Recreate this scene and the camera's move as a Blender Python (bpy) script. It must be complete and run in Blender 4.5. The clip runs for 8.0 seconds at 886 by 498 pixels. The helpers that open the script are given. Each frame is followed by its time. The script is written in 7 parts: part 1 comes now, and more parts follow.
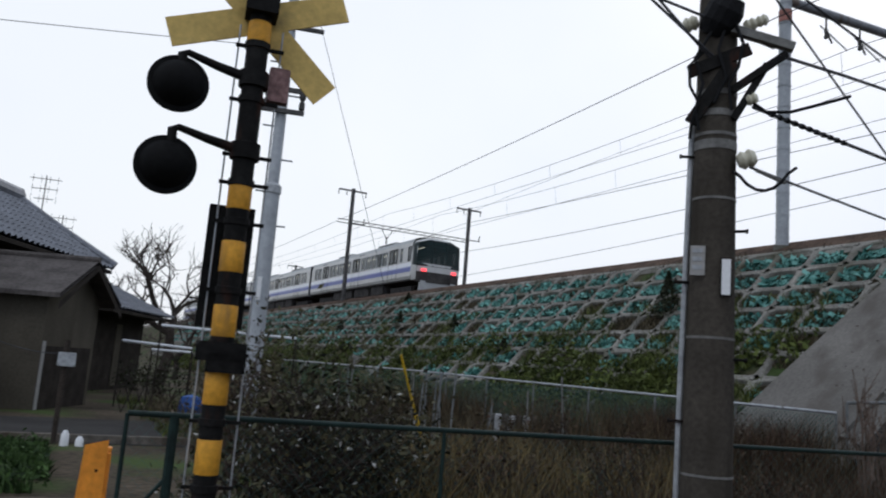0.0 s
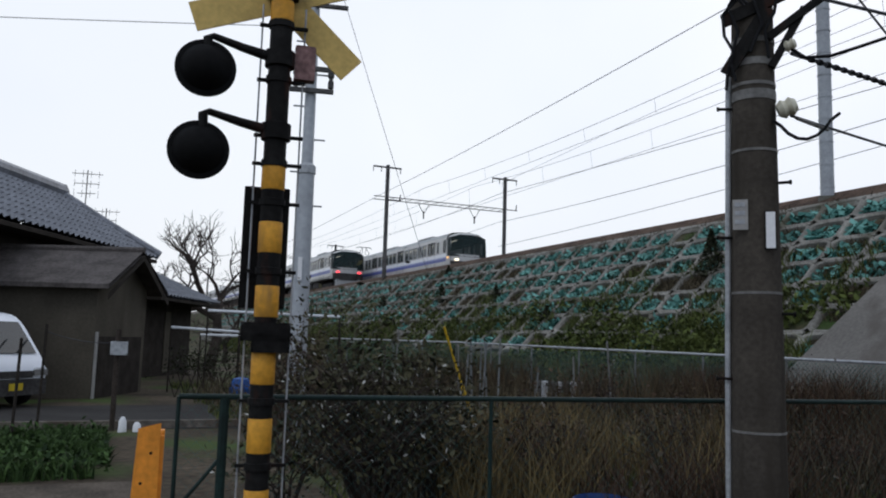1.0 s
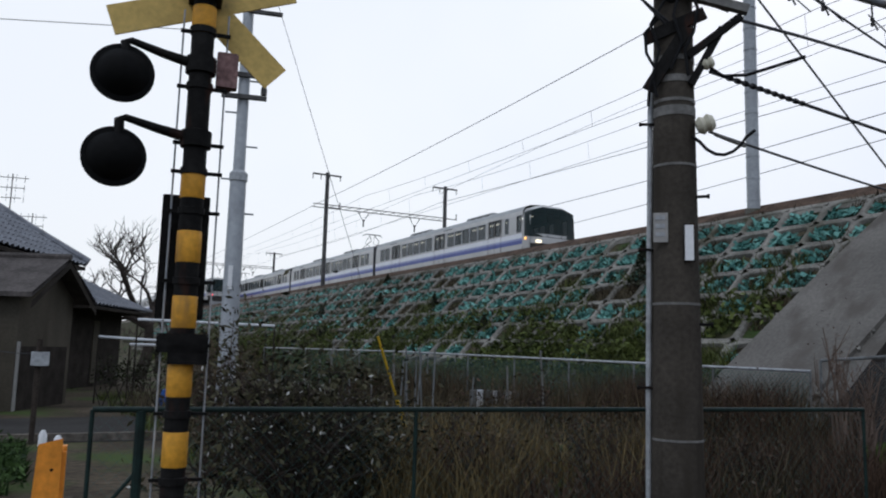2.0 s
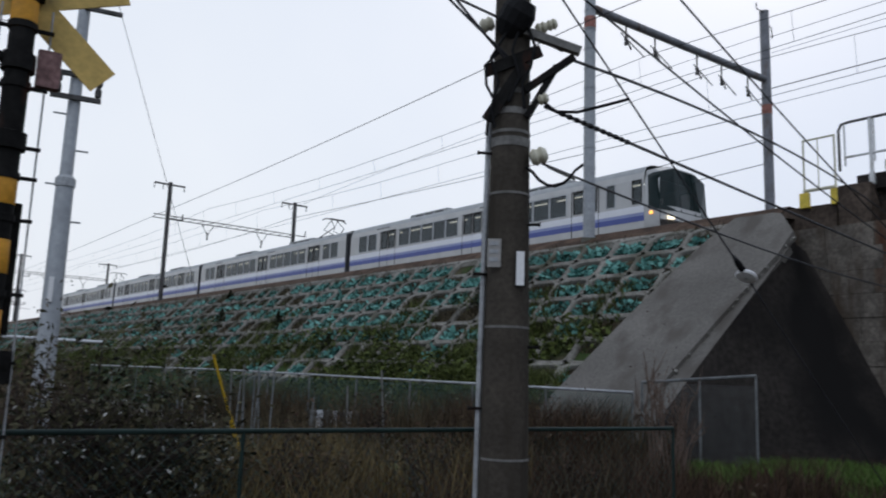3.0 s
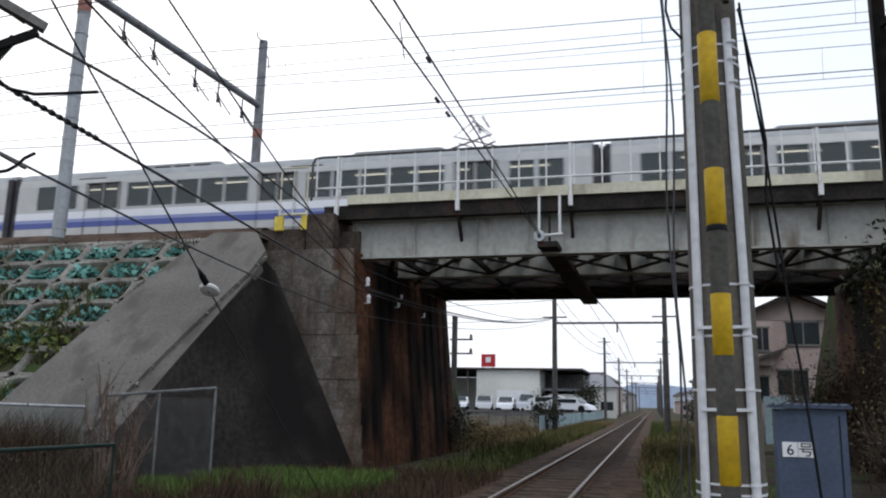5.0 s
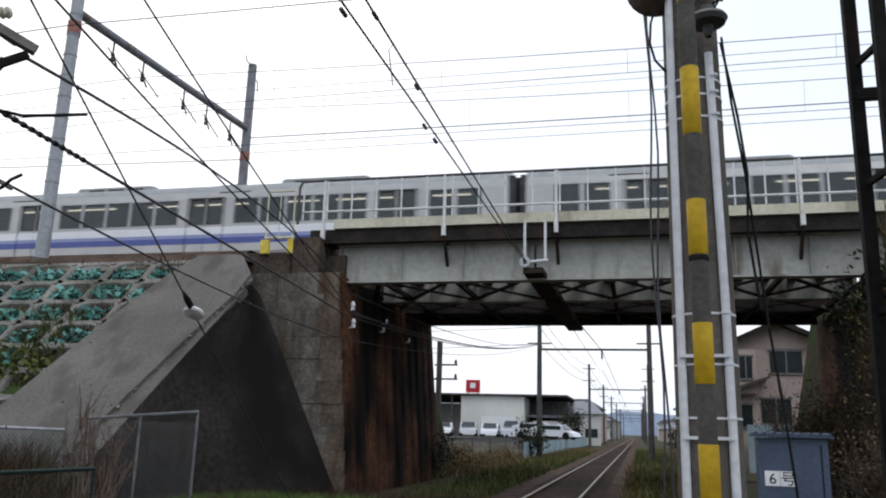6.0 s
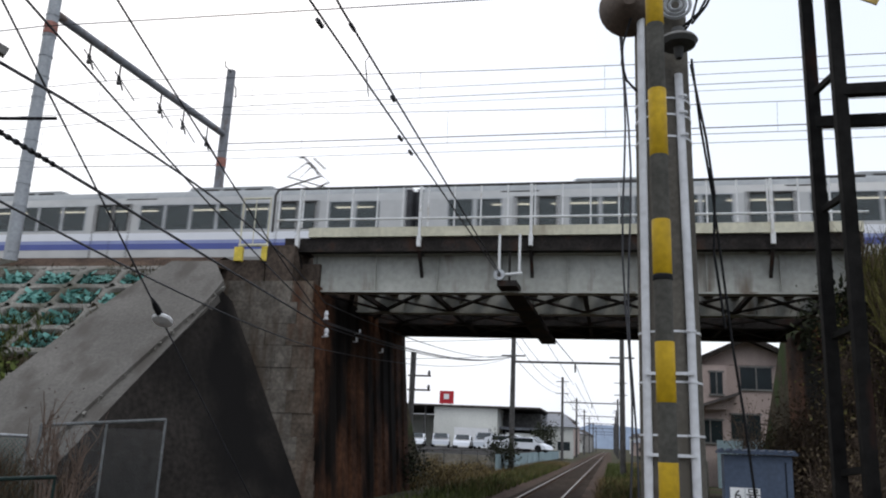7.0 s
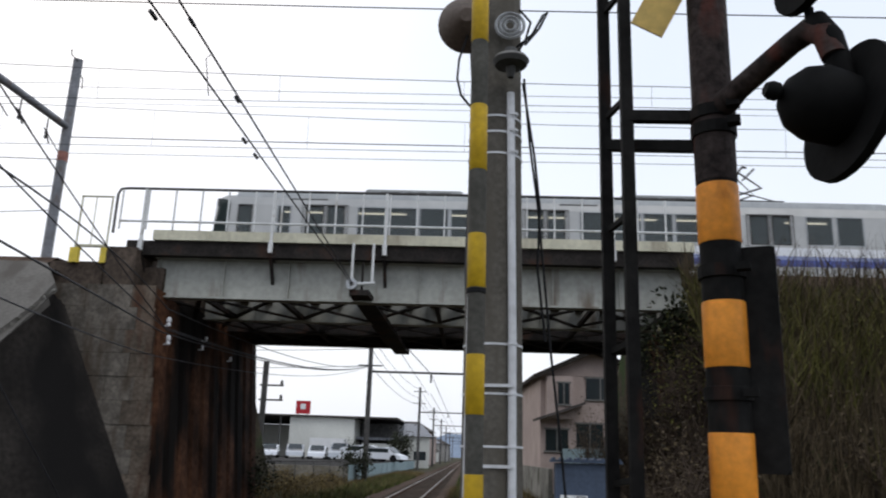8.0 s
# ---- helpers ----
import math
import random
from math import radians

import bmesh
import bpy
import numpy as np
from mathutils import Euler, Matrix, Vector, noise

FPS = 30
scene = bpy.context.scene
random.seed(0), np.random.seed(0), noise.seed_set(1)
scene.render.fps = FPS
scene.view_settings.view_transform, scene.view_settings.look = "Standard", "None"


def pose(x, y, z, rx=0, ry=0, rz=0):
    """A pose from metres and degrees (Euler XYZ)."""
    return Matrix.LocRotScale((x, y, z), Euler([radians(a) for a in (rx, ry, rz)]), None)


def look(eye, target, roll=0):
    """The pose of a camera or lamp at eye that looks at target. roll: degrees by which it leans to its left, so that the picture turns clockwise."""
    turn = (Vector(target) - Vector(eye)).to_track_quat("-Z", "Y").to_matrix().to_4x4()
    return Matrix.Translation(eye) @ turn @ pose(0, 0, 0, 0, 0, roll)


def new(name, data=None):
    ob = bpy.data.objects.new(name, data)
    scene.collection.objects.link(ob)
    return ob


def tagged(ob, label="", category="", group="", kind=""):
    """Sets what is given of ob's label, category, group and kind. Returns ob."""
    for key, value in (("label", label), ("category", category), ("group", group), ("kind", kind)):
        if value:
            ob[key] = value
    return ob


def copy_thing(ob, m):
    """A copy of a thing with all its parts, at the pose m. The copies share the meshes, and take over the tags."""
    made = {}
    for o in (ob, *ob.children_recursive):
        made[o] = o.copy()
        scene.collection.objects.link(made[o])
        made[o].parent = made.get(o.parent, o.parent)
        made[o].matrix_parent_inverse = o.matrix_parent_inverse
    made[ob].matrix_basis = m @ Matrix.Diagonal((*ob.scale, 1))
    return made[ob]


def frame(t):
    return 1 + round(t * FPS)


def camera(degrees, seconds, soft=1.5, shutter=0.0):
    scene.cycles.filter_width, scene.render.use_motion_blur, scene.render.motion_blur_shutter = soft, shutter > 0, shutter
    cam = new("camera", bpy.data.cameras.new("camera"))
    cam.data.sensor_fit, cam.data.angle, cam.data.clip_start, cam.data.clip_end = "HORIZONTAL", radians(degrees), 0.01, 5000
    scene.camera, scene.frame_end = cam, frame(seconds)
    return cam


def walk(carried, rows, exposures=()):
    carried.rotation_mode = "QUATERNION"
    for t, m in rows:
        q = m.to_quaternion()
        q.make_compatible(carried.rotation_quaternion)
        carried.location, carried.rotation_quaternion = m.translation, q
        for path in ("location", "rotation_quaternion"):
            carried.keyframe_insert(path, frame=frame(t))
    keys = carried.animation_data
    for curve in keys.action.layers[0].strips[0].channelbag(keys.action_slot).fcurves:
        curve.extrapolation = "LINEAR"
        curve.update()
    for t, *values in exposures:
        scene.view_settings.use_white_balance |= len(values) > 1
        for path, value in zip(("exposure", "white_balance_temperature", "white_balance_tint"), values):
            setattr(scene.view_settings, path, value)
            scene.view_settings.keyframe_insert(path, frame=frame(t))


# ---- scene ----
cam = camera(58.4, 8.0, soft=2.0, shutter=0.2)
PATH = [
    (0, pose(-0.123, 0.181, 1.479, 98.80, -4.55, -27.03)),
    (0.5, pose(-0.134, 0.198, 1.471, 97.49, -2.52, -22.41)),
    (1, pose(-0.103, 0.202, 1.469, 96.63, -1.68, -23.83)),
    (1.2, pose(-0.096, 0.193, 1.472, 96.32, -1.66, -24.36)),
    (2.3, pose(0.002, 0.146, 1.485, 97.96, -1.62, -30.36)),
    (2.5, pose(-0.004, 0.142, 1.482, 98.18, -1.78, -32.23)),
    (3, pose(0.049, 0.088, 1.492, 99.10, -1.98, -39.06)),
    (3.5, pose(0.082, 0.009, 1.503, 99.90, -2.35, -49.67)),
    (4, pose(0.142, -0.025, 1.516, 100.48, -1.88, -61.34)),
    (4.5, pose(0.176, -0.066, 1.519, 100.70, -1.49, -69.92)),
    (5, pose(0.225, -0.031, 1.505, 100.99, -1.19, -75.36)),
    (6.5, pose(0.180, -0.052, 1.513, 103.23, -1.93, -76.74)),
    (7, pose(0.186, -0.090, 1.526, 103.62, -2.45, -78.39)),
    (7.5, pose(0.126, -0.208, 1.533, 104.09, -1.89, -81.97)),
    (8, pose(0.264, -0.317, 1.549, 104.68, -1.86, -88.32)),
]
walk(cam, PATH, [(0, -0.13, 6180, 10), (2.2, -0.17, 6120, 10), (3.0, -0.28, 6080, 10), (3.5, -0.14, 6220, 10), (4.2, 0.24, 6420, 10), (5.0, 0.32, 6470, 10), (6.5, 0.3, 6520, 10), (7.2, 0.26, 6540, 10), (8, 0.18, 6560, 10)])

# ---- world and light: a pale overcast afternoon ----
SUN_EL, SUN_AZ = radians(38), radians(60)
world = bpy.data.worlds.new("overcast_sky")
scene.world = world
world.use_nodes = True
wn, wl = world.node_tree.nodes, world.node_tree.links
wbg = wn["Background"]
wsky = wn.new("ShaderNodeTexSky")
wsky.sky_type = "NISHITA"
wsky.sun_disc = False
wsky.sun_elevation, wsky.sun_rotation = SUN_EL, SUN_AZ
wsky.air_density, wsky.dust_density = 1.5, 4.0
wco = wn.new("ShaderNodeTexCoord")
wno = wn.new("ShaderNodeTexNoise")
wno.inputs["Scale"].default_value, wno.inputs["Detail"].default_value = 1.6, 4.0
wramp = wn.new("ShaderNodeValToRGB")
wramp.color_ramp.elements[0].position, wramp.color_ramp.elements[0].color = 0.34, (6.3, 6.95, 8.15, 1)
wramp.color_ramp.elements[1].position, wramp.color_ramp.elements[1].color = 0.68, (9.0, 9.1, 9.3, 1)
wmix = wn.new("ShaderNodeMix")
wmix.data_type = "RGBA"
wmix.inputs[0].default_value = 0.88
wl.new(wco.outputs["Generated"], wno.inputs["Vector"])
wsep, wgrad, wsum = wn.new("ShaderNodeSeparateXYZ"), wn.new("ShaderNodeMapRange"), wn.new("ShaderNodeMix")
wl.new(wco.outputs["Generated"], wsep.inputs[0])
wl.new(wsep.outputs["Y"], wgrad.inputs["Value"])
wgrad.inputs["From Min"].default_value, wgrad.inputs["From Max"].default_value = 0.45, 1.0
wgrad.inputs["To Min"].default_value, wgrad.inputs["To Max"].default_value = 0.25, 0.8
wsum.inputs[0].default_value = 0.6
wl.new(wno.outputs["Fac"], wsum.inputs[2])
wl.new(wgrad.outputs["Result"], wsum.inputs[3])
wl.new(wsum.outputs[0], wramp.inputs["Fac"])
wl.new(wsky.outputs["Color"], wmix.inputs[6])
wl.new(wramp.outputs["Color"], wmix.inputs[7])
wl.new(wmix.outputs[2], wbg.inputs["Color"])
wbg.inputs["Strength"].default_value = 0.12
sun = new("sun", bpy.data.lights.new("sun", "SUN"))
sun.data.energy, sun.data.angle, sun.data.color = 0.5, radians(25), (1.0, 0.97, 0.92)
sun.matrix_world = look((-30, -20, 45), (0, 0, 0))


# ---- materials ----
def mat(name, col, rough=0.8, metal=0.0, var=0.25, scale=1.5, fine=30.0, bump=0.25, col2=None, stain=None, rnd=0.0, stretch=(1, 1, 1), amount=0.5, fixed=False):
    """A surface with broad and fine variation; stain: colour of streaks or patches; stretch: their scale by axis."""
    m = bpy.data.materials.new(name)
    m.use_nodes = True
    n, l = m.node_tree.nodes, m.node_tree.links
    b = n["Principled BSDF"]
    b.inputs["Roughness"].default_value, b.inputs["Metallic"].default_value = rough, metal
    b.inputs["Specular IOR Level"].default_value = 0.5 if rough < 0.45 else (0.25 if rough < 0.7 else 0.1)
    co = n.new("ShaderNodeNewGeometry") if fixed else n.new("ShaderNodeTexCoord")
    where = co.outputs["Position"] if fixed else co.outputs["Object"]
    n1, n2 = n.new("ShaderNodeTexNoise"), n.new("ShaderNodeTexNoise")
    n1.inputs["Scale"].default_value, n1.inputs["Detail"].default_value = scale, 5
    n2.inputs["Scale"].default_value, n2.inputs["Detail"].default_value = fine, 4
    l.new(where, n1.inputs["Vector"])
    l.new(where, n2.inputs["Vector"])
    r = n.new("ShaderNodeValToRGB")
    c2 = col2 or tuple(min(1, c * (1 + var)) for c in col)
    c1 = tuple(c * (1 - var) for c in col)
    r.color_ramp.elements[0].position, r.color_ramp.elements[0].color = 0.32, (*c1, 1)
    r.color_ramp.elements[1].position, r.color_ramp.elements[1].color = 0.68, (*c2, 1)
    l.new(n1.outputs["Fac"], r.inputs["Fac"])
    out = r.outputs["Color"]
    mr = n.new("ShaderNodeMapRange")
    mr.inputs["To Min"].default_value, mr.inputs["To Max"].default_value = 1 - var * 0.9, 1 + var * 0.9
    mr.inputs["From Min"].default_value, mr.inputs["From Max"].default_value = 0.3, 0.7
    l.new(n2.outputs["Fac"], mr.inputs["Value"])
    hsv = n.new("ShaderNodeHueSaturation")
    l.new(out, hsv.inputs["Color"])
    l.new(mr.outputs["Result"], hsv.inputs["Value"])
    out = hsv.outputs["Color"]
    if rnd:
        oi, m2, h2 = n.new("ShaderNodeObjectInfo"), n.new("ShaderNodeMapRange"), n.new("ShaderNodeHueSaturation")
        m2.inputs["To Min"].default_value, m2.inputs["To Max"].default_value = 1 - rnd, 1 + rnd
        l.new(oi.outputs["Random"], m2.inputs["Value"])
        l.new(out, h2.inputs["Color"])
        l.new(m2.outputs["Result"], h2.inputs["Value"])
        out = h2.outputs["Color"]
    if stain:
        mp, n3, r3, mx = n.new("ShaderNodeMapping"), n.new("ShaderNodeTexNoise"), n.new("ShaderNodeValToRGB"), n.new("ShaderNodeMix")
        mp.inputs["Scale"].default_value = stretch
        n3.inputs["Scale"].default_value, n3.inputs["Detail"].default_value = 1.0, 6
        l.new(where, mp.inputs["Vector"])
        l.new(mp.outputs["Vector"], n3.inputs["Vector"])
        l.new(n3.outputs["Fac"], r3.inputs["Fac"])
        r3.color_ramp.elements[0].position, r3.color_ramp.elements[1].position = 0.62 - 0.24 * amount, 0.74 - 0.2 * amount
        mx.data_type = "RGBA"
        l.new(r3.outputs["Color"], mx.inputs[0])
        l.new(out, mx.inputs[6])
        mx.inputs[7].default_value = (*stain, 1)
        out = mx.outputs[2]
    l.new(out, b.inputs["Base Color"])
    if bump:
        bp = n.new("ShaderNodeBump")
        bp.inputs["Strength"].default_value, bp.inputs["Distance"].default_value = bump, 0.02
        l.new(n2.outputs["Fac"], bp.inputs["Height"])
        l.new(bp.outputs["Normal"], b.inputs["Normal"])
    return m


def island_mat(name, col, col2, rough=0.7):
    """Leaves and blades: each piece takes its own mix of two colours."""
    m = bpy.data.materials.new(name)
    m.use_nodes = True
    n, l = m.node_tree.nodes, m.node_tree.links
    b, g, r = n["Principled BSDF"], n.new("ShaderNodeNewGeometry"), n.new("ShaderNodeValToRGB")
    r.color_ramp.elements[0].color, r.color_ramp.elements[1].color = (*col, 1), (*col2, 1)
    l.new(g.outputs["Random Per Island"], r.inputs["Fac"])
    l.new(r.outputs["Color"], b.inputs["Base Color"])
    b.inputs["Roughness"].default_value = rough
    b.inputs["Specular IOR Level"].default_value = 0.12
    return m


def glow(name, col, strength):
    m = bpy.data.materials.new(name)
    m.use_nodes = True
    b = m.node_tree.nodes["Principled BSDF"]
    b.inputs["Base Color"].default_value = (*col, 1)
    b.inputs["Emission Color"].default_value = (*col, 1)
    b.inputs["Emission Strength"].default_value = strength
    return m


def pane_mat(name, tint, clear):
    """Tinted glass: part clear, part glossy."""
    m = bpy.data.materials.new(name)
    m.use_nodes = True
    n, l = m.node_tree.nodes, m.node_tree.links
    b, t, x = n["Principled BSDF"], n.new("ShaderNodeBsdfTransparent"), n.new("ShaderNodeMixShader")
    b.inputs["Base Color"].default_value = (*tint, 1)
    b.inputs["Roughness"].default_value = 0.08
    b.inputs["Specular IOR Level"].default_value = 0.35
    x.inputs[0].default_value = clear
    l.new(b.outputs[0], x.inputs[1])
    l.new(t.outputs[0], x.inputs[2])
    l.new(x.outputs[0], n["Material Output"].inputs["Surface"])
    return m


M_GROUND = mat("dry_ground", (0.058, 0.046, 0.032), 0.95, var=0.45, scale=0.6, fine=9, bump=0.6, stain=(0.05, 0.075, 0.022), stretch=(0.5, 0.5, 0.5))
M_SOIL = mat("slope_soil", (0.055, 0.046, 0.03), 0.95, var=0.5, scale=1.2, fine=14, bump=0.7, stain=(0.04, 0.065, 0.02), stretch=(0.8, 0.8, 0.8))
M_BALLAST = mat("ballast", (0.070, 0.046, 0.033), 0.95, var=0.5, scale=2, fine=22, bump=1.0)
M_SHOTCRETE = mat("shotcrete", (0.205, 0.195, 0.172), 0.92, var=0.3, scale=1.0, fine=18, bump=0.5, stain=(0.085, 0.082, 0.06), stretch=(0.9, 0.9, 0.9), rnd=0.2, fixed=True)
M_WING = mat("wing_concrete", (0.142, 0.132, 0.119), 0.9, var=0.16, scale=0.6, fine=16, bump=0.25, stain=(0.102, 0.092, 0.081), stretch=(1.3, 1.6, 0.5), amount=0.5)
# stained concrete; the shade of the steep wing face is mixed into its colour
M_DARKCON = mat("stained_shaded_concrete", (0.030, 0.026, 0.023), 0.92, var=0.35, scale=0.45, fine=10, bump=0.3, stain=(0.013, 0.012, 0.0115), stretch=(0.4, 0.4, 0.3), amount=0.6)
M_STONE = mat("abutment_stone", (0.132, 0.116, 0.098), 0.9, var=0.35, scale=1.8, fine=14, bump=0.5, stain=(0.07, 0.052, 0.038), stretch=(2.2, 2.2, 0.6), rnd=0.16, amount=0.6, fixed=True)
M_STONERUST = mat("rust_washed_stone", (0.115, 0.092, 0.072), 0.9, var=0.35, scale=1.6, fine=14, bump=0.5, stain=(0.075, 0.036, 0.022), stretch=(2.2, 2.2, 0.4), rnd=0.1, amount=0.7, fixed=True)
# real rust red base; the near-black patches paint in shade under the bridge
M_RUST = mat("rust_and_shade_wall", (0.085, 0.039, 0.022), 0.9, var=0.5, scale=1.0, fine=7, bump=0.4, stain=(0.009, 0.007, 0.006), stretch=(0.55, 1.6, 0.2), amount=0.78)
M_GIRDER = mat("girder_paint", (0.37, 0.37, 0.335), 0.55, var=0.12, scale=1.0, fine=8, bump=0.05, stain=(0.17, 0.14, 0.11), stretch=(2.2, 2.2, 0.35), amount=0.15)
M_DARKSTEEL = mat("dark_and_shaded_steel", (0.028, 0.024, 0.022), 0.7, var=0.4, scale=2, fine=20, bump=0.1, stain=(0.05, 0.028, 0.02), stretch=(2, 2, 2), amount=0.3)
M_CREAM = mat("cream_paint", (0.60, 0.57, 0.44), 0.6, var=0.12, scale=1.5, fine=10, bump=0.05, stain=(0.36, 0.32, 0.24), stretch=(2, 2, 0.6), amount=0.2)
M_RAILGREY = mat("galvanised_rail", (0.42, 0.43, 0.44), 0.5, 0.3, var=0.12, scale=3, fine=20, bump=0.05)
M_RAILWHITE = mat("white_rail_paint", (0.68, 0.68, 0.67), 0.55, var=0.12, scale=3, fine=20, bump=0.03, stain=(0.42, 0.38, 0.33), stretch=(3, 3, 3), amount=0.15)
M_BROWN = mat("brown_concrete", (0.078, 0.06, 0.048), 0.9, var=0.35, scale=1.5, fine=12, bump=0.4)
M_YELLOW = mat("yellow_paint", (0.72, 0.55, 0.08), 0.6, var=0.2, scale=4, fine=25, bump=0.1)
M_MAST = mat("grey_mast", (0.33, 0.345, 0.36), 0.55, 0.2, var=0.12, scale=2, fine=14, bump=0.05)
M_MASTMID = mat("dull_mast", (0.19, 0.195, 0.21), 0.6, 0.1, var=0.2, scale=2, fine=14, bump=0.08, stain=(0.13, 0.10, 0.085), stretch=(3, 3, 1), amount=0.3)
M_MASTDARK = mat("weathered_mast", (0.085, 0.082, 0.08), 0.8, var=0.3, scale=2, fine=14, bump=0.1)
M_RED = mat("red_band", (0.30, 0.14, 0.115), 0.7, var=0.3, scale=6, fine=30)
M_WIRE = mat("dark_wire", (0.045, 0.045, 0.05), 0.6, var=0.2)
M_RAIL = mat("rail_steel", (0.20, 0.165, 0.14), 0.45, 0.5, var=0.2, scale=4, fine=20, bump=0.05)
M_RAILSIDE = mat("rusty_rail", (0.10, 0.06, 0.04), 0.85, var=0.3)
M_SLEEPER = mat("sleeper", (0.075, 0.058, 0.046), 0.9, var=0.3, scale=5, fine=30, rnd=0.2, fixed=True)
M_TRAIN = mat("train_silver", (0.46, 0.455, 0.44), 0.38, 0.3, var=0.06, scale=0.8, fine=3, bump=0.0)
M_TRAINGREY = mat("train_roof_grey", (0.33, 0.34, 0.34), 0.6, var=0.1, scale=2, fine=10, bump=0.05)
M_TRAINWHITE = mat("train_white", (0.78, 0.79, 0.82), 0.4, var=0.03, bump=0)
M_TRAINBLUE = mat("train_blue", (0.07, 0.095, 0.32), 0.4, var=0.06, bump=0)
M_TRAINSKY = mat("train_pale_blue", (0.27, 0.31, 0.52), 0.4, var=0.06, bump=0)
M_BLACK = mat("black_rubber", (0.012, 0.012, 0.013), 0.7, var=0.2)
M_BELLOWS = mat("bellows_grey", (0.055, 0.056, 0.06), 0.8, var=0.2, scale=4, fine=20)
M_UNDER = mat("underframe", (0.05, 0.047, 0.045), 0.85, var=0.3, scale=3, fine=16)
M_INTERIOR = mat("car_interior", (0.30, 0.30, 0.28), 0.7, var=0.08, bump=0)
M_GLASS = pane_mat("window_glass", (0.085, 0.10, 0.10), 0.36)
M_SCREEN = pane_mat("windscreen_glass", (0.010, 0.022, 0.022), 0.12)
M_SCREEN.node_tree.nodes["Principled BSDF"].inputs["Specular IOR Level"].default_value = 0.14
M_TUBE = glow("lamp_tube", (1.0, 0.95, 0.78), 3.2)
M_TAIL = glow("tail_lamp", (1.0, 0.05, 0.06), 3.0)
M_HEAD = glow("head_lamp", (1.0, 0.85, 0.6), 2.2)
M_SIDE = glow("marker_lamp", (1.0, 0.45, 0.08), 2.5)


# ---- mesh tools ----
def box(bm, x0, y0, z0, x1, y1, z1):
    v = [bm.verts.new(p) for p in ((x0, y0, z0), (x1, y0, z0), (x1, y1, z0), (x0, y1, z0), (x0, y0, z1), (x1, y0, z1), (x1, y1, z1), (x0, y1, z1))]
    for f in ((0, 3, 2, 1), (4, 5, 6, 7), (0, 1, 5, 4), (1, 2, 6, 5), (2, 3, 7, 6), (3, 0, 4, 7)):
        bm.faces.new([v[i] for i in f])


def beam(bm, p, q, w, h, up=(0, 0, 1)):
    """A square bar from p to q."""
    p, q = Vector(p), Vector(q)
    d = (q - p).normalized()
    s = d.cross(Vector(up))
    s = s.normalized() if s.length > 1e-4 else Vector((1, 0, 0))
    u = s.cross(d).normalized()
    v = [bm.verts.new(c + s * a * w / 2 + u * b * h / 2) for c in (p, q) for a, b in ((-1, -1), (1, -1), (1, 1), (-1, 1))]
    for f in ((3, 2, 1, 0), (4, 5, 6, 7), (0, 1, 5, 4), (1, 2, 6, 5), (2, 3, 7, 6), (3, 0, 4, 7)):
        bm.faces.new([v[i] for i in f])


def tube(bm, pts, r, n=10, cap=True):
    """A round bar along points; r: one radius or one for each point."""
    pts = [Vector(p) for p in pts]
    rs = r if isinstance(r, (list, tuple)) else [r] * len(pts)
    rings, side = [], None
    for i, p in enumerate(pts):
        d = (pts[min(i + 1, len(pts) - 1)] - pts[max(i - 1, 0)]).normalized()
        if side is None:
            side = d.cross(Vector((0.13, 0.21, 0.97)))
            side = side.normalized() if side.length > 0.05 else Vector((1, 0, 0))
        side = (side - d * side.dot(d)).normalized()
        u = d.cross(side)
        rings.append([bm.verts.new(p + (side * math.cos(a) + u * math.sin(a)) * rs[i]) for a in [2 * math.pi * k / n for k in range(n)]])
    for a, b in zip(rings, rings[1:]):
        for k in range(n):
            bm.faces.new((a[k], a[(k + 1) % n], b[(k + 1) % n], b[k]))
    if cap:
        bm.faces.new(list(reversed(rings[0])))
        bm.faces.new(rings[-1])


def lathe(bm, profile, m=None, n=20):
    """Turns (radius, height) pairs round z, then moves by m."""
    m = m or Matrix.Identity(4)
    rings = [[bm.verts.new(m @ Vector((r * math.cos(2 * math.pi * k / n), r * math.sin(2 * math.pi * k / n), z))) for k in range(n)] for r, z in profile]
    for a, b in zip(rings, rings[1:]):
        for k in range(n):
            bm.faces.new((a[k], a[(k + 1) % n], b[(k + 1) % n], b[k]))


def quads(bm, rows):
    """A sheet through rows of points."""
    vs = [[bm.verts.new(p) for p in row] for row in rows]
    for a, b in zip(vs, vs[1:]):
        for i in range(len(a) - 1):
            bm.faces.new((a[i], a[i + 1], b[i + 1], b[i]))


def mesh_of(name, bm, material, smooth=False):
    me = bpy.data.meshes.new(name)
    bmesh.ops.recalc_face_normals(bm, faces=bm.faces[:])
    bm.to_mesh(me)
    bm.free()
    me.materials.append(material)
    if smooth:
        me.polygons.foreach_set("use_smooth", [True] * len(me.polygons))
        me.set_sharp_from_angle(angle=radians(40))
    return me


def part(name, bm, material, parent=None, label="", smooth=False):
    """Links a bmesh as one mesh object under a thing or a part."""
    ob = new(name, mesh_of(name, bm, material, smooth))
    ob.parent = parent
    return tagged(ob, label)


def share(name, me, parent, m):
    """One more piece on a mesh that others use too."""
    ob = new(name, me)
    ob.parent = parent
    ob.matrix_basis = m
    return ob


def thing(name, label, category, loc=(0, 0, 0), rz=0, group=""):
    ob = new(name)
    ob.empty_display_size = 0.2
    ob.matrix_basis = pose(*loc, 0, 0, rz)
    return tagged(ob, label, category, group)


def structure(name, bm, material, label="", smooth=False):
    return tagged(part(name, bm, material, None, label, smooth), kind="structure")


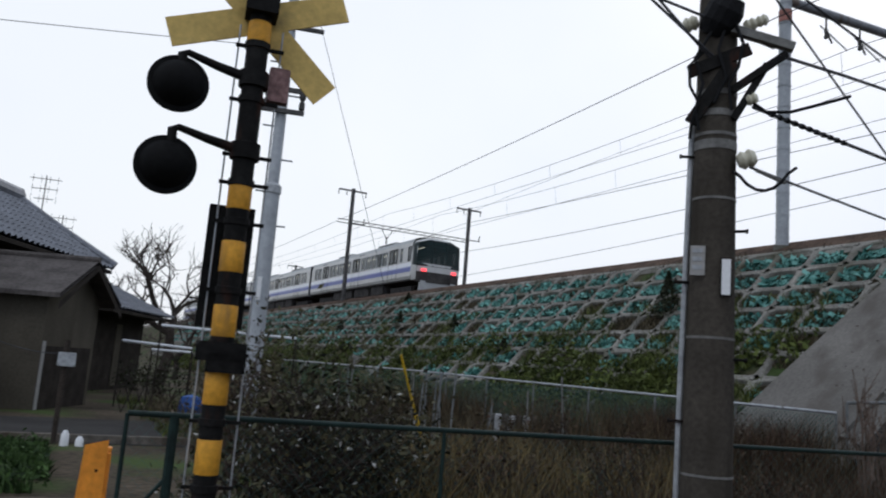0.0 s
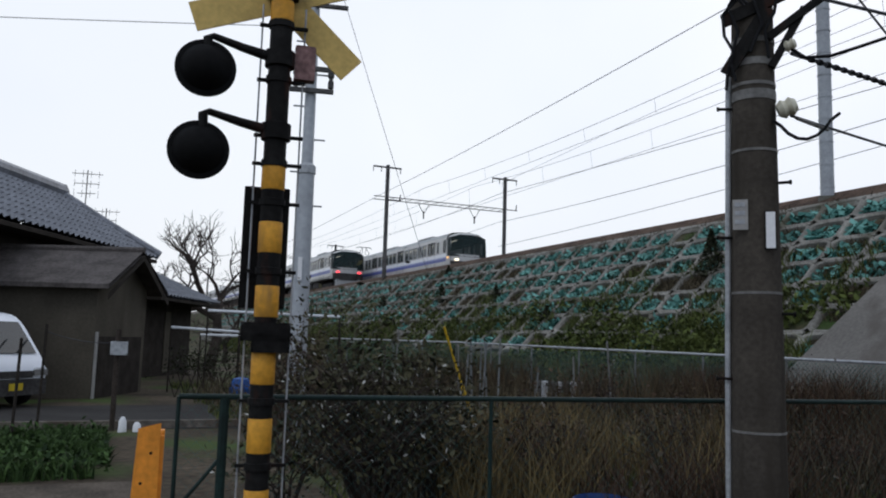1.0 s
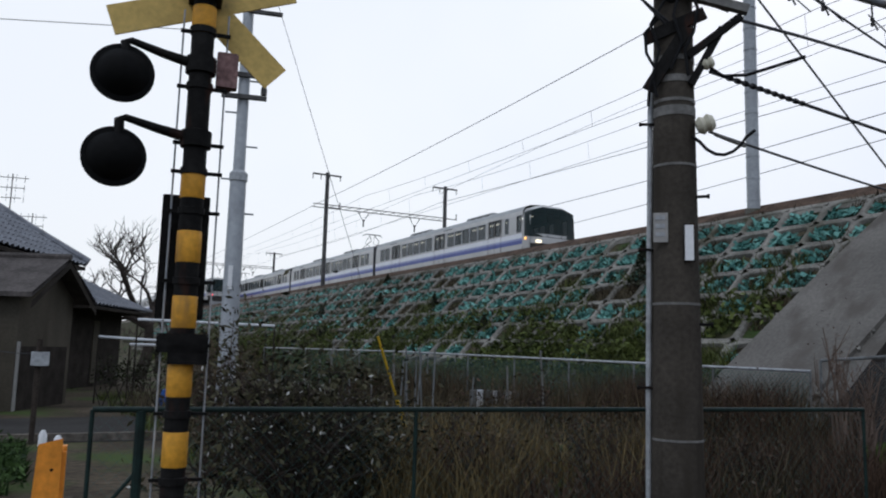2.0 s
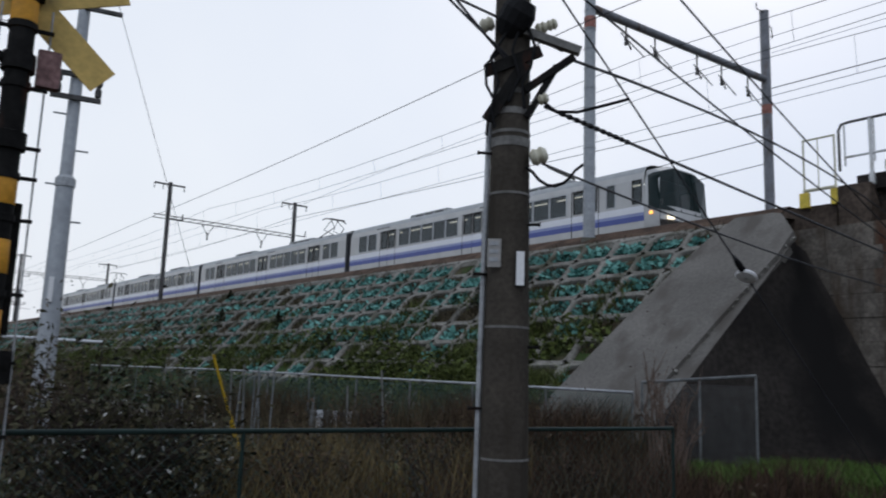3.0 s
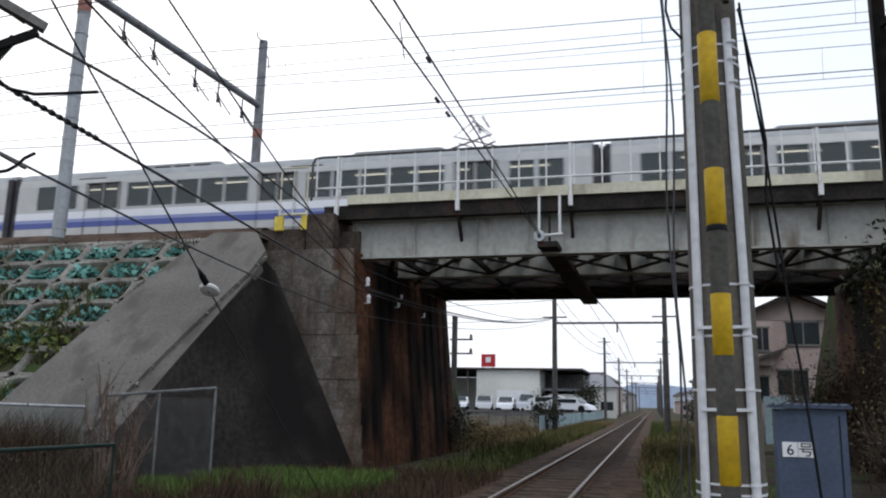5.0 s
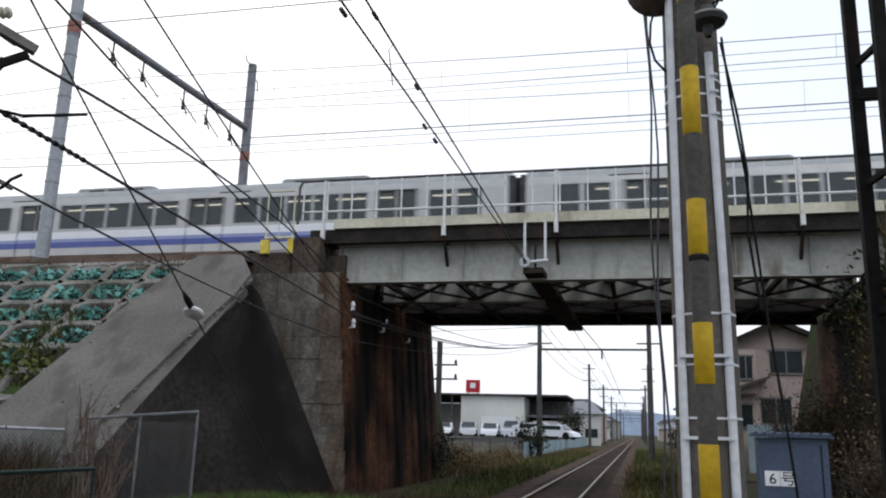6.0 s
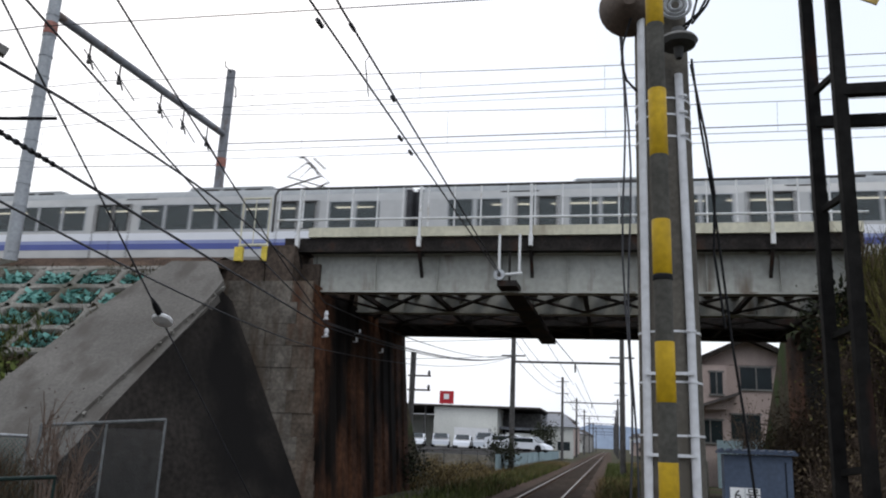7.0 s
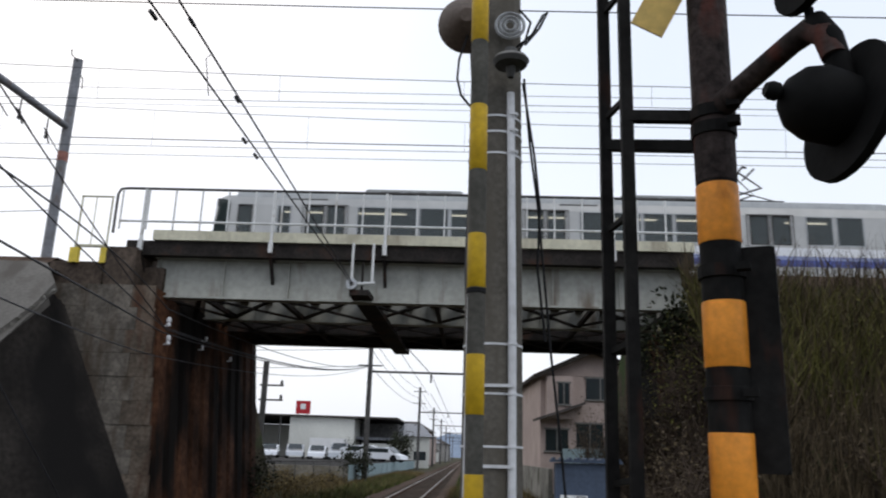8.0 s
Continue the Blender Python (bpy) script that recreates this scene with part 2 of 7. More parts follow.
def cloud(name, verts, faces, material, label, category, parent=None):
    """Uncountable small stuff as one mesh."""
    me = bpy.data.meshes.new(name)
    me.from_pydata(verts.tolist() if hasattr(verts, "tolist") else verts, [], faces.tolist() if hasattr(faces, "tolist") else faces)
    me.materials.append(material)
    ob = new(name, me)
    ob.parent = parent
    return tagged(ob, label, category if parent is None else "", kind="stuff")


def blades(roots, height, width, lean, seed):
    """Grass blades: a narrow bent strip of three triangles at each root."""
    g = np.random.default_rng(seed)
    n = len(roots)
    a, b = g.uniform(0, 2 * np.pi, n), g.uniform(0, 2 * np.pi, n)
    h = height * g.uniform(0.4, 1.25, n)
    w = width * g.uniform(0.6, 1.3, n)
    side = np.stack([np.cos(a), np.sin(a), 0 * a], 1) * w[:, None]
    tip = np.stack([np.cos(b), np.sin(b), 0 * b], 1) * (h * lean * g.uniform(0.1, 1.2, n))[:, None]
    up = np.array([0, 0, 1.0])[None] * h[:, None]
    p = np.stack([roots - side, roots + side, roots + side * 0.7 + up * 0.55 + tip * 0.3, roots - side * 0.7 + up * 0.55 + tip * 0.3, roots + up + tip], 1)
    i = np.arange(n)[:, None] * 5
    f = np.concatenate([i + [0, 1, 2], i + [0, 2, 3], i + [3, 2, 4]], 0)
    return p.reshape(-1, 3), f


def leaves(centres, size, seed):
    """Small folded leaves turned at random."""
    g = np.random.default_rng(seed)
    n = len(centres)
    d = g.normal(size=(n, 3))
    d /= np.linalg.norm(d, axis=1)[:, None]
    e = np.cross(d, g.normal(size=(n, 3)))
    e /= np.linalg.norm(e, axis=1)[:, None]
    s = (size * g.uniform(0.5, 1.3, n))[:, None]
    p = np.stack([centres - d * s, centres + e * s * 0.45, centres + d * s, centres - e * s * 0.45], 1)
    i = np.arange(n)[:, None] * 4
    return p.reshape(-1, 3), np.concatenate([i + [0, 1, 2], i + [0, 2, 3]], 0)


def wire(name, pts, r, label, sag=0.0, material=None, category="cable", group="overhead wires", n=5):
    """A cable through points; sag: metres of droop between two ends."""
    if len(pts) == 2:
        p, q = Vector(pts[0]), Vector(pts[1])
        pts = [p.lerp(q, k / 14) - Vector((0, 0, sag * 4 * (k / 14) * (1 - k / 14))) for k in range(15)]
    bm = bmesh.new()
    tube(bm, pts, r, n)
    return tagged(part(name, bm, material or M_WIRE, None, "", True), label, category, group)


# ---- the ground ----
bm = bmesh.new()
quads(bm, [[(x, y, 0) for x in (-1500, -300, -40, -10, 20, 60, 200, 600, 3000)] for y in (-2500, -300, -40, -10, 20, 60, 200, 600, 3000)])
structure("ground", bm, M_GROUND, "dry brown earth with patches of grass")

# ---- embankment: profile across X, crest along Y ----
CREST_X, CREST_Z, TOE_X = 16.3, 5.15, 11.15
RAIL_Z = 5.5
NEAR_X, FAR_X = 19.75, 23.55
prof = [(CREST_X, CREST_Z), (16.95, 5.2), (17.7, 5.42), (27.0, 5.42), (28.0, 5.1), (34.0, -0.05)]


def slope(s, y):
    """A point of the near slope: s from 0 at the crest to 1 at the toe."""
    return (CREST_X + (TOE_X - CREST_X) * s, y, CREST_Z * (1 - s))


def strip_in(s):
    """Edge of the concrete slope towards the bridge; it rounds back below the crest."""
    return 7.65 + 1.8 * s ** 0.8 + 0.95 * max(0.0, 1 - s / 0.15) ** 1.6


def ledge_in(s):
    """Edge of the low ledge beside the slope, where the dark wall begins."""
    return strip_in(s) - 0.62 * max(0.0, s - 0.15) ** 0.8


def strip_out(s):
    return 9.7 + 2.1 * s ** 0.75


bm = bmesh.new()
ss = [k / 10 for k in range(11)]
ys = [12, 14, 17, 20, 25, 32, 42, 60, 90, 140, 280]
quads(bm, [[slope(s, strip_in(s) + 0.02)] + [slope(s, y) for y in ys] for s in ss])
quads(bm, [[(x, 8.66, z)] + [(x, y, z) for y in ys] for x, z in prof])
quads(bm, [[(16.75, 7.66, 0), (34, 7.66, 0)], [(16.75, 7.66, 5.3), (28, 7.66, 5.3)]])
structure("embankment", bm, M_SOIL, "railway embankment of soil and grass")
bm = bmesh.new()
ysr = [-5.6, -9, -14, -22, -40, -150]
quads(bm, [[(x, y, z) for y in ysr] for x, z in [(TOE_X, 0), *prof]])
quads(bm, [[(TOE_X, -5.6, 0), (34, -5.6, 0)], [(CREST_X, -5.6, CREST_Z), (28, -5.6, 5.3)]])
structure("embankment_south", bm, M_SOIL, "overgrown railway embankment beyond the bridge")
for y0, y1, nm in ((8.98, 280, "ballast_bed"), (-150, -5.6, "ballast_bed_south")):
    bm = bmesh.new()
    quads(bm, [[(x, y, z) for y in (y0, (y0 * 3 + y1) / 4, y1)] for x, z in [(16.42, 5.13), (17.3, 5.6), (18.0, 5.62), (18.6, 5.47), (27.0, 5.47), (27.8, 5.2)]])
    structure(nm, bm, M_BALLAST, "brown stone ballast on top of the embankment")
bm = bmesh.new()
quads(bm, [[(x, y, z) for y in (9.2, 20, 60, 280)] for x, z in [(16.02, 4.9), (16.06, 5.04), (16.3, 5.165), (16.5, 5.17)]])
structure("crest_kerb", bm, M_SHOTCRETE, "grey concrete strip along the embankment crest")
for i, x in enumerate((NEAR_X - 0.565, NEAR_X + 0.565, FAR_X - 0.565, FAR_X + 0.565)):
    bm = bmesh.new()
    box(bm, x - 0.035, -150, RAIL_Z - 0.06, x + 0.035, 280, RAIL_Z)
    structure("upper_rail", bm, M_RAIL, "steel rail of the upper line")

# wing of the embankment: a smooth concrete strip and a steep dark face
bm = bmesh.new()
rows = []
for s in ss:
    a, b = Vector(slope(s, strip_in(s))), Vector(slope(s, strip_out(s)))
    nrm = Vector((-0.707, 0, 0.707))
    rows.append([a - nrm * 0.1, a + nrm * 0.1] + [a.lerp(b, k / 6) + nrm * (0.145 + 0.01 * math.sin(7 * s + 3 * k)) for k in range(1, 6)] + [b + nrm * 0.14, b - nrm * 0.1])
quads(bm, rows)
structure("wing_slope", bm, M_WING, "smooth grey concrete slope beside the bridge", True)
# a lower ledge, one step down from the slope
bm = bmesh.new()
rows = []
for k in range(14):
    s = 0.16 + 0.84 * k / 13
    a, b = Vector(slope(s, strip_in(s) + 0.03)), Vector(slope(s, ledge_in(s)))
    nrm = Vector((-0.707, 0, 0.707))
    rows.append([a - nrm * 0.06, a + nrm * 0.02] + [a.lerp(b, q / 3) + nrm * (0.012 * math.sin(9 * s + 2 * q)) for q in (1, 2)] + [b + Vector((-0.03, -0.02, 0.0)), b - nrm * 0.15])
quads(bm, rows)
structure("wing_ledge", bm, M_WING, "grey concrete ledge along the wing wall", True)
bm = bmesh.new()
rows = []
for k in range(15):
    z = 4.42 * (1 - k / 14)
    s = 1 - z / CREST_Z
    a = Vector(slope(s, ledge_in(s))) + Vector((-0.02, -0.02, 0.02))
    b = Vector((16.66, 6.16 + 0.49 * z, z))
    rows.append([a.lerp(b, q / 8) + Vector((0, -0.02 * math.sin(1.7 * q + 0.8 * k), 0)) * (0 < q < 8) for q in range(9)])
quads(bm, rows)
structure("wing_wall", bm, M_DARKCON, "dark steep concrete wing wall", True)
bm = bmesh.new()
for k in range(70):
    s = 0.13 + 0.85 * random.random()
    a = Vector(slope(s, strip_in(s) + random.uniform(-0.05, 0.05))) + Vector((-0.05, 0.0, 0.05))
    w = 0.008 + 0.04 * random.random() ** 3
    beam(bm, a + Vector((-w, -w, -0.04)), a + Vector((w, w * random.uniform(-1, 1), 0.03 * random.random())), w * 1.5, w * 1.2)
tagged(part("rubble", bm, M_SHOTCRETE), "broken concrete lumps along the wing wall edge", "rubble", kind="stuff")


# ---- abutments of the bridge ----
def abutment(name, y_face, batter, y_back, label):
    """The abutment; y_face is the foot of the side towards the single track, which leans back by batter."""
    bm = bmesh.new()
    v = [bm.verts.new((x, y_face + batter * z if k == 0 else y_back, z)) for z in (0, 4.88) for x in (16.76, 25.3) for k in (0, 1)]
    for f in ((0, 1, 3, 2), (4, 6, 7, 5), (0, 2, 6, 4), (1, 5, 7, 3), (0, 4, 5, 1), (2, 3, 7, 6)):
        bm.faces.new([v[i] for i in f])
    return structure(name, bm, M_RUST, label)


def corner_y(z):
    return 6.05 + 0.086 * z


AB1 = abutment("abutment_north", 6.07, 0.086, 8.95, "rust-stained dark bridge abutment wall")
AB2 = abutment("abutment_south", -5.2, 0.0, -7.0, "shaded bridge abutment wall under ivy")
bm = bmesh.new()
box(bm, 16.72, 6.95, 4.9, 18.0, 7.62, 5.74)
box(bm, 16.92, 7.63, 4.9, 18.0, 8.94, 5.44)
bmesh.ops.bevel(bm, geom=bm.edges[:], offset=0.03, segments=2)
tagged(part("bearing_parapet", bm, M_BROWN, AB1), "brown concrete parapet block")
bm = bmesh.new()
box(bm, 17.2, 6.5, 4.9, 25.3, 7.64, 5.4)
part("bearing_shelf", bm, M_BROWN, AB1)
# worn steel sheet piles on the track face
for k in range(11):
    x = 16.95 + 0.76 * k
    bm = bmesh.new()
    hgt = 4.86 - 0.22 * ((k * 7) % 5) / 4
    quads(bm, [[(x + u, corner_y(z) + 0.01 - v, z) for u, v in ((0.02, 0.002), (0.14, 0.035), (0.5, 0.035), (0.62, 0.002))] for z in (0.0, hgt)])
    part("pile_rib", bm, M_RUST, AB1)
# stone courses of the front face, with rust-washed stones at the corner
stones = {}
for j in range(10):
    z0 = 0.02 + j * 0.488
    y = corner_y(z0 + 0.25) - 0.03
    end = min(8.93, 6.55 + 0.49 * (z0 + 0.488))
    k = 0
    while y < end - 0.05:
        w = (0.5, 0.38, 0.62)[(j * 2 + k) % 3]
        y1 = min(y + w, end)
        m = M_STONERUST if k == 0 else M_STONE
        key = (round(y1 - y, 2), k == 0)
        if key not in stones:
            b2 = bmesh.new()
            box(b2, 0, 0.003, 0.003, 0.09, key[0] - 0.003, 0.485)
            bmesh.ops.bevel(b2, geom=b2.edges[:], offset=0.012, segments=1)
            stones[key] = mesh_of("stone", b2, m)
        share("stone", stones[key], AB1, Matrix.Translation((16.69 + random.uniform(-0.012, 0.012), y, z0)))
        y, k = y1, k + 1
for x, z, q in ((17.3, 3.72, 1.0), (17.3, 4.12, 1.0), (19.6, 3.9, 0.7), (19.9, 4.15, 0.6), (22.0, 3.9, 0.6)):
    bm = bmesh.new()
    y = corner_y(z) - 0.12
    lathe(bm, [(r * q, h * q) for r, h in [(0.0, 0.0), (0.05, 0.0), (0.05, 0.05), (0.03, 0.08), (0.055, 0.1), (0.05, 0.16), (0.025, 0.2), (0.0, 0.2)]], Matrix.Translation((x, y, z)), 10)
    tube(bm, [(x, y + 0.14, z), (x, y, z)], 0.015, 6)
    part("insulator", bm, M_TRAINWHITE, AB1, "white porcelain insulator")

# ---- the bridge ----
BR = thing("railway_bridge", "grey plate girder railway bridge with a railed walkway", "bridge")
Y0, Y1 = -5.1, 6.72
for x, nm in ((17.35, "girder"), (20.2, "girder"), (22.2, "girder"), (24.7, "girder")):
    bm = bmesh.new()
    box(bm, x - 0.012, Y0, 4.78, x + 0.012, Y1, 5.62)
    box(bm, x - 0.16, Y0, 4.74, x + 0.16, Y1, 4.78)
    box(bm, x - 0.16, Y0, 5.62, x + 0.16, Y1, 5.66)
    for k in range(9):
        y = Y0 + 0.1 + (Y1 - Y0 - 0.2) * k / 8
        for sx in (-1, 1):
            box(bm, x + sx * 0.014, y - 0.008, 4.78, x + sx * 0.11, y + 0.008, 5.62)
    # the far girders stand in shade, painted in by the darker steel colour
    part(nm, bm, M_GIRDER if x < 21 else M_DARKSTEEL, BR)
for k in range(7):
    bm = bmesh.new()
    y = Y0 + 0.3 + 1.75 * k
    for z in (4.84, 5.3):
        beam(bm, (17.4, y, z), (24.7, y, z), 0.1, 0.1)
    for xa, xb in ((17.4, 20.2), (20.2, 22.2), (22.2, 24.7)):
        beam(bm, (xa, y, 4.84), (xb, min(y + 1.75, Y1), 4.84), 0.11, 0.04)
        beam(bm, (xb, y, 4.8), (xa, min(y + 1.75, Y1), 4.8), 0.11, 0.04)
        beam(bm, (xa, y, 4.84), (xb, y, 5.3), 0.07, 0.07)
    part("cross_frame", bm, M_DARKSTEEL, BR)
for xa, xb in ((17.0, 17.7), (24.3, 25.4)):
    bm = bmesh.new()
    box(bm, xa, Y0, 5.66, xb, Y1 + 0.9, 5.74)
    part("deck_plate", bm, M_DARKSTEEL, BR)
for k in range(20):
    for xc in (NEAR_X, FAR_X):
        bm = bmesh.new()
        box(bm, xc - 0.75, Y0 + 0.1 + 0.61 * k, 5.2, xc + 0.95, Y0 + 0.32 + 0.61 * k, 5.42)
        part("bridge_tie", bm, M_SLEEPER, BR)
bm = bmesh.new()
box(bm, 16.98, Y0, 5.68, 17.04, Y1 + 0.6, 5.965)
box(bm, 16.94, Y0, 5.63, 17.16, Y1 + 0.6, 5.675)
part("walkway_beam", bm, M_DARKSTEEL, BR)
bm = bmesh.new()
box(bm, 16.9, Y0, 5.97, 17.3, Y1, 6.19)
bmesh.ops.bevel(bm, geom=bm.edges[:], offset=0.012, segments=1)
for y in np.arange(Y0 + 0.6, Y1, 1.25):
    box(bm, 16.885, y - 0.015, 5.98, 16.9, y + 0.015, 6.18)
part("cable_trough", bm, M_CREAM, BR, "cream painted cable trough")
for y in (6.97, 4.08, 1.58, -0.92, -3.37):
    bm = bmesh.new()
    box(bm, 16.86, y - 0.03, 5.97, 16.92, y + 0.03, 7.13)
    box(bm, 16.84, y - 0.045, 5.72, 16.93, y + 0.045, 5.97)
    post = part("handrail_post", bm, M_RAILWHITE, BR)
    bm = bmesh.new()
    beam(bm, (16.95, y, 5.66), (17.36, y, 5.12), 0.07, 0.07)
    beam(bm, (16.95, y, 5.64), (17.36, y, 5.64), 0.07, 0.06)
    part("bracket", bm, M_DARKSTEEL, BR)
for k in range(21):
    y = 7.5 - 0.6 * k
    bm = bmesh.new()
    box(bm, 16.875, y - 0.017, 6.19, 16.9, y + 0.017, 7.12)
    part("baluster", bm, M_RAILWHITE, BR)
bm = bmesh.new()
tube(bm, [(16.89, 7.62, 6.1), (16.89, 7.62, 7.0), (16.89, 7.56, 7.12), (16.89, 7.4, 7.14), (16.89, -5.2, 7.14)], 0.03, 8)
part("handrail", bm, M_MASTDARK, BR)
bm = bmesh.new()
tube(bm, [(16.89, 7.5, 6.38), (16.89, -5.2, 6.38)], 0.028, 8)
part("mid_rail", bm, M_RAILWHITE, BR)
# wire guard under the bridge over the single track
bm = bmesh.new()
for y in (2.24, 1.8):
    tube(bm, [(16.75, y, 5.95), (16.75, y, 5.05)], 0.03, 8)
tube(bm, [(16.75, 2.3, 5.04), (16.75, 1.74, 5.08)], 0.035, 8)
part("guard_hanger", bm, M_RAILWHITE, BR, "white painted hanger frame")
bm = bmesh.new()
lathe(bm, [(0.05, -0.04), (0.12, -0.04), (0.12, 0.04), (0.05, 0.04)], pose(16.66, 2.22, 5.03, 0, 90, 0), 16)
part("pulley", bm, M_RAILGREY, BR)
bm = bmesh.new()
beam(bm, (16.7, 2.06, 4.86), (24.0, 1.7, 4.53), 0.42, 0.12)
for k in range(9):
    x = 17.0 + 0.85 * k
    beam(bm, (x, 2.06 - 0.049 * (x - 16.7), 4.9 - 0.045 * (x - 16.7)), (x, 2.06 - 0.049 * (x - 16.7), 5.6), 0.05, 0.05)
part("wire_guard_board", bm, M_DARKSTEEL, BR, "dark timber guard board")
# yellow gate at the end of the walkway
GT = thing("walkway_gate", "small cream gate frame with yellow feet on the parapet", "gate", (16.86, 8.05, 5.76))
for y in (-0.34, 0.34):
    bm = bmesh.new()
    tube(bm, [(0, y, -0.02), (0, y, 1.16)], 0.022, 8)
    part("gate_post", bm, M_CREAM, GT)
    bm = bmesh.new()
    box(bm, -0.05, y - 0.1, -0.36, 0.05, y + 0.1, -0.03)
    part("foot_plate", bm, M_YELLOW, GT, "yellow painted foot plate")
for z in (1.16, 0.02):
    bm = bmesh.new()
    tube(bm, [(0, -0.36, z), (0, 0.36, z)], 0.024 if z > 1 else 0.04, 8)
    part("gate_rail", bm, M_CREAM, GT)
bm = bmesh.new()
tube(bm, [(0, 0.02, 0), (0, 0.02, 1.15)], 0.014, 6)
part("gate_bar", bm, M_CREAM, GT)


# ---- masts of the upper line ----
def ring_mast(name, x, y, z0, z1, r, material, label, group):
    m = thing(name, label, "mast", (x, y, z0), group=group)
    bm = bmesh.new()
    tube(bm, [(0, 0, -0.2), (0, 0, (z1 - z0) * 0.5), (0, 0, z1 - z0)], [r, r * 0.97, r * 0.93], 16)
    part("pole", bm, material, m, smooth=True)
    return m


def wire_hook(parent, y, z, material, length=0.6):
    """A dropper bracket with an insulator."""
    bm = bmesh.new()
    tube(bm, [(0, y, z), (0, y, z - length * 0.5)], 0.02, 6)
    lathe(bm, [(0.0, 0), (0.05, -0.02), (0.05, -0.06), (0.03, -0.08), (0.055, -0.1), (0.05, -0.16), (0.0, -0.18)], Matrix.Translation((0, y, z - length * 0.5)), 8)
    part("hanger_insulator", bm, material, parent)


MC = ring_mast("steel_mast", 17.04, 14.7, 5.2, 13.2, 0.17, M_MAST, "tall grey tubular steel mast with a red band", "masts of the upper line")
for k in range(12):
    bm = bmesh.new()
    lathe(bm, [(0.172, -0.014), (0.18, -0.012), (0.18, 0.012), (0.172, 0.014)], Matrix.Translation((0, 0, 0.5 + 0.6 * k)), 14)
    part("step_band", bm, M_MAST, MC)
bm = bmesh.new()
lathe(bm, [(0.176, 0), (0.176, 0.34)], Matrix.Translation((0, 0, 6.55)), 16)
part("red_band", bm, M_RED, MC)
bm = bmesh.new()
lathe(bm, [(0.0, 0.28), (0.3, 0.26), (0.34, 0.0), (0.4, -0.25)], None, 4)
part("footing", bm, M_SHOTCRETE, MC)
MD = ring_mast("steel_mast", 26.45, 14.4, 5.1, 15.3, 0.18, M_MASTMID, "grey tubular steel mast carrying the wire beam", "masts of the upper line")
bm = bmesh.new()
lathe(bm, [(0.186, 0), (0.186, 0.35)], Matrix.Translation((0, 0, 6.2)), 16)
part("red_band", bm, M_RED, MD)
bm = bmesh.new()
tube(bm, [(0.05, -0.1, 10.05), (-0.5, 0, 10.15), (-0.55, 0, 10.35)], 0.025, 6)
tube(bm, [(0.05, 0.1, 9.95), (0.5, 0, 9.7), (0.55, 0, 9.3)], 0.025, 6)
part("bracket_arm", bm, M_MASTDARK, MD)
bm = bmesh.new()
tube(bm, [(17.04, 14.7, 12.42), (26.45, 14.4, 12.62)], 0.13, 12)
BEAM = tagged(part("wire_beam", bm, M_MASTMID, None, "", True), "grey tubular cross beam between two masts", "beam")
for k, x in enumerate((18.6, 20.0, 22.2, 23.6, 25.2)):
    bm = bmesh.new()
    y = 14.66 - 0.03 * (x - 17)
    tube(bm, [(x, y, 12.4), (x, y, 11.9), (x + 0.25, y, 11.6)], 0.03, 6)
    tube(bm, [(x - 0.5, y - 0.2, 11.85), (x + 0.9, y, 11.55)], 0.022, 6)
    lathe(bm, [(0, 0.1), (0.06, 0.08), (0.06, 0.0), (0.03, -0.04), (0.06, -0.08), (0.06, -0.16), (0, -0.2)], Matrix.Translation((x, y, 11.85)), 8)
    part("wire_support", bm, M_MASTDARK, BEAM)


def portal(y, near, far, top_n, top_f, beam_z, group):
    """A dark portal: two slender masts, a thin beam and arms."""
    for x, top in ((near, top_n), (far, top_f)):
        m = ring_mast("catenary_mast", x, y, 5.1, top, 0.14, M_MASTDARK, "dark concrete catenary mast on the embankment", group)
        bm = bmesh.new()
        h = top - 5.1
        beam(bm, (-1.0, 0, h - 0.15), (0.95, 0, h - 0.15), 0.08, 0.1)
        for x2 in (-1.0, -0.45, 0.9):
            tube(bm, [(x2, 0, h - 0.15), (x2, 0, h - 0.5)], 0.03, 6)
        part("cross_arm", bm, M_MASTDARK, m)
        bm = bmesh.new()
        beam(bm, (0, 0, h - 2.3), (1.0, 0, h - 2.3), 0.05, 0.06)
        tube(bm, [(0.9, 0, h - 2.3), (0.95, 0, h - 1.9)], 0.04, 6)
        part("lower_arm", bm, M_MASTDARK, m)
    bm = bmesh.new()
    for dz in (0, 0.22):
        beam(bm, (near - 0.9, y, beam_z + dz), (far, y, beam_z + dz), 0.06, 0.05)
    for k in range(14):
        xa = near + (far - near) * k / 14
        beam(bm, (xa, y, beam_z), (xa + (far - near) / 14, y, beam_z + 0.22), 0.03, 0.03)
    b = tagged(part("portal_beam", bm, M_MASTDARK), "thin dark lattice beam over the tracks", "beam", group)
    for x in (NEAR_X, FAR_X):
        bm = bmesh.new()
        tube(bm, [(x - 0.4, y, beam_z), (x, y, beam_z - 0.7), (x + 0.4, y, beam_z)], 0.03, 6)
        tube(bm, [(x, y, beam_z - 0.5), (x, y, beam_z - 1.0)], 0.05, 6)
        part("wire_support", bm, M_MASTDARK, b)


portal(49.0, 17.1, 25.9, 12.95, 13.1, 10.6, "portal at the bend")
portal(92.0, 17.2, 26.0, 12.6, 12.6, 10.6, "far portal")
portal(138.0, 17.2, 26.0, 12.6, 12.6, 10.6, "farther portal")
portal(185.0, 17.2, 26.0, 12.6, 12.6, 10.6, "farthest portal")
portal(-32.0, 17.1, 26.0, 12.9, 12.9, 10.6, "portal past the bridge")

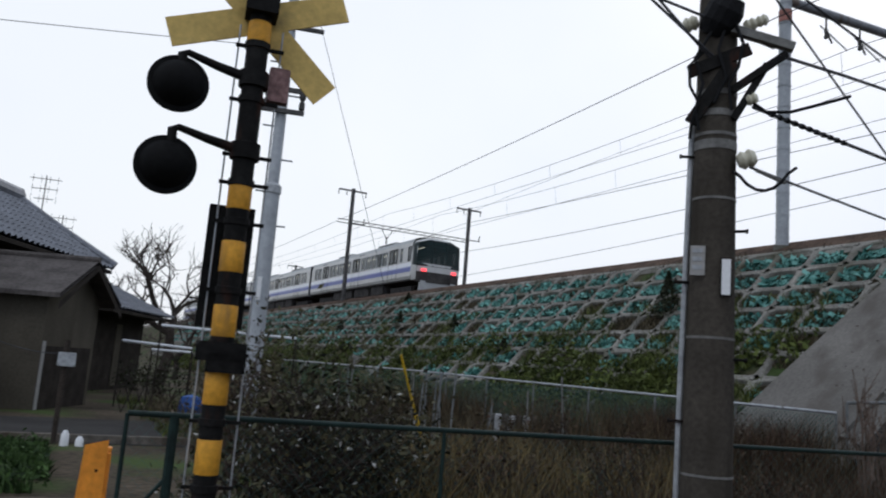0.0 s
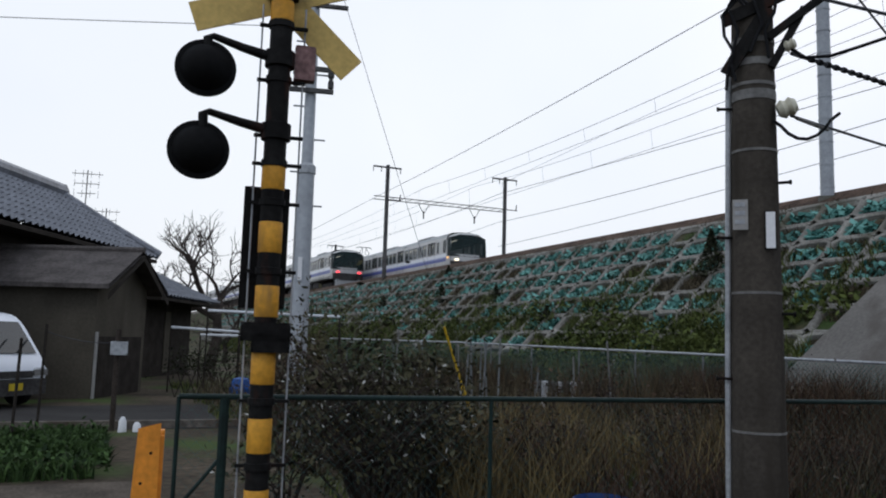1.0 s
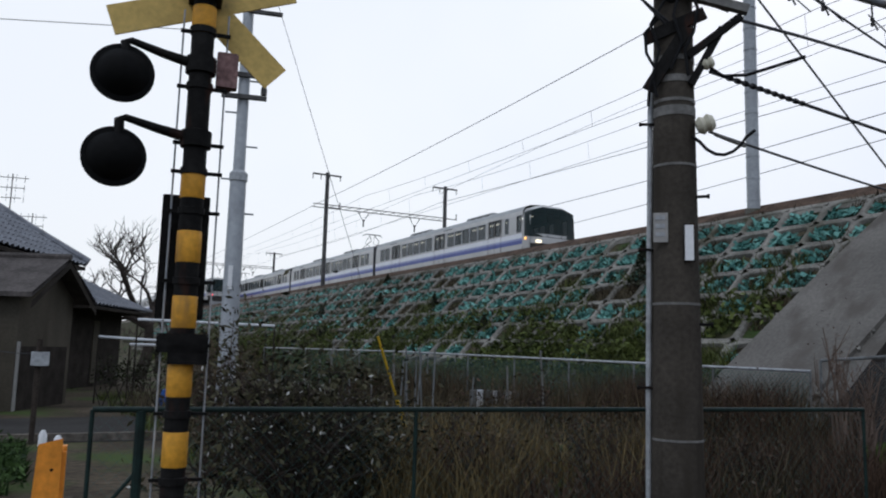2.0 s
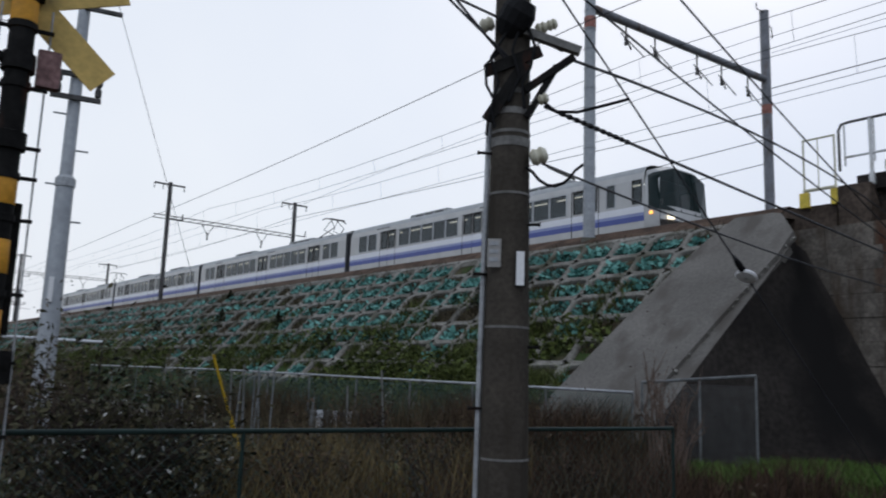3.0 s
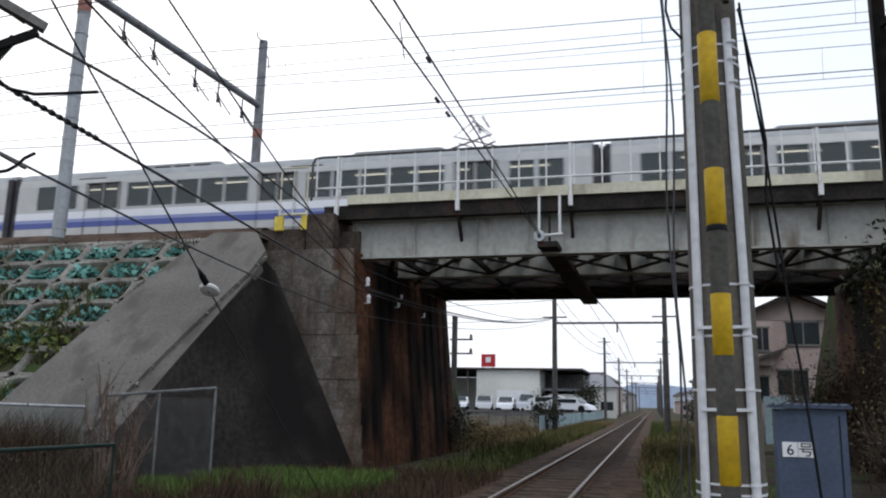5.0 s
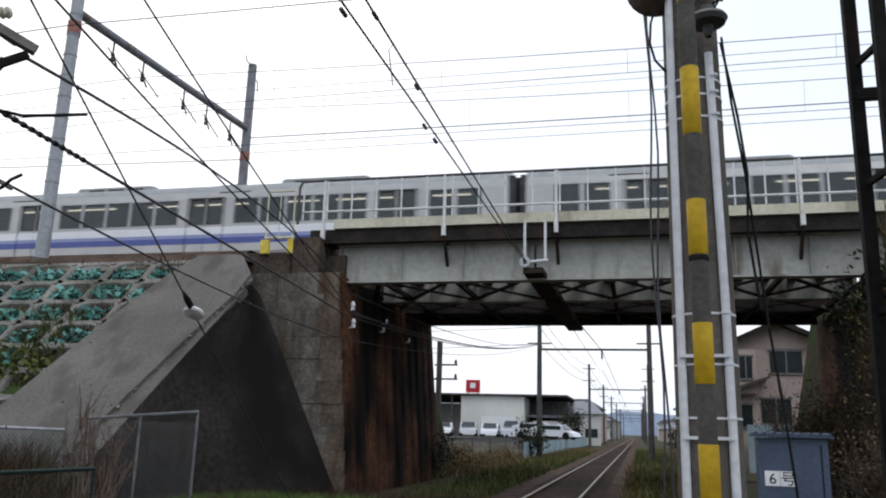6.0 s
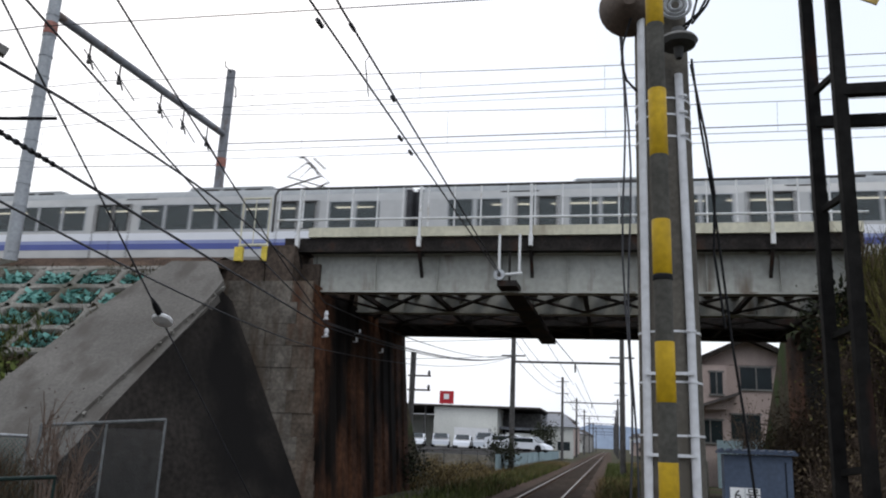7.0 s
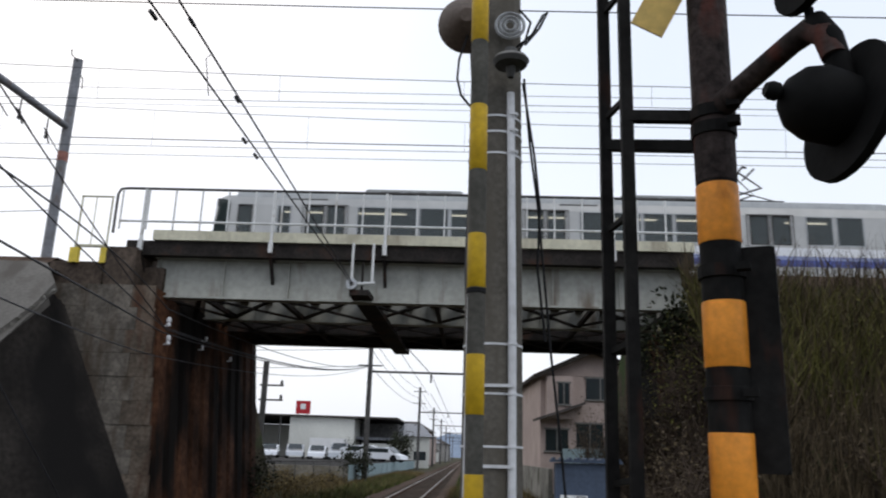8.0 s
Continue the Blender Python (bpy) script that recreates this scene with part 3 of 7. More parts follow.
# wires of the upper line
for x, zc, zm, rc in ((NEAR_X, 10.7, 11.7, 0.01), (FAR_X, 10.85, 12.2, 0.011)):
    wire("contact_wire", [(x + 0.1, -60, zc), (x + 0.1, 250, zc)], rc, "thin copper contact wire over the track")
    spans = [-75, -32, 14.6, 49, 92, 138, 185, 230]
    pts = []
    for a, b in zip(spans, spans[1:]):
        for k in range(8):
            u = k / 8
            pts.append((x, a + (b - a) * u, zm - 0.45 * 4 * u * (1 - u)))
    wire("messenger_wire", pts, 0.011, "sagging messenger wire above the contact wire")
    bm = bmesh.new()
    for k in range(48):
        y = -60 + 5 * k
        a = max(v for v in spans if v <= y)
        b = min(v for v in spans if v > y)
        u = (y - a) / (b - a)
        tube(bm, [(x, y, zm - 0.45 * 4 * u * (1 - u)), (x + 0.1, y, zc)], 0.006, 4)
    tagged(part("wire_droppers", bm, M_WIRE), "thin droppers between contact and messenger wire", "cable", kind="stuff")
for x, a, b, sag, r in ((16.6, (-40, 11.5), (14.6, 11.75), 0.15, 0.015), (16.6, (14.6, 11.75), (49, 10.9), 0.15, 0.015), (16.6, (49, 10.9), (140, 10.4), 0.3, 0.015),
                        (26.5, (-60, 12.9), (14.4, 12.27), 0.3, 0.019), (26.5, (14.4, 11.4), (51, 12.3), 0.05, 0.017), (26.5, (51, 12.3), (92, 12.2), 0.4, 0.015),
                        (26.5, (-60, 12.3), (14.4, 11.65), 0.2, 0.011), (26.5, (14.4, 10.4), (51, 10.2), 0.3, 0.017), (26.5, (51, 10.2), (92, 10.1), 0.4, 0.014),
                        (26.5, (-60, 15.0), (14.4, 14.25), 0.35, 0.011), (26.5, (14.4, 14.4), (51, 12.95), -0.3, 0.011), (26.5, (14.4, 9.5), (51, 8.42), 0.2, 0.015), (26.9, (-60, 14.2), (14.4, 13.8), 0.2, 0.009)):
    wire("feeder_wire", [(x, *a), (x, *b)], r, "black feeder wire along the line", sag)


# ---- the trains: cars along Y, rail top at z = 0 ----
HALF = 9.75
SIDE = [(1.38, 1.02), (1.45, 1.25), (1.45, 1.5), (1.45, 1.95), (1.45, 2.12), (1.44, 2.98), (1.40, 3.22), (1.28, 3.42), (1.0, 3.54), (0.5, 3.6), (0, 3.62)]


def window_rows():
    """Openings along the side: (y0, y1, door?)."""
    out = []
    for c in (-6.35, 0.0, 6.35):
        out += [(c - 0.56, c - 0.06, True), (c + 0.06, c + 0.56, True)]
    for a in (-5.45, 0.95):
        out += [(a + 0.9 * k + 0.03, a + 0.9 * k + 0.87, False) for k in range(5)]
    return out


def car(name, cab, pantograph, lamps, label, group, white):
    """One car of the train; cab: -1, 0 or 1, the end with the driver's cab."""
    t = thing(name, label, "train car", group=group)
    wins = window_rows()
    for end in (-1, 1):
        if cab == end:
            wins += [tuple(sorted((end * 7.35, end * 7.75))) + (False,), tuple(sorted((end * 8.5, end * 8.9))) + (True,)]
        else:
            wins += [tuple(sorted((end * 7.35, end * 8.1))) + (False,), tuple(sorted((end * 8.2, end * 8.95))) + (False,)]
    wins.sort()
    y0, y1 = -HALF, HALF
    if cab == -1:
        y0 = -9.0
    if cab == 1:
        y1 = 9.0
    for sx in (-1, 1):
        bm = bmesh.new()
        quads(bm, [[(sx * x, y, z) for y in (y0, y1)] for x, z in SIDE[:5]])
        edge = y0
        for a, b, _ in wins:
            quads(bm, [[(sx * 1.45, edge, 2.12), (sx * 1.45, a, 2.12)], [(sx * 1.44, edge, 2.98), (sx * 1.44, a, 2.98)]])
            edge = b
        quads(bm, [[(sx * 1.45, edge, 2.12), (sx * 1.45, y1, 2.12)], [(sx * 1.44, edge, 2.98), (sx * 1.44, y1, 2.98)]])
        quads(bm, [[(sx * 1.44, y, 2.98) for y in (y0, y1)], [(sx * 1.40, y, 3.22) for y in (y0, y1)]])
        part("side_wall", bm, M_TRAIN, t)
        bm = bmesh.new()
        box(bm, sx * 1.452, y0, 1.80, sx * 1.462, y1, 2.04)
        part("white_band", bm, M_TRAINWHITE, t, "white waistline band")
        bm = bmesh.new()
        if white:
            box(bm, sx * 1.452, y0, 1.5, sx * 1.458, y1, 1.69)
        else:
            box(bm, sx * 1.452, y0, 1.5, sx * 1.458, y1, 1.738)
        part("blue_band", bm, M_TRAINBLUE, t, "deep blue waistline band")
        bm = bmesh.new()
        box(bm, sx * 1.452, y0, 1.692 if white else 1.74, sx * 1.459, y1, 1.798)
        part("light_blue_band", bm, M_TRAINSKY, t, "pale blue waistline band")
        for c in (-6.35, 0.0, 6.35):
            bm = bmesh.new()
            for e in (-0.66, 0.64):
                box(bm, sx * 1.452, c + e, 1.1, sx * 1.468, c + e + 0.02, 3.0)
            box(bm, sx * 1.452, c - 0.66, 2.99, sx * 1.468, c + 0.66, 3.01)
            box(bm, sx * 1.452, c - 0.008, 1.1, sx * 1.462, c + 0.008, 3.0)
            part("door_frame", bm, M_UNDER, t)
        for a, b, door in wins:
            bm = bmesh.new()
            box(bm, sx * 1.425, a, 2.14, sx * 1.432, b, 2.95)
            w = part("window_pane", bm, M_GLASS, t)
            bm = bmesh.new()
            for ya, yb in ((a - 0.015, a + 0.02), (b - 0.02, b + 0.015)):
                box(bm, sx * 1.43, ya, 2.12, sx * 1.456, yb, 2.98)
            box(bm, sx * 1.43, a, 2.115, sx * 1.456, b, 2.145)
            box(bm, sx * 1.43, a, 2.95, sx * 1.454, b, 2.985)
            part("window_frame", bm, M_RAILGREY if not door else M_UNDER, w)
    bm = bmesh.new()
    roof = SIDE[6:]
    quads(bm, [[(x, y, z) for y in (y0, y1)] for x, z in [(-x, z) for x, z in roof] + list(reversed(roof))[1:]])
    part("roof", bm, M_TRAINGREY, t, smooth=True)
    bm = bmesh.new()
    box(bm, -1.4, y0 + 0.05, 1.0, 1.4, y1 - 0.05, 1.14)
    part("floor", bm, M_UNDER, t)
    bm = bmesh.new()
    box(bm, -1.36, y0 + 0.05, 3.12, 1.36, y1 - 0.05, 3.16)
    part("inner_ceiling", bm, M_INTERIOR, t)
    bm = bmesh.new()
    for k in range(7):
        ya = -8.4 + 2.5 * k
        for x in (-0.4,):
            box(bm, x - 0.03, ya, 3.075, x + 0.03, ya + 1.2 + 0.7 * (k % 2), 3.11)
    part("lamp_row", bm, M_TUBE, t, "glowing ceiling lamps")
    bm = bmesh.new()
    for x in (-1.3, 1.3):
        for k in range(4):
            ya = -5.2 + 6.35 * (k // 2) + 2.3 * (k % 2)
            box(bm, x - 0.1, ya, 1.5, x + 0.1, ya + 1.9, 2.2)
    part("seat_row", bm, M_UNDER, t)
    for end in (-1, 1):
        if cab == end:
            continue
        ye = end * HALF
        bm = bmesh.new()
        quads(bm, [[(x, ye, 1.02), (x, ye, z)] for x, z in [(-1.45, 3.0), (-1.28, 3.42), (-0.5, 3.6), (0.5, 3.6), (1.28, 3.42), (1.45, 3.0)]])
        part("end_wall", bm, M_TRAIN, t)
        bm = bmesh.new()
        a, b = sorted((ye + end * 0.01, ye + end * 0.24))
        box(bm, -1.2, a, 0.9, 1.2, b, 3.3)
        part("gangway_bellows", bm, M_BELLOWS, t, "dark rubber gangway bellows")
        for sx in (-1, 1):
            bm = bmesh.new()
            box(bm, min(sx * 1.3, sx * 1.44), min(ye, ye + end * 0.2), 0.95, max(sx * 1.3, sx * 1.44), max(ye, ye + end * 0.16), 3.3)
            part("fall_guard", bm, M_BELLOWS, t)
    if cab:
        e = cab

        def ring(y, f, dz, top):
            return [(x * f, y * e, z) for x, z in [(1.38, 1.02), (1.45, 1.4), (1.45, 1.98 + dz), (1.42, 2.9 + dz * 0.6), (1.3, 3.3 * top + 0.0), (0.6, 3.54 * top), (-0.6, 3.54 * top), (-1.3, 3.3 * top), (-1.42, 2.9 + dz * 0.6), (-1.45, 1.98 + dz), (-1.45, 1.4), (-1.38, 1.02)]]
        rings = [ring(9.0, 1, 0, 1.0), ring(9.5, 0.985, 0, 0.995), ring(9.85, 0.95, 0, 0.965)]
        bm = bmesh.new()
        quads(bm, rings)
        part("cab_shell", bm, M_TRAIN, t, smooth=True)
        bm = bmesh.new()
        pts = [(-1.375, 9.93, 1.82), (-0.7, 10.165, 1.82), (0.7, 10.165, 1.82), (1.375, 9.93, 1.82)]
        top = [(-1.31, 9.86, 3.18), (-0.65, 9.92, 3.38), (0.65, 9.92, 3.38), (1.31, 9.86, 3.18)]
        quads(bm, [[(x, y * e, z) for x, y, z in pts], [(x, y * e, z) for x, y, z in top]])
        for sx in (-1, 1):
            quads(bm, [[(sx * 1.375, 9.93 * e, 1.82), (sx * 1.455, 9.58 * e, 1.86), (sx * 1.464, 9.28 * e, 1.9)], [(sx * 1.31, 9.86 * e, 3.18), (sx * 1.425, 9.52 * e, 3.14), (sx * 1.45, 9.24 * e, 3.08)]])
        ws = part("windscreen", bm, M_SCREEN, t, "large dark curved windscreen")
        for x in (-0.42, 0.42):
            bm = bmesh.new()
            beam(bm, (x, 10.17 * e, 1.83), (x, 9.87 * e, 3.36), 0.04, 0.02)
            part("windscreen_pillar", bm, M_BLACK, ws)
        bm = bmesh.new()
        quads(bm, [[(x, y * e, z) for x, y, z in [(-1.36, 9.87, 1.5), (-0.7, 10.16, 1.5), (0.7, 10.16, 1.5), (1.36, 9.87, 1.5)]], [(x, y * e, z) for x, y, z in [(-1.34, 9.9, 1.98), (-0.7, 10.16, 1.98), (0.7, 10.16, 1.98), (1.34, 9.9, 1.98)]]])
        quads(bm, [[(x, y * e, z) for x, y, z in top], [(-1.24, 9.84 * e, 3.2), (-0.6, 9.85 * e, 3.44), (0.6, 9.85 * e, 3.44), (1.24, 9.84 * e, 3.2)]])
        part("front_panel", bm, M_TRAIN, t)
        bm = bmesh.new()
        quads(bm, [[(x, y * e, z) for x, y, z in [(-1.36, 9.85, 0.9), (-0.7, 10.14, 0.9), (0.7, 10.14, 0.9), (1.36, 9.85, 0.9)]], [(x, y * e, z) for x, y, z in [(-1.36, 9.86, 1.5), (-0.7, 10.15, 1.5), (0.7, 10.15, 1.5), (1.36, 9.86, 1.5)]]])
        part("lower_front", bm, M_UNDER, t, "dark lower front")
        bm = bmesh.new()
        box(bm, -1.1, min(9.7 * e, 10.1 * e), 0.35, 1.1, max(9.7 * e, 10.1 * e), 0.98)
        part("skirt", bm, M_TRAINGREY, t)
        for x in (-0.95, 0.95):
            bm = bmesh.new()
            box(bm, x - 0.13, min(10.02 * e, 10.17 * e), 1.53, x + 0.13, max(10.02 * e, 10.17 * e), 1.65)
            part("lamp", bm, lamps, t)
        bm = bmesh.new()
        box(bm, -1.47, min(9.35 * e, 9.5 * e), 1.7, -1.44, max(9.35 * e, 9.5 * e), 1.8)
        if cab == -1 and white:
            part("marker_lamp", bm, M_SIDE, t, "small amber marker lamp")
        else:
            bm.free()
    for ya in (-5.2, 2.4):
        bm = bmesh.new()
        box(bm, -0.9, ya, 3.5, 0.9, ya + 2.9, 3.7)
        bmesh.ops.bevel(bm, geom=bm.edges[:], offset=0.06, segments=2)
        u = part("cooling_unit", bm, M_TRAINGREY, t)
        bm = bmesh.new()
        for k in range(3):
            box(bm, -0.905, ya + 0.35 + 0.75 * k, 3.56, 0.905, ya + 0.95 + 0.75 * k, 3.63)
        part("grille", bm, M_UNDER, u)
    for ya in (-1.5, 6.3):
        for sx in (-1, 1):
            bm = bmesh.new()
            box(bm, min(sx * 1.402, sx * 1.41), ya, 3.05, max(sx * 1.402, sx * 1.415), ya + 1.1, 3.2)
            part("side_vent", bm, M_UNDER, t)
    for c in (-6.9, 6.9):
        bm = bmesh.new()
        for sx in (-1, 1):
            box(bm, min(sx * 0.85, sx * 1.05), c - 1.5, 0.35, max(sx * 0.85, sx * 1.05), c + 1.5, 0.75)
            for y in (c - 1.05, c + 1.05):
                lathe(bm, [(0, -0.07), (0.43, -0.07), (0.43, 0.07), (0, 0.07)], pose(sx * 0.56, y, 0.44, 0, 90, 0), 16)
        part("bogie", bm, M_UNDER, t)
    for ya, yb in ((-4.6, -2.6), (-2.2, 0.4), (0.9, 2.8), (3.2, 4.7)):
        bm = bmesh.new()
        box(bm, -1.25, ya, 0.42, 1.25, yb, 1.0)
        bmesh.ops.bevel(bm, geom=bm.edges[:], offset=0.03, segments=1)
        part("underfloor_box", bm, M_UNDER, t)
    if pantograph:
        y = -6.1
        bm = bmesh.new()
        for sx in (-0.55, 0.55):
            tube(bm, [(sx, y + 0.9, 3.68), (sx * 0.6, y - 0.5, 4.2), (sx * 0.35, y + 0.1, 4.72)], 0.03, 6)
            tube(bm, [(sx, y - 0.9, 3.68), (sx * 0.6, y + 0.7, 4.2), (sx * 0.35, y + 0.1, 4.72)], 0.02, 6)
        tube(bm, [(-0.8, y + 0.1, 4.66), (-0.55, y + 0.1, 4.78), (0.55, y + 0.1, 4.78), (0.8, y + 0.1, 4.66)], 0.035, 6)
        tube(bm, [(-0.5, y - 0.25, 4.74), (0.5, y - 0.25, 4.74)], 0.03, 6)
        box(bm, -0.7, y - 1.0, 3.6, 0.7, y + 1.0, 3.68)
        part("pantograph", bm, M_UNDER, t, "dark folded pantograph frame")
    if cab:
        # the cab is short: all that lies past the last door stands closer to it
        for ob in t.children_recursive:
            for v in ob.data.vertices:
                if v.co.y * cab > 9.0:
                    v.co.y = cab * (9.0 + (v.co.y * cab - 9.0) * 0.68)
    return t


def build_trains():
    silver = "silver train car with white and blue bands"
    g2, g1 = "cars of the passing train", "cars of the departing train"
    a = car("train_car", -1, False, M_HEAD, silver + " and driving cab", g2, True)
    b = car("train_car", 0, True, M_HEAD, silver + " and pantograph", g2, True)
    c = car("train_car", 0, False, M_HEAD, silver, g2, True)
    d = car("train_car", 1, True, M_TAIL, silver + " and rear cab", g2, True)
    e = car("train_car", -1, False, M_TAIL, silver + " and red tail lamps", g1, False)
    rest = []
    for k, src in enumerate((c, b, c)):
        o = copy_thing(src, Matrix.Identity(4))
        rest.append(tagged(o, group=g1))
    return [a, b, c, d], [e, *rest]


TRAIN2, TRAIN1 = build_trains()


# ---- more materials ----
M_CONPOLE = mat("pole_concrete", (0.058, 0.050, 0.041), 0.9, var=0.22, scale=2.5, fine=30, bump=0.2, stain=(0.04, 0.034, 0.027), stretch=(6, 6, 0.7), amount=0.4)
M_CONPOLE2 = mat("light_pole_concrete", (0.108, 0.099, 0.085), 0.9, var=0.22, scale=2.5, fine=30, bump=0.2, stain=(0.10, 0.09, 0.075), stretch=(6, 6, 0.7), amount=0.4)
M_GALV = mat("galvanised_steel", (0.36, 0.37, 0.38), 0.55, 0.3, var=0.2, scale=5, fine=25, bump=0.05)
M_BANDGREY = mat("dull_band", (0.17, 0.165, 0.155), 0.75, var=0.2, scale=6, fine=30)
M_FENCEPOST = mat("dull_fence_steel", (0.15, 0.155, 0.155), 0.75, var=0.25, scale=6, fine=30)
M_PVC = mat("white_conduit", (0.62, 0.63, 0.65), 0.5, var=0.1, scale=4, fine=20, bump=0.03)
M_SIGNYEL = mat("signal_yellow", (0.58, 0.28, 0.028), 0.55, var=0.18, scale=6, fine=30, bump=0.05, stain=(0.30, 0.16, 0.04), stretch=(9, 9, 3), amount=0.2)
M_BUCK = mat("crossbuck_yellow", (0.60, 0.42, 0.13), 0.6, var=0.15, scale=5, fine=25, bump=0.05, stain=(0.36, 0.26, 0.10), stretch=(5, 5, 5), amount=0.2)
M_ORANGE = mat("signal_orange", (0.74, 0.27, 0.03), 0.5, var=0.15, scale=6, fine=40, bump=0.08, stain=(0.42, 0.14, 0.02), stretch=(12, 12, 5), amount=0.25)
M_SIGBLACK = mat("signal_black", (0.010, 0.0095, 0.009), 0.7, var=0.4, scale=5, fine=30, bump=0.15, stain=(0.035, 0.016, 0.011), stretch=(8, 8, 3), amount=0.2)
M_SIGRUST = mat("rusted_black", (0.034, 0.026, 0.024), 0.75, var=0.5, scale=8, fine=40, bump=0.3, stain=(0.075, 0.028, 0.022), stretch=(10, 10, 4), amount=0.4)
M_GUARDGREY = mat("guard_grey", (0.085, 0.082, 0.072), 0.8, var=0.2, scale=5, fine=40, bump=0.1)
M_GUARDYEL = mat("guard_yellow", (0.47, 0.30, 0.010), 0.6, var=0.15, scale=5, fine=30, bump=0.1)
M_PORCELAIN = mat("insulator_cream", (0.55, 0.52, 0.40), 0.3, var=0.1, bump=0)
M_FENCEGREEN = mat("green_fence_paint", (0.008, 0.021, 0.018), 0.6, var=0.3, scale=6, fine=30, bump=0.1)
M_MESH = mat("fence_mesh_wire", (0.075, 0.135, 0.125), 0.7, 0.0, var=0.2)
M_TILE = mat("roof_tile", (0.12, 0.125, 0.14), 0.32, var=0.3, scale=3, fine=18, bump=0.15, rnd=0.2)
M_TILEBROWN = mat("old_roof", (0.085, 0.075, 0.07), 0.85, var=0.3, scale=2, fine=14, bump=0.4)
M_MUD = mat("clay_plaster", (0.082, 0.072, 0.056), 0.92, var=0.15, scale=1.2, fine=16, bump=0.2, stain=(0.065, 0.056, 0.043), stretch=(1, 1, 0.6), amount=0.35)
M_DARKWOOD = mat("dark_timber", (0.03, 0.025, 0.021), 0.85, var=0.3, scale=3, fine=25, bump=0.2)
M_PLASTER = mat("pale_plaster", (0.30, 0.29, 0.275), 0.9, var=0.12, scale=1.5, fine=14, bump=0.1)
M_CARWHITE = mat("van_paint", (0.72, 0.74, 0.78), 0.3, var=0.03, bump=0)
M_CARGREY = mat("car_silver", (0.42, 0.44, 0.47), 0.3, 0.3, var=0.03, bump=0)
M_CARGLASS = mat("car_glass", (0.02, 0.027, 0.03), 0.16, var=0.1, bump=0)
M_PLATEYEL = mat("plate_yellow", (0.5, 0.36, 0.02), 0.6, var=0.05, bump=0)
M_ASPHALT = mat("asphalt", (0.036, 0.034, 0.032), 0.92, var=0.2, scale=1.0, fine=40, bump=0.3)
M_BARK = mat("bark", (0.045, 0.036, 0.03), 0.9, var=0.3, scale=5, fine=30, bump=0.4)
M_TWIG = mat("dry_twig", (0.075, 0.055, 0.042), 0.9, var=0.3)
M_BLUE = mat("blue_grey_cabinet", (0.062, 0.083, 0.125), 0.6, var=0.15, scale=2, fine=20, bump=0.05, stain=(0.05, 0.06, 0.08), stretch=(3, 3, 0.8), amount=0.3)
M_PINK = mat("beige_pink_render", (0.42, 0.335, 0.30), 0.9, var=0.1, scale=1, fine=14, bump=0.1, stain=(0.38, 0.30, 0.27), stretch=(1, 1, 0.4), amount=0.3)
M_STORE = mat("store_wall", (0.60, 0.60, 0.56), 0.8, var=0.06, scale=0.3, fine=4, bump=0)
M_REDSIGN = mat("red_sign", (0.42, 0.02, 0.03), 0.5, var=0.05, bump=0)
M_WHITE = mat("white_paint", (0.75, 0.75, 0.75), 0.6, var=0.06, bump=0)
M_FENCEBLUE = mat("pale_blue_fence", (0.26, 0.34, 0.36), 0.7, var=0.15, scale=1, fine=10)
# distance haze is put into the pale blue colour of the hills
M_HILL = mat("hazy_hills", (0.30, 0.36, 0.46), 1.0, var=0.1, scale=0.01, fine=0.05, bump=0)
M_NET = island_mat("torn_green_net", (0.025, 0.10, 0.085), (0.19, 0.40, 0.35))
M_GRASS = island_mat("slope_grass", (0.02, 0.028, 0.009), (0.125, 0.145, 0.042))
M_COVER = island_mat("slope_cover_leaves", (0.016, 0.024, 0.007), (0.115, 0.14, 0.036))
M_LITTER = island_mat("leaf_litter", (0.02, 0.015, 0.010), (0.15, 0.12, 0.085))
M_FRESH = island_mat("fresh_grass", (0.04, 0.08, 0.014), (0.13, 0.215, 0.05))
M_STRAW = island_mat("dry_weeds", (0.012, 0.010, 0.006), (0.12, 0.096, 0.058))
M_REDDRY = island_mat("red_brown_weeds", (0.016, 0.011, 0.008), (0.095, 0.058, 0.038))
M_LEAF = island_mat("dark_leaves", (0.006, 0.008, 0.004), (0.045, 0.05, 0.027))
M_BUSH = island_mat("grey_brown_leaves", (0.005, 0.006, 0.003), (0.095, 0.088, 0.048))
M_GREENS = island_mat("garden_greens", (0.008, 0.018, 0.005), (0.06, 0.105, 0.03))
M_GOLD = island_mat("golden_straw", (0.04, 0.028, 0.012), (0.24, 0.18, 0.08))
M_VINE = island_mat("brown_vine", (0.02, 0.015, 0.009), (0.115, 0.085, 0.05))
M_VINEGREEN = island_mat("yellow_green_leaves", (0.03, 0.034, 0.008), (0.16, 0.145, 0.045))
M_FLOWER = island_mat("pale_seed_heads", (0.25, 0.24, 0.22), (0.55, 0.54, 0.5))


# ---- slope frames: concrete grid with green net in the cells ----
FR = bpy.data.objects["embankment"]
PITCH, ROW = 1.06, 0.76
NRM = Vector((-0.7071, 0, 0.7071))
DOWN = Vector((-0.7071, 0, -0.7071))


def grid_pt(y, d, lift=0.0):
    return Vector((CREST_X, y, CREST_Z)) + DOWN * d + NRM * lift


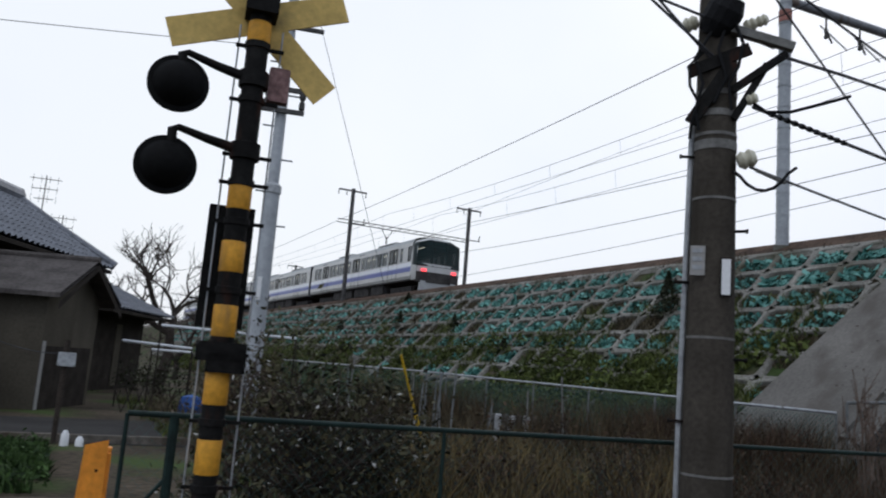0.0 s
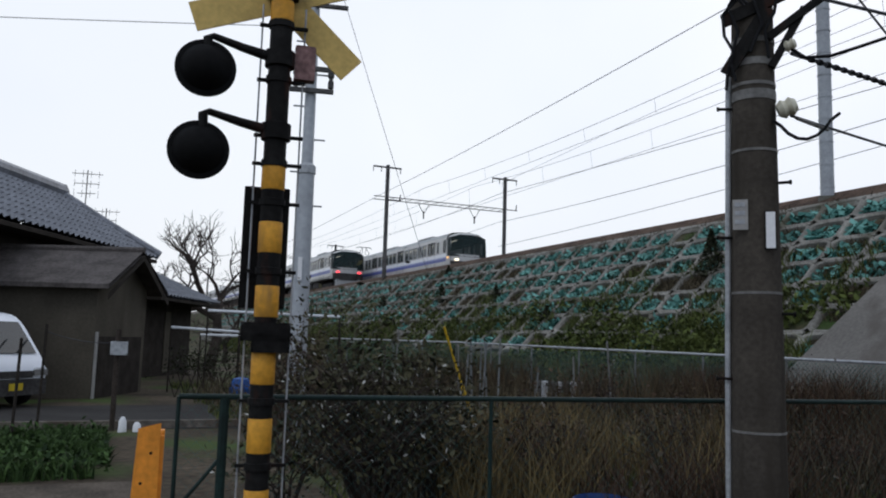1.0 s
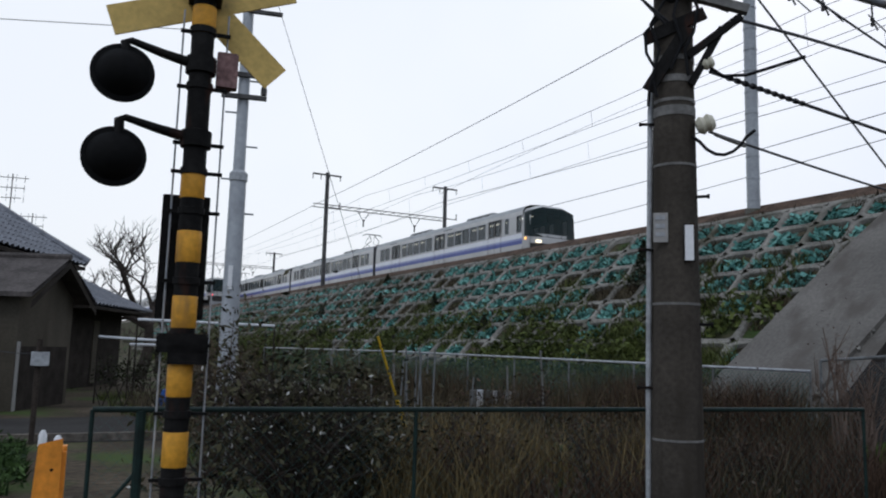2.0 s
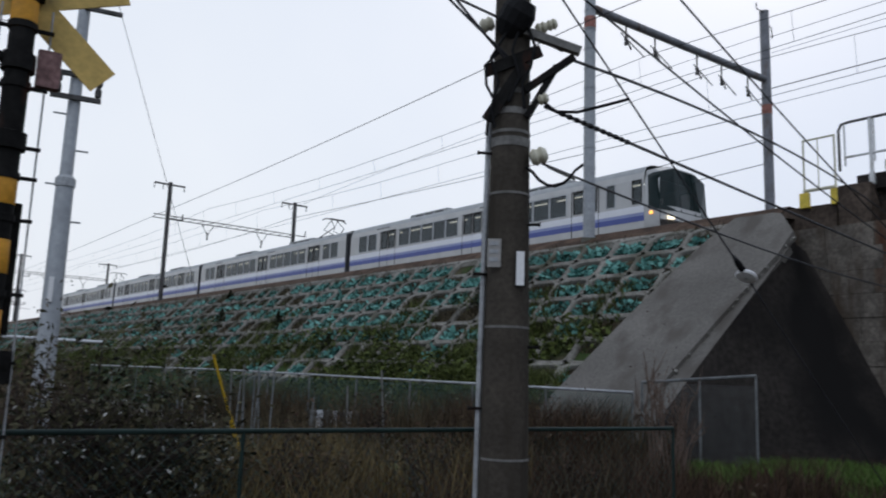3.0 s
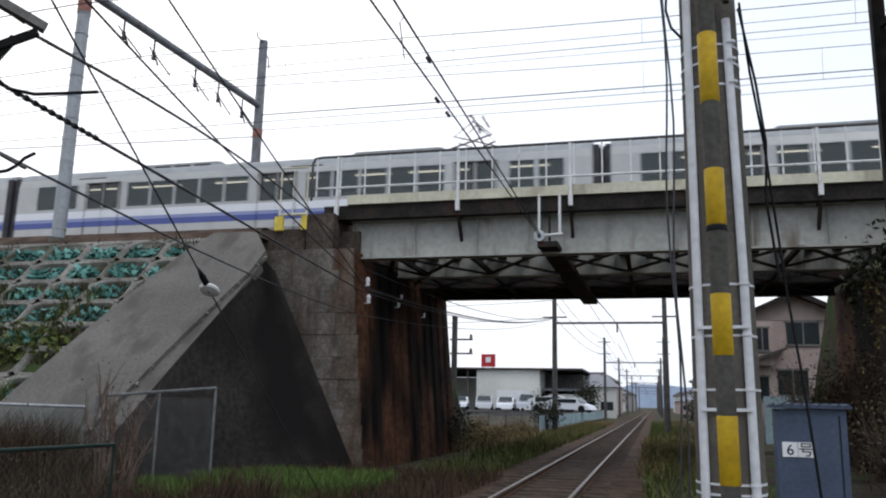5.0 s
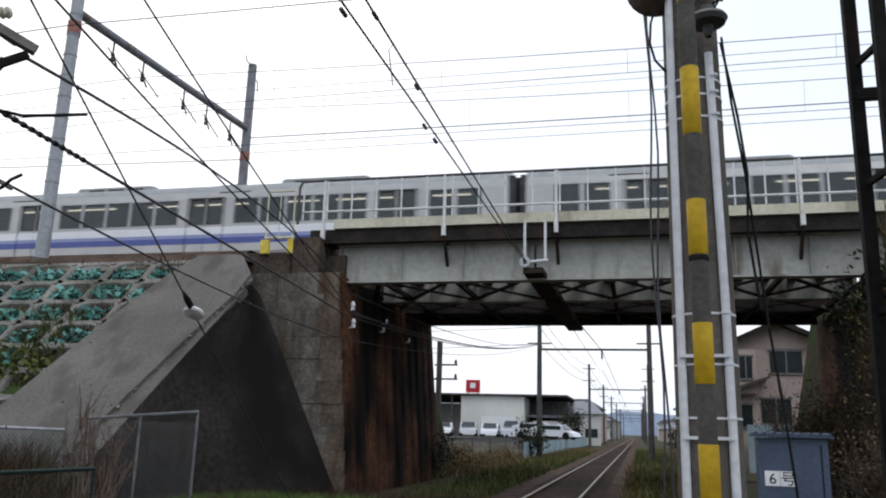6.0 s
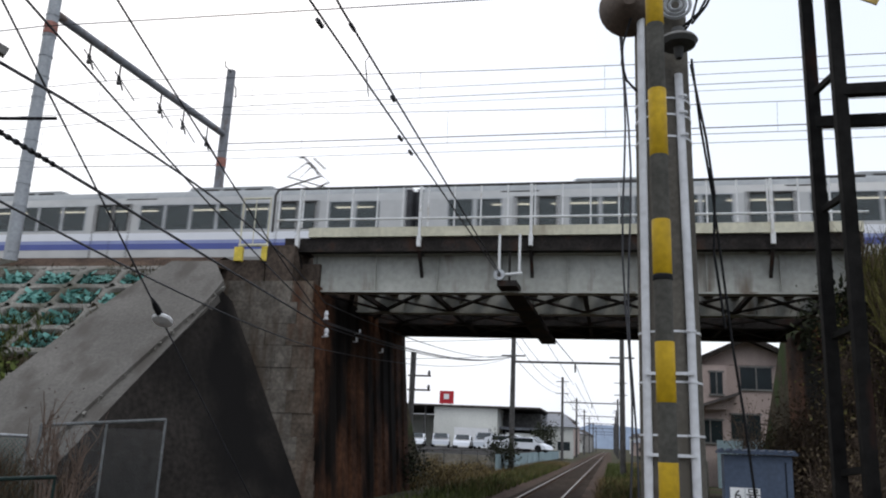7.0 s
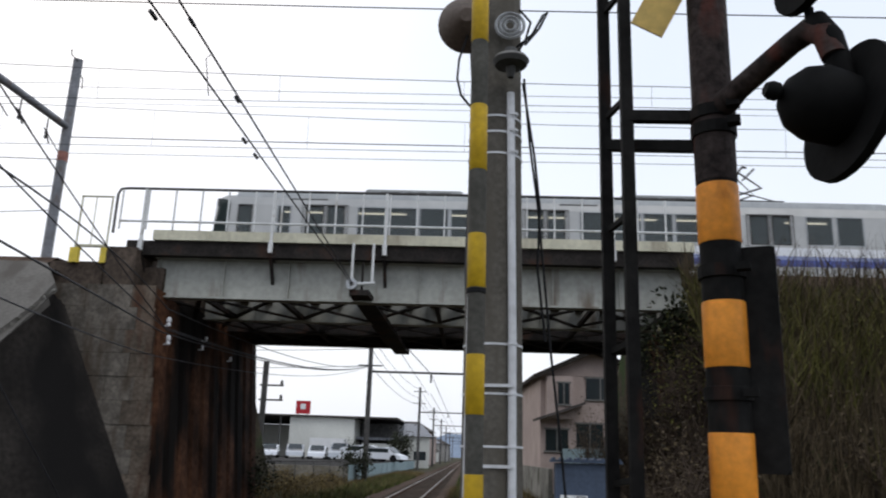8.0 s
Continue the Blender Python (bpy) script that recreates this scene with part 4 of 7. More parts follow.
def cell_mesh():
    """One cell of the slope frame: broad sprayed beams round an opening with rounded corners."""
    b = bmesh.new()
    n = 20
    rings = [[] for _ in range(5)]
    for k in range(n):
        a = 2 * math.pi * k / n
        c, q = math.cos(a), math.sin(a)
        m = max(abs(c), abs(q))
        out = Vector((c / m, q / m))
        hole = Vector((math.copysign(abs(c) ** 0.42, c), math.copysign(abs(q) ** 0.42, q)))
        wob = 1 + 0.03 * math.sin(3 * a + 1)
        for ring, u, v, lift in ((rings[0], out, 1.0, 0.105), (rings[1], out.lerp(hole, 0.45), 0.96, 0.115), (rings[2], hole * wob, 0.89, 0.1), (rings[3], hole * wob, 0.85, 0.06), (rings[4], hole * wob, 0.82, -0.06)):
            y, d = PITCH * (0.5 + 0.5 * u.x * v), ROW * (0.5 + 0.5 * u.y * (v if v > 0.9 else v - 0.06))
            if v == 1.0:
                y, d = PITCH * (0.5 + 0.5 * u.x), ROW * (0.5 + 0.5 * u.y)
            ring.append(b.verts.new(Vector((0, y, 0)) + DOWN * d + NRM * lift))
    for p, r in zip(rings, rings[1:]):
        for k in range(n):
            b.faces.new((p[k], p[(k + 1) % n], r[(k + 1) % n], r[k]))
    # the anchor head at one crossing
    c = NRM * 0.08 + Vector((0, 0.05, 0)) + DOWN * 0.03
    beam(b, c, c + NRM * 0.05, 0.09, 0.09, up=(0, 1, 0))
    return mesh_of("frame_cell", b, M_SHOTCRETE, True)


CELL = cell_mesh()
rest_v, rest_f = [], []


def put_cell(pos, as_part):
    if as_part:
        share("frame_cell", CELL, FR, Matrix.Translation(pos) @ pose(0, 0, 0, 0, 0, random.uniform(-0.6, 0.6)))
    else:
        base = len(rest_v)
        rest_v.extend([tuple(v.co + pos) for v in CELL.vertices])
        rest_f.extend([tuple(base + i for i in p.vertices) for p in CELL.polygons])


net_v, net_f = [], []
rg = random.Random(4)
for i in range(86):
    y = 8.6 + PITCH * i
    for j in range(8):
        d = 0.2 + ROW * j
        s = (d + ROW * 0.5) / 7.28
        if y > strip_out(s) - 1.0:
            put_cell(grid_pt(y, d), y < 27)
            full = (0.97, 0.95, 0.9, 0.8, 0.6, 0.35, 0.15, 0.05)[j]
            if y > 27:
                full *= 0.85
            if rg.random() < full:
                # a crumpled net, torn to flakes
                for q in range(rg.randint(40, 110) if y < 30 else rg.randint(10, 26)):
                    a, b2 = rg.uniform(0.16, PITCH - 0.16), rg.triangular(0.14, ROW - 0.1, ROW - 0.2)
                    if y + a < strip_out((d + b2) / 7.28) + 0.12:
                        continue
                    c = grid_pt(y + a, d + b2, rg.uniform(0.0, 0.1))
                    sz = rg.uniform(0.05, 0.15) * (1 if y < 30 else 1.2)
                    e1 = Vector((rg.uniform(-0.4, 0.4), rg.uniform(-1, 1), rg.uniform(-0.5, 0.5))).normalized() * sz
                    e2 = (DOWN * rg.uniform(0.3, 1) + NRM * rg.uniform(-0.5, 0.5)).normalized() * sz * 0.42
                    n0 = len(net_v)
                    net_v += [tuple(c - e1 - e2), tuple(c + e1 - e2 * 0.6), tuple(c + e1 * 0.8 + e2), tuple(c - e1 * 0.9 + e2 + NRM * 0.03)]
                    net_f.append((n0, n0 + 1, n0 + 2, n0 + 3))
cloud("frame_grid", rest_v, rest_f, M_SHOTCRETE, "concrete frame cells farther along the slope", "slope frame", FR)
cloud("green_net", net_v, net_f, M_NET, "torn teal green netting in the slope cells", "netting")

gr = np.random.default_rng(7)


def scatter_slope(n, y0, y1, s0, s1, bias=1.0):
    y = y0 + (y1 - y0) * gr.random(n) ** 1.4
    s = s0 + (s1 - s0) * gr.random(n) ** bias
    keep = y > 9.75 + 2.1 * s ** 0.75
    y, s = y[keep], s[keep]
    return np.stack([CREST_X + (TOE_X - CREST_X) * s, y, CREST_Z * (1 - s)], 1)


def patchy(p, scale, cut):
    """Keeps the roots where a broad noise is high."""
    return np.array([q for q in p if noise.noise(Vector(q) * scale) > cut])


v1, f1 = blades(np.concatenate([scatter_slope(22000, 9, 80, 0.84, 1.0), patchy(scatter_slope(70000, 9, 80, 0.62, 1.0, 0.7), 0.3, -0.08)]), 0.42, 0.016, 0.9, 11)
cloud("slope_grass", v1, f1, M_GRASS, "thick green grass on the lower slope", "grass")
v1, f1 = blades(patchy(scatter_slope(60000, 9, 80, 0.02, 0.6), 0.8, -0.1), 0.2, 0.014, 0.9, 12)
cloud("cell_grass", v1, f1, M_STRAW, "dry grass in the slope cells", "grass")
v1, f1 = blades(patchy(scatter_slope(40000, 9, 80, 0.3, 0.7), 0.6, 0.0), 0.3, 0.016, 0.9, 13)
cloud("slope_tufts", v1, f1, M_GRASS, "green tufts among the slope cells", "grass")


c1 = patchy(scatter_slope(60000, 9, 70, 0.45, 0.97, 0.6), 0.45, 0.0)
c1 = c1 + np.abs(gr.normal(size=c1.shape)) * np.array([-0.11, 0.0, 0.13])
v1, f1 = leaves(c1, 0.085, 14)
cloud("slope_cover", v1, f1, M_COVER, "clumps of green ground cover on the slope", "plants")


def shrub(name, loc, rx, ry, h, n, leaf, material, label, seed, stems=9, stem_mat=None, flowers=0, conical=False, size=None):
    """A bush: bent stems and many small leaves in uneven clumps."""
    t = thing(name, label, "shrub", loc)
    g = random.Random(seed)
    gn = np.random.default_rng(seed)
    bm = bmesh.new()
    ends = []
    for _ in range(stems):
        a, q = g.uniform(0, 6.283), g.uniform(0.3, 1.0)
        top = Vector((math.cos(a) * rx * q, math.sin(a) * ry * q, h * g.uniform(0.55, 1.0) * (1 - 0.35 * q)))
        mid = top * 0.5 + Vector((g.uniform(-0.1, 0.1), g.uniform(-0.1, 0.1), h * 0.12))
        r = 0.007 + 0.005 * h
        tube(bm, [(g.uniform(-0.06, 0.06), g.uniform(-0.06, 0.06), -0.05), mid, top], [r, r * 0.6, r * 0.25], 5)
        ends += [top, mid.lerp(top, 0.5)]
        for _ in range(4):
            k = mid.lerp(top, g.random())
            e = k + Vector((g.uniform(-0.4, 0.4) * rx, g.uniform(-0.4, 0.4) * ry, g.uniform(0.0, 0.25) * h))
            tube(bm, [k, e], [r * 0.4, r * 0.15], 4)
            ends.append(e)
    part("stem", bm, stem_mat or M_BARK, t)
    e = np.array([tuple(v) for v in ends])
    c = e[gn.integers(0, len(e), n)] + gn.normal(size=(n, 3)) * np.array([rx, ry, h]) * 0.17
    if conical:
        k = gn.random(n)
        a = gn.uniform(0, 6.283, n)
        rr = (1 - k) * np.sqrt(gn.random(n))
        c = np.stack([np.cos(a) * rr * rx, np.sin(a) * rr * ry, k * h], 1)
    c = c[c[:, 2] > 0.02]
    v, f = leaves(c, leaf, seed + 1)
    ob = cloud("foliage", v, f, material, "", "", t)
    if flowers:
        v, f = leaves(e[gn.integers(0, len(e), flowers)] + gn.normal(size=(flowers, 3)) * 0.08, 0.022, seed + 2)
        cloud("seed_fluff", v, f, M_FLOWER, "", "", t)
    return t


for k, (x, y, h, w) in enumerate(((14.55, 16.2, 1.25, 0.5), (14.2, 27.6, 0.7, 0.35), (14.6, 33.8, 0.7, 0.4), (14.3, 41.0, 0.7, 0.4), (13.4, 22.5, 0.5, 0.35), (15.9, 36.0, 0.5, 0.3), (13.1, 37.0, 0.6, 0.5))):
    shrub("slope_shrub", (x, y, x - 11.15 - 0.05), w, w, h, 900 if k == 0 else 350, 0.06, M_LEAF, "small dark evergreen shrub on the slope", 100 + k, 4, conical=True)


# ---- the single track under the bridge ----
bm = bmesh.new()
quads(bm, [[(x, y, z) for x in (-8, 10, 30, 70, 150, 320)] for y, z in ((3.6, 0.004), (3.0, 0.02), (0.6, 0.02), (-0.2, 0.004))])
structure("track_bed", bm, M_BALLAST, "brown gravel bed of the single track")
TR = tagged(new("railway_track"), "single railway track with rusty rails and sleepers", "railway track")
for y in (2.375, 1.245):
    bm = bmesh.new()
    box(bm, -8, y - 0.03, 0.1, 320, y + 0.03, 0.135)
    part("rail_head", bm, M_RAIL, TR, "polished rail head")
    bm = bmesh.new()
    box(bm, -8, y - 0.012, 0.02, 320, y + 0.012, 0.1)
    box(bm, -8, y - 0.06, 0.03, 320, y + 0.06, 0.045)
    part("rail_web", bm, M_RAILSIDE, TR)
b2 = bmesh.new()
box(b2, -0.1, -1.0, -0.08, 0.1, 1.0, 0.035)
bmesh.ops.bevel(b2, geom=b2.edges[:], offset=0.015, segments=1)
SLP = mesh_of("sleeper", b2, M_SLEEPER)
for k in range(194):
    share("sleeper", SLP, TR, pose(-7.6 + 0.62 * k, 1.81 + random.uniform(-0.02, 0.02), 0, 0, 0, random.uniform(-1, 1)))


# ---- left crossing signal ----
def crossing_post(t, r, bands, z_top, yellow):
    """A banded post: bands are (z0, z1) of the bright rings."""
    bm = bmesh.new()
    tube(bm, [(0, 0, 0), (0, 0, z_top)], r, 20)
    part("post", bm, M_SIGBLACK, t, smooth=True)
    for z0, z1 in bands:
        bm = bmesh.new()
        lathe(bm, [(r + 0.001, z0), (r + 0.003, z0 + 0.004), (r + 0.003, z1 - 0.004), (r + 0.001, z1)], None, 20)
        part("bright_band", bm, yellow, t, smooth=True)


M_LAMPBLACK = mat("lamp_black", (0.004, 0.004, 0.004), 0.72, var=0.3, scale=6, fine=30, bump=0.05)
M_LENS = mat("dark_red_lens", (0.05, 0.008, 0.008), 0.2, var=0.1, bump=0)


def signal_lamp(t, m, r=0.17, deep=False):
    """A round black lamp with back disc, hood and lens; it faces its own -y."""
    bm = bmesh.new()
    f = m @ pose(0, 0, 0, 90, 0, 0)
    lathe(bm, [(0.0, -0.02), (r, -0.02), (r, 0.005), (r * 0.96, 0.012), (r * 0.7, 0.02), (0, 0.02)], f, 32)
    disc = part("back_disc", bm, M_LAMPBLACK, t, smooth=True)
    bm = bmesh.new()
    if deep:
        lathe(bm, [(0.0, -0.25), (0.018, -0.25), (0.026, -0.235), (0.026, -0.215), (0.014, -0.205), (0.05, -0.19), (0.088, -0.155), (0.106, -0.105), (0.104, -0.05), (0.1, -0.018), (0.0, -0.018)], f, 24)
    else:
        lathe(bm, [(0.0, -0.11), (0.05, -0.105), (0.1, -0.075), (0.135, -0.018), (0.0, -0.018)], f, 24)
    part("housing", bm, M_LAMPBLACK, disc, smooth=True)
    bm = bmesh.new()
    n = 18
    rows = []
    for k in range(n + 1):
        a = radians(-40 + 260 * k / n)
        rows.append([f @ Vector((math.cos(a) * 0.11, math.sin(a) * 0.11, 0.02)), f @ Vector((math.cos(a) * 0.115, math.sin(a) * 0.115 + 0.02, 0.17 + 0.06 * math.sin(a)))])
    quads(bm, rows)
    part("hood", bm, M_SIGBLACK, disc, smooth=True)
    bm = bmesh.new()
    lathe(bm, [(0.0, 0.05), (0.05, 0.045), (0.095, 0.022)], f, 20)
    part("lens", bm, M_LENS, disc, smooth=True)


LS = thing("crossing_signal", "black and yellow banded level crossing signal with two lamps", "railway signal", (0.76, 4.55, 0), -9)
crossing_post(LS, 0.062, [(0.49, 0.66), (0.85, 1.03), (1.21, 1.38), (1.57, 1.74), (1.92, 2.09), (2.27, 2.43), (3.2, 3.36)], 3.95, M_SIGNYEL)
for z, lz, ly in ((3.02, 2.88, -0.1), (2.6, 2.43, -0.1)):
    bm = bmesh.new()
    tube(bm, [(0, 0, z), (-0.2, ly * 0.4, z + 0.03), (-0.36, ly, z + 0.055), (-0.39, ly, z + 0.04), (-0.385, ly, lz + 0.1)], [0.032, 0.025, 0.019, 0.026, 0.026], 10)
    lathe(bm, [(0.066, -0.05), (0.082, -0.045), (0.082, 0.045), (0.066, 0.05)], Matrix.Translation((0, 0, z)), 16)
    part("lamp_arm", bm, M_SIGBLACK, LS, smooth=True)
    signal_lamp(LS, pose(-0.392 if z > 2.9 else -0.402, ly, lz + 0.01, 6, 0, 184), 0.16)
for ang, l0, l1 in ((200, 0.02, 0.52), (-43, 0.02, 0.57), (20, 0.02, 0.52), (137, 0.02, 0.57)):
    a = radians(ang)
    bm = bmesh.new()
    beam(bm, (math.cos(a) * l0, 0.085, 3.42 + math.sin(a) * l0), (math.cos(a) * l1, 0.085, 3.42 + math.sin(a) * l1), 0.012, 0.17, up=(-math.sin(a), 0, math.cos(a)))
    part("crossbuck_arm", bm, M_BUCK, LS)
bm = bmesh.new()
box(bm, -0.09, -0.1, 3.4, 0.09, 0.08, 3.62)
bmesh.ops.bevel(bm, geom=bm.edges[:], offset=0.01, segments=1)
part("bell_box", bm, M_SIGBLACK, LS)
bm = bmesh.new()
box(bm, -0.15, 0.08, 1.62, 0.1, 0.19, 2.3)
bmesh.ops.bevel(bm, geom=bm.edges[:], offset=0.012, segments=1)
part("direction_panel", bm, M_SIGBLACK, LS, "black back of the direction indicator")
for x in (-0.105, 0.135):
    bm = bmesh.new()
    tube(bm, [(x, 0.04, 0.5), (x, 0.04, 3.35)], 0.006, 6)
    part("ladder_rod", bm, M_GALV, LS)
for z in (0.78, 1.12, 1.48, 1.82, 2.2, 2.42, 2.58, 2.9, 3.22):
    bm = bmesh.new()
    beam(bm, (-0.12, 0.02, z), (0.15, 0.02, z), 0.02, 0.018)
    lathe(bm, [(0.063, -0.02), (0.072, -0.018), (0.072, 0.018), (0.063, 0.02)], Matrix.Translation((0, 0, z)), 14)
    part("ladder_clamp", bm, M_SIGBLACK, LS)
for x, z, s in ((0.0, 1.48, 0.13), (0.03, 1.42, 0.1)):
    bm = bmesh.new()
    box(bm, x - s, -0.09, z - 0.04, x + s, 0.09, z + 0.06)
    bmesh.ops.bevel(bm, geom=bm.edges[:], offset=0.02, segments=1)
    part("clamp_block", bm, M_SIGBLACK, LS)
bm = bmesh.new()
box(bm, 0.085, 0.0, 2.92, 0.2, 0.07, 3.12)
bmesh.ops.bevel(bm, geom=bm.edges[:], offset=0.012, segments=1)
part("junction_box", bm, mat("faded_pink", (0.20, 0.12, 0.115), 0.7, var=0.3, scale=12, fine=40), LS, "faded red junction box")

# grey steel pole behind the signal
GP = thing("steel_pole", "stepped grey steel utility pole with clamps", "utility pole", (2.37, 10.46, 0), -13)
bm = bmesh.new()
tube(bm, [(0, 0, 0), (0, 0, 3.66), (0, 0, 3.74), (0, 0, 7.6)], [0.125, 0.105, 0.078, 0.065], 18)
part("pole", bm, M_MAST, GP, smooth=True)
bm = bmesh.new()
lathe(bm, [(0.106, -0.06), (0.118, -0.05), (0.118, 0.05), (0.08, 0.09)], Matrix.Translation((0, 0, 3.68)), 18)
part("joint_collar", bm, M_GALV, GP)
for k in range(6):
    bm = bmesh.new()
    z = 3.2 + 0.45 * k
    sx = -1 if k % 2 else 1
    tube(bm, [(sx * 0.05, 0, z), (sx * 0.22, 0, z)], 0.012, 6)
    part("step_bolt", bm, M_GALV, GP)
for z in (4.75, 5.05):
    bm = bmesh.new()
    beam(bm, (-0.28, -0.09, z), (0.3, -0.09, z), 0.05, 0.06)
    part("cross_arm", bm, M_MASTDARK, GP)
for x in (0.26, -0.2):
    bm = bmesh.new()
    lathe(bm, [(0, -0.12), (0.04, -0.12), (0.04, -0.04), (0.025, 0), (0.045, 0.04), (0.045, 0.12), (0.02, 0.16), (0, 0.16)], Matrix.Translation((x, -0.09, 4.92)), 10)
    part("cable_clamp", bm, M_MASTDARK, GP)
bm = bmesh.new()
beam(bm, (0.0, -0.07, 5.95), (0.45, -0.07, 5.95), 0.05, 0.05)
part("wire_arm", bm, M_MASTDARK, GP)
bm = bmesh.new()
box(bm, -0.055, -0.135, 2.2, 0.0, -0.115, 2.5)
part("number_plate", bm, M_WHITE, GP)
wire("service_wire", [(2.3, 10.46, 5.66), (-9, 10.5, 4.0)], 0.005, "thin service wire from the steel pole", 0.05)
wire("guy_wire", [(2.4, 10.5, 7.2), (5.35, 11.1, 0.0)], 0.004, "thin guy wire of the steel pole", 0.0)
bm = bmesh.new()
tube(bm, [(4.66, 10.96, 1.68), (5.02, 11.03, 0.8)], 0.018, 8)
tube(bm, [(5.02, 11.03, 0.8), (5.34, 11.1, 0.02)], 0.03, 8)
tagged(part("guy_guard", bm, M_GUARDYEL, None), "yellow plastic guard on the guy wire", "wire guard")

# ---- the near concrete pole ----
UP = thing("utility_pole", "brown weathered concrete utility pole with brackets and insulators", "utility pole", (4.12, 4.38, 0), -43.5)
bm = bmesh.new()
tube(bm, [(0, 0, 0), (0, 0, 1.5), (0, 0, 3.5), (0, 0, 7.0)], [0.186, 0.172, 0.145, 0.115], 24)
part("pole", bm, M_CONPOLE, UP, smooth=True)


def pole_r(z):
    return 0.186 - 0.0118 * z


for z, h in ((3.66, 0.02), (3.5, 0.025), (3.34, 0.012), (3.26, 0.035), (2.86, 0.009), (1.86, 0.009), (0.92, 0.008)):
    bm = bmesh.new()
    lathe(bm, [(pole_r(z), -h), (pole_r(z) + 0.006, -h), (pole_r(z) + 0.006, h), (pole_r(z), h)], Matrix.Translation((0, 0, z)), 24)
    part("steel_band", bm, M_BANDGREY, UP)
bm = bmesh.new()
tube(bm, [(-0.2, -0.02, 0), (-0.19, -0.02, 1.5), (-0.168, -0.02, 3.3), (-0.15, -0.03, 3.5), (-0.1, -0.09, 3.62)], 0.02, 10)
part("conduit", bm, M_GALV, UP, smooth=True)
for x0, x1, z in ((-0.14, -0.24, 3.18), (0.13, 0.23, 2.63), (-0.15, -0.25, 2.25), (0.15, 0.24, 1.72), (-0.16, -0.26, 1.27)):
    bm = bmesh.new()
    tube(bm, [(x0, -0.05, z), (x1, -0.07, z)], 0.011, 6)
    lathe(bm, [(0.0, -0.008), (0.017, -0.008), (0.017, 0.008), (0, 0.008)], pose(x1, -0.07, z, 0, 90, 0), 8)
    part("step_bolt", bm, M_SIGBLACK, UP)
bm = bmesh.new()
box(bm, -0.15, -0.172, 2.29, -0.05, -0.162, 2.5)
sg = part("placard", bm, M_PLASTER, UP, "weathered grey placard")
for k in range(3):
    bm = bmesh.new()
    box(bm, -0.135, -0.175, 2.33 + 0.06 * k, -0.07, -0.173, 2.36 + 0.06 * k)
    part("print_bar", bm, M_GALV, sg)
bm = bmesh.new()
box(bm, 0.055, -0.168, 2.15, 0.13, -0.15, 2.42)
part("placard_frame", bm, M_SIGBLACK, UP)
bm = bmesh.new()
box(bm, 0.063, -0.172, 2.16, 0.122, -0.169, 2.41)
part("placard", bm, M_WHITE, UP, "narrow white placard")
ARMS = (((0.05, -0.12, 4.15), (0.52, -0.1, 3.98), 0.07, 0.06), ((0.1, -0.12, 3.66), (0.47, -0.12, 3.93), 0.05, 0.05), ((0.12, -0.1, 3.45), (0.34, -0.1, 3.86), 0.05, 0.05),
        ((-0.2, -0.15, 3.8), (0.22, -0.14, 3.97), 0.03, 0.09), ((-0.18, -0.15, 3.41), (0.1, -0.16, 3.86), 0.03, 0.09), ((0.0, -0.1, 4.2), (0.4, -0.05, 4.02), 0.04, 0.04))
for p, q, w, h in ARMS:
    bm = bmesh.new()
    beam(bm, p, q, w, h)
    part("bracket_arm", bm, M_BANDGREY if h == 0.06 else M_SIGBLACK, UP)
for x, z, r in ((0.24, 3.6, 0.045), (0.215, 3.15, 0.07), (-0.2, 4.2, 0.06), (0.22, 4.17, 0.05), (0.3, 4.2, 0.045)):
    bm = bmesh.new()
    lathe(bm, [(0, -0.9 * r), (0.6 * r, -0.9 * r), (r, -0.4 * r), (0.75 * r, 0), (r, 0.4 * r), (0.6 * r, 0.9 * r), (0, 0.9 * r)], pose(x, -0.1, z, 0, 70, 0), 12)
    part("insulator", bm, M_PORCELAIN, UP, smooth=True)
bm = bmesh.new()
lathe(bm, [(0, -0.16), (0.1, -0.15), (0.14, -0.05), (0.14, 0.06), (0.1, 0.15), (0, 0.16)], pose(0.02, -0.12, 4.24, 20, 30, 0), 14)
part("cable_closure", bm, M_BLACK, UP, "black cable splice closure")
for pts in ([(-0.05, -0.17, 4.1), (-0.16, -0.17, 3.9), (-0.1, -0.18, 3.7), (-0.15, -0.17, 3.5), (-0.12, -0.17, 3.35)], [(0.05, -0.17, 4.15), (0.0, -0.19, 3.95), (0.06, -0.18, 3.75), (-0.02, -0.17, 3.55)], [(0.12, -0.12, 3.06), (0.17, -0.12, 3.02), (0.22, -0.12, 2.96), (0.28, -0.11, 2.925), (0.34, -0.1, 2.92), (0.4, -0.09, 2.945), (0.45, -0.08, 2.99), (0.49, -0.07, 3.05), (0.55, -0.06, 3.1)], [(-0.1, -0.17, 3.95), (-0.2, -0.17, 3.84), (-0.19, -0.18, 3.68), (-0.13, -0.18, 3.56), (-0.17, -0.17, 3.42), (-0.18, -0.12, 3.3)], [(0.1, -0.16, 4.2), (0.17, -0.17, 4.0), (0.14, -0.17, 3.82), (0.08, -0.17, 3.7), (0.1, -0.16, 3.5)], [(0.24, -0.1, 3.58), (0.34, -0.1, 3.5), (0.5, -0.09, 3.5), (0.7, -0.07, 3.56), (0.9, -0.03, 3.63)]):
    bm = bmesh.new()
    tube(bm, pts, 0.012, 6)
    part("loose_cable", bm, M_BLACK, UP, smooth=True)
RUN = "cables of the single line"
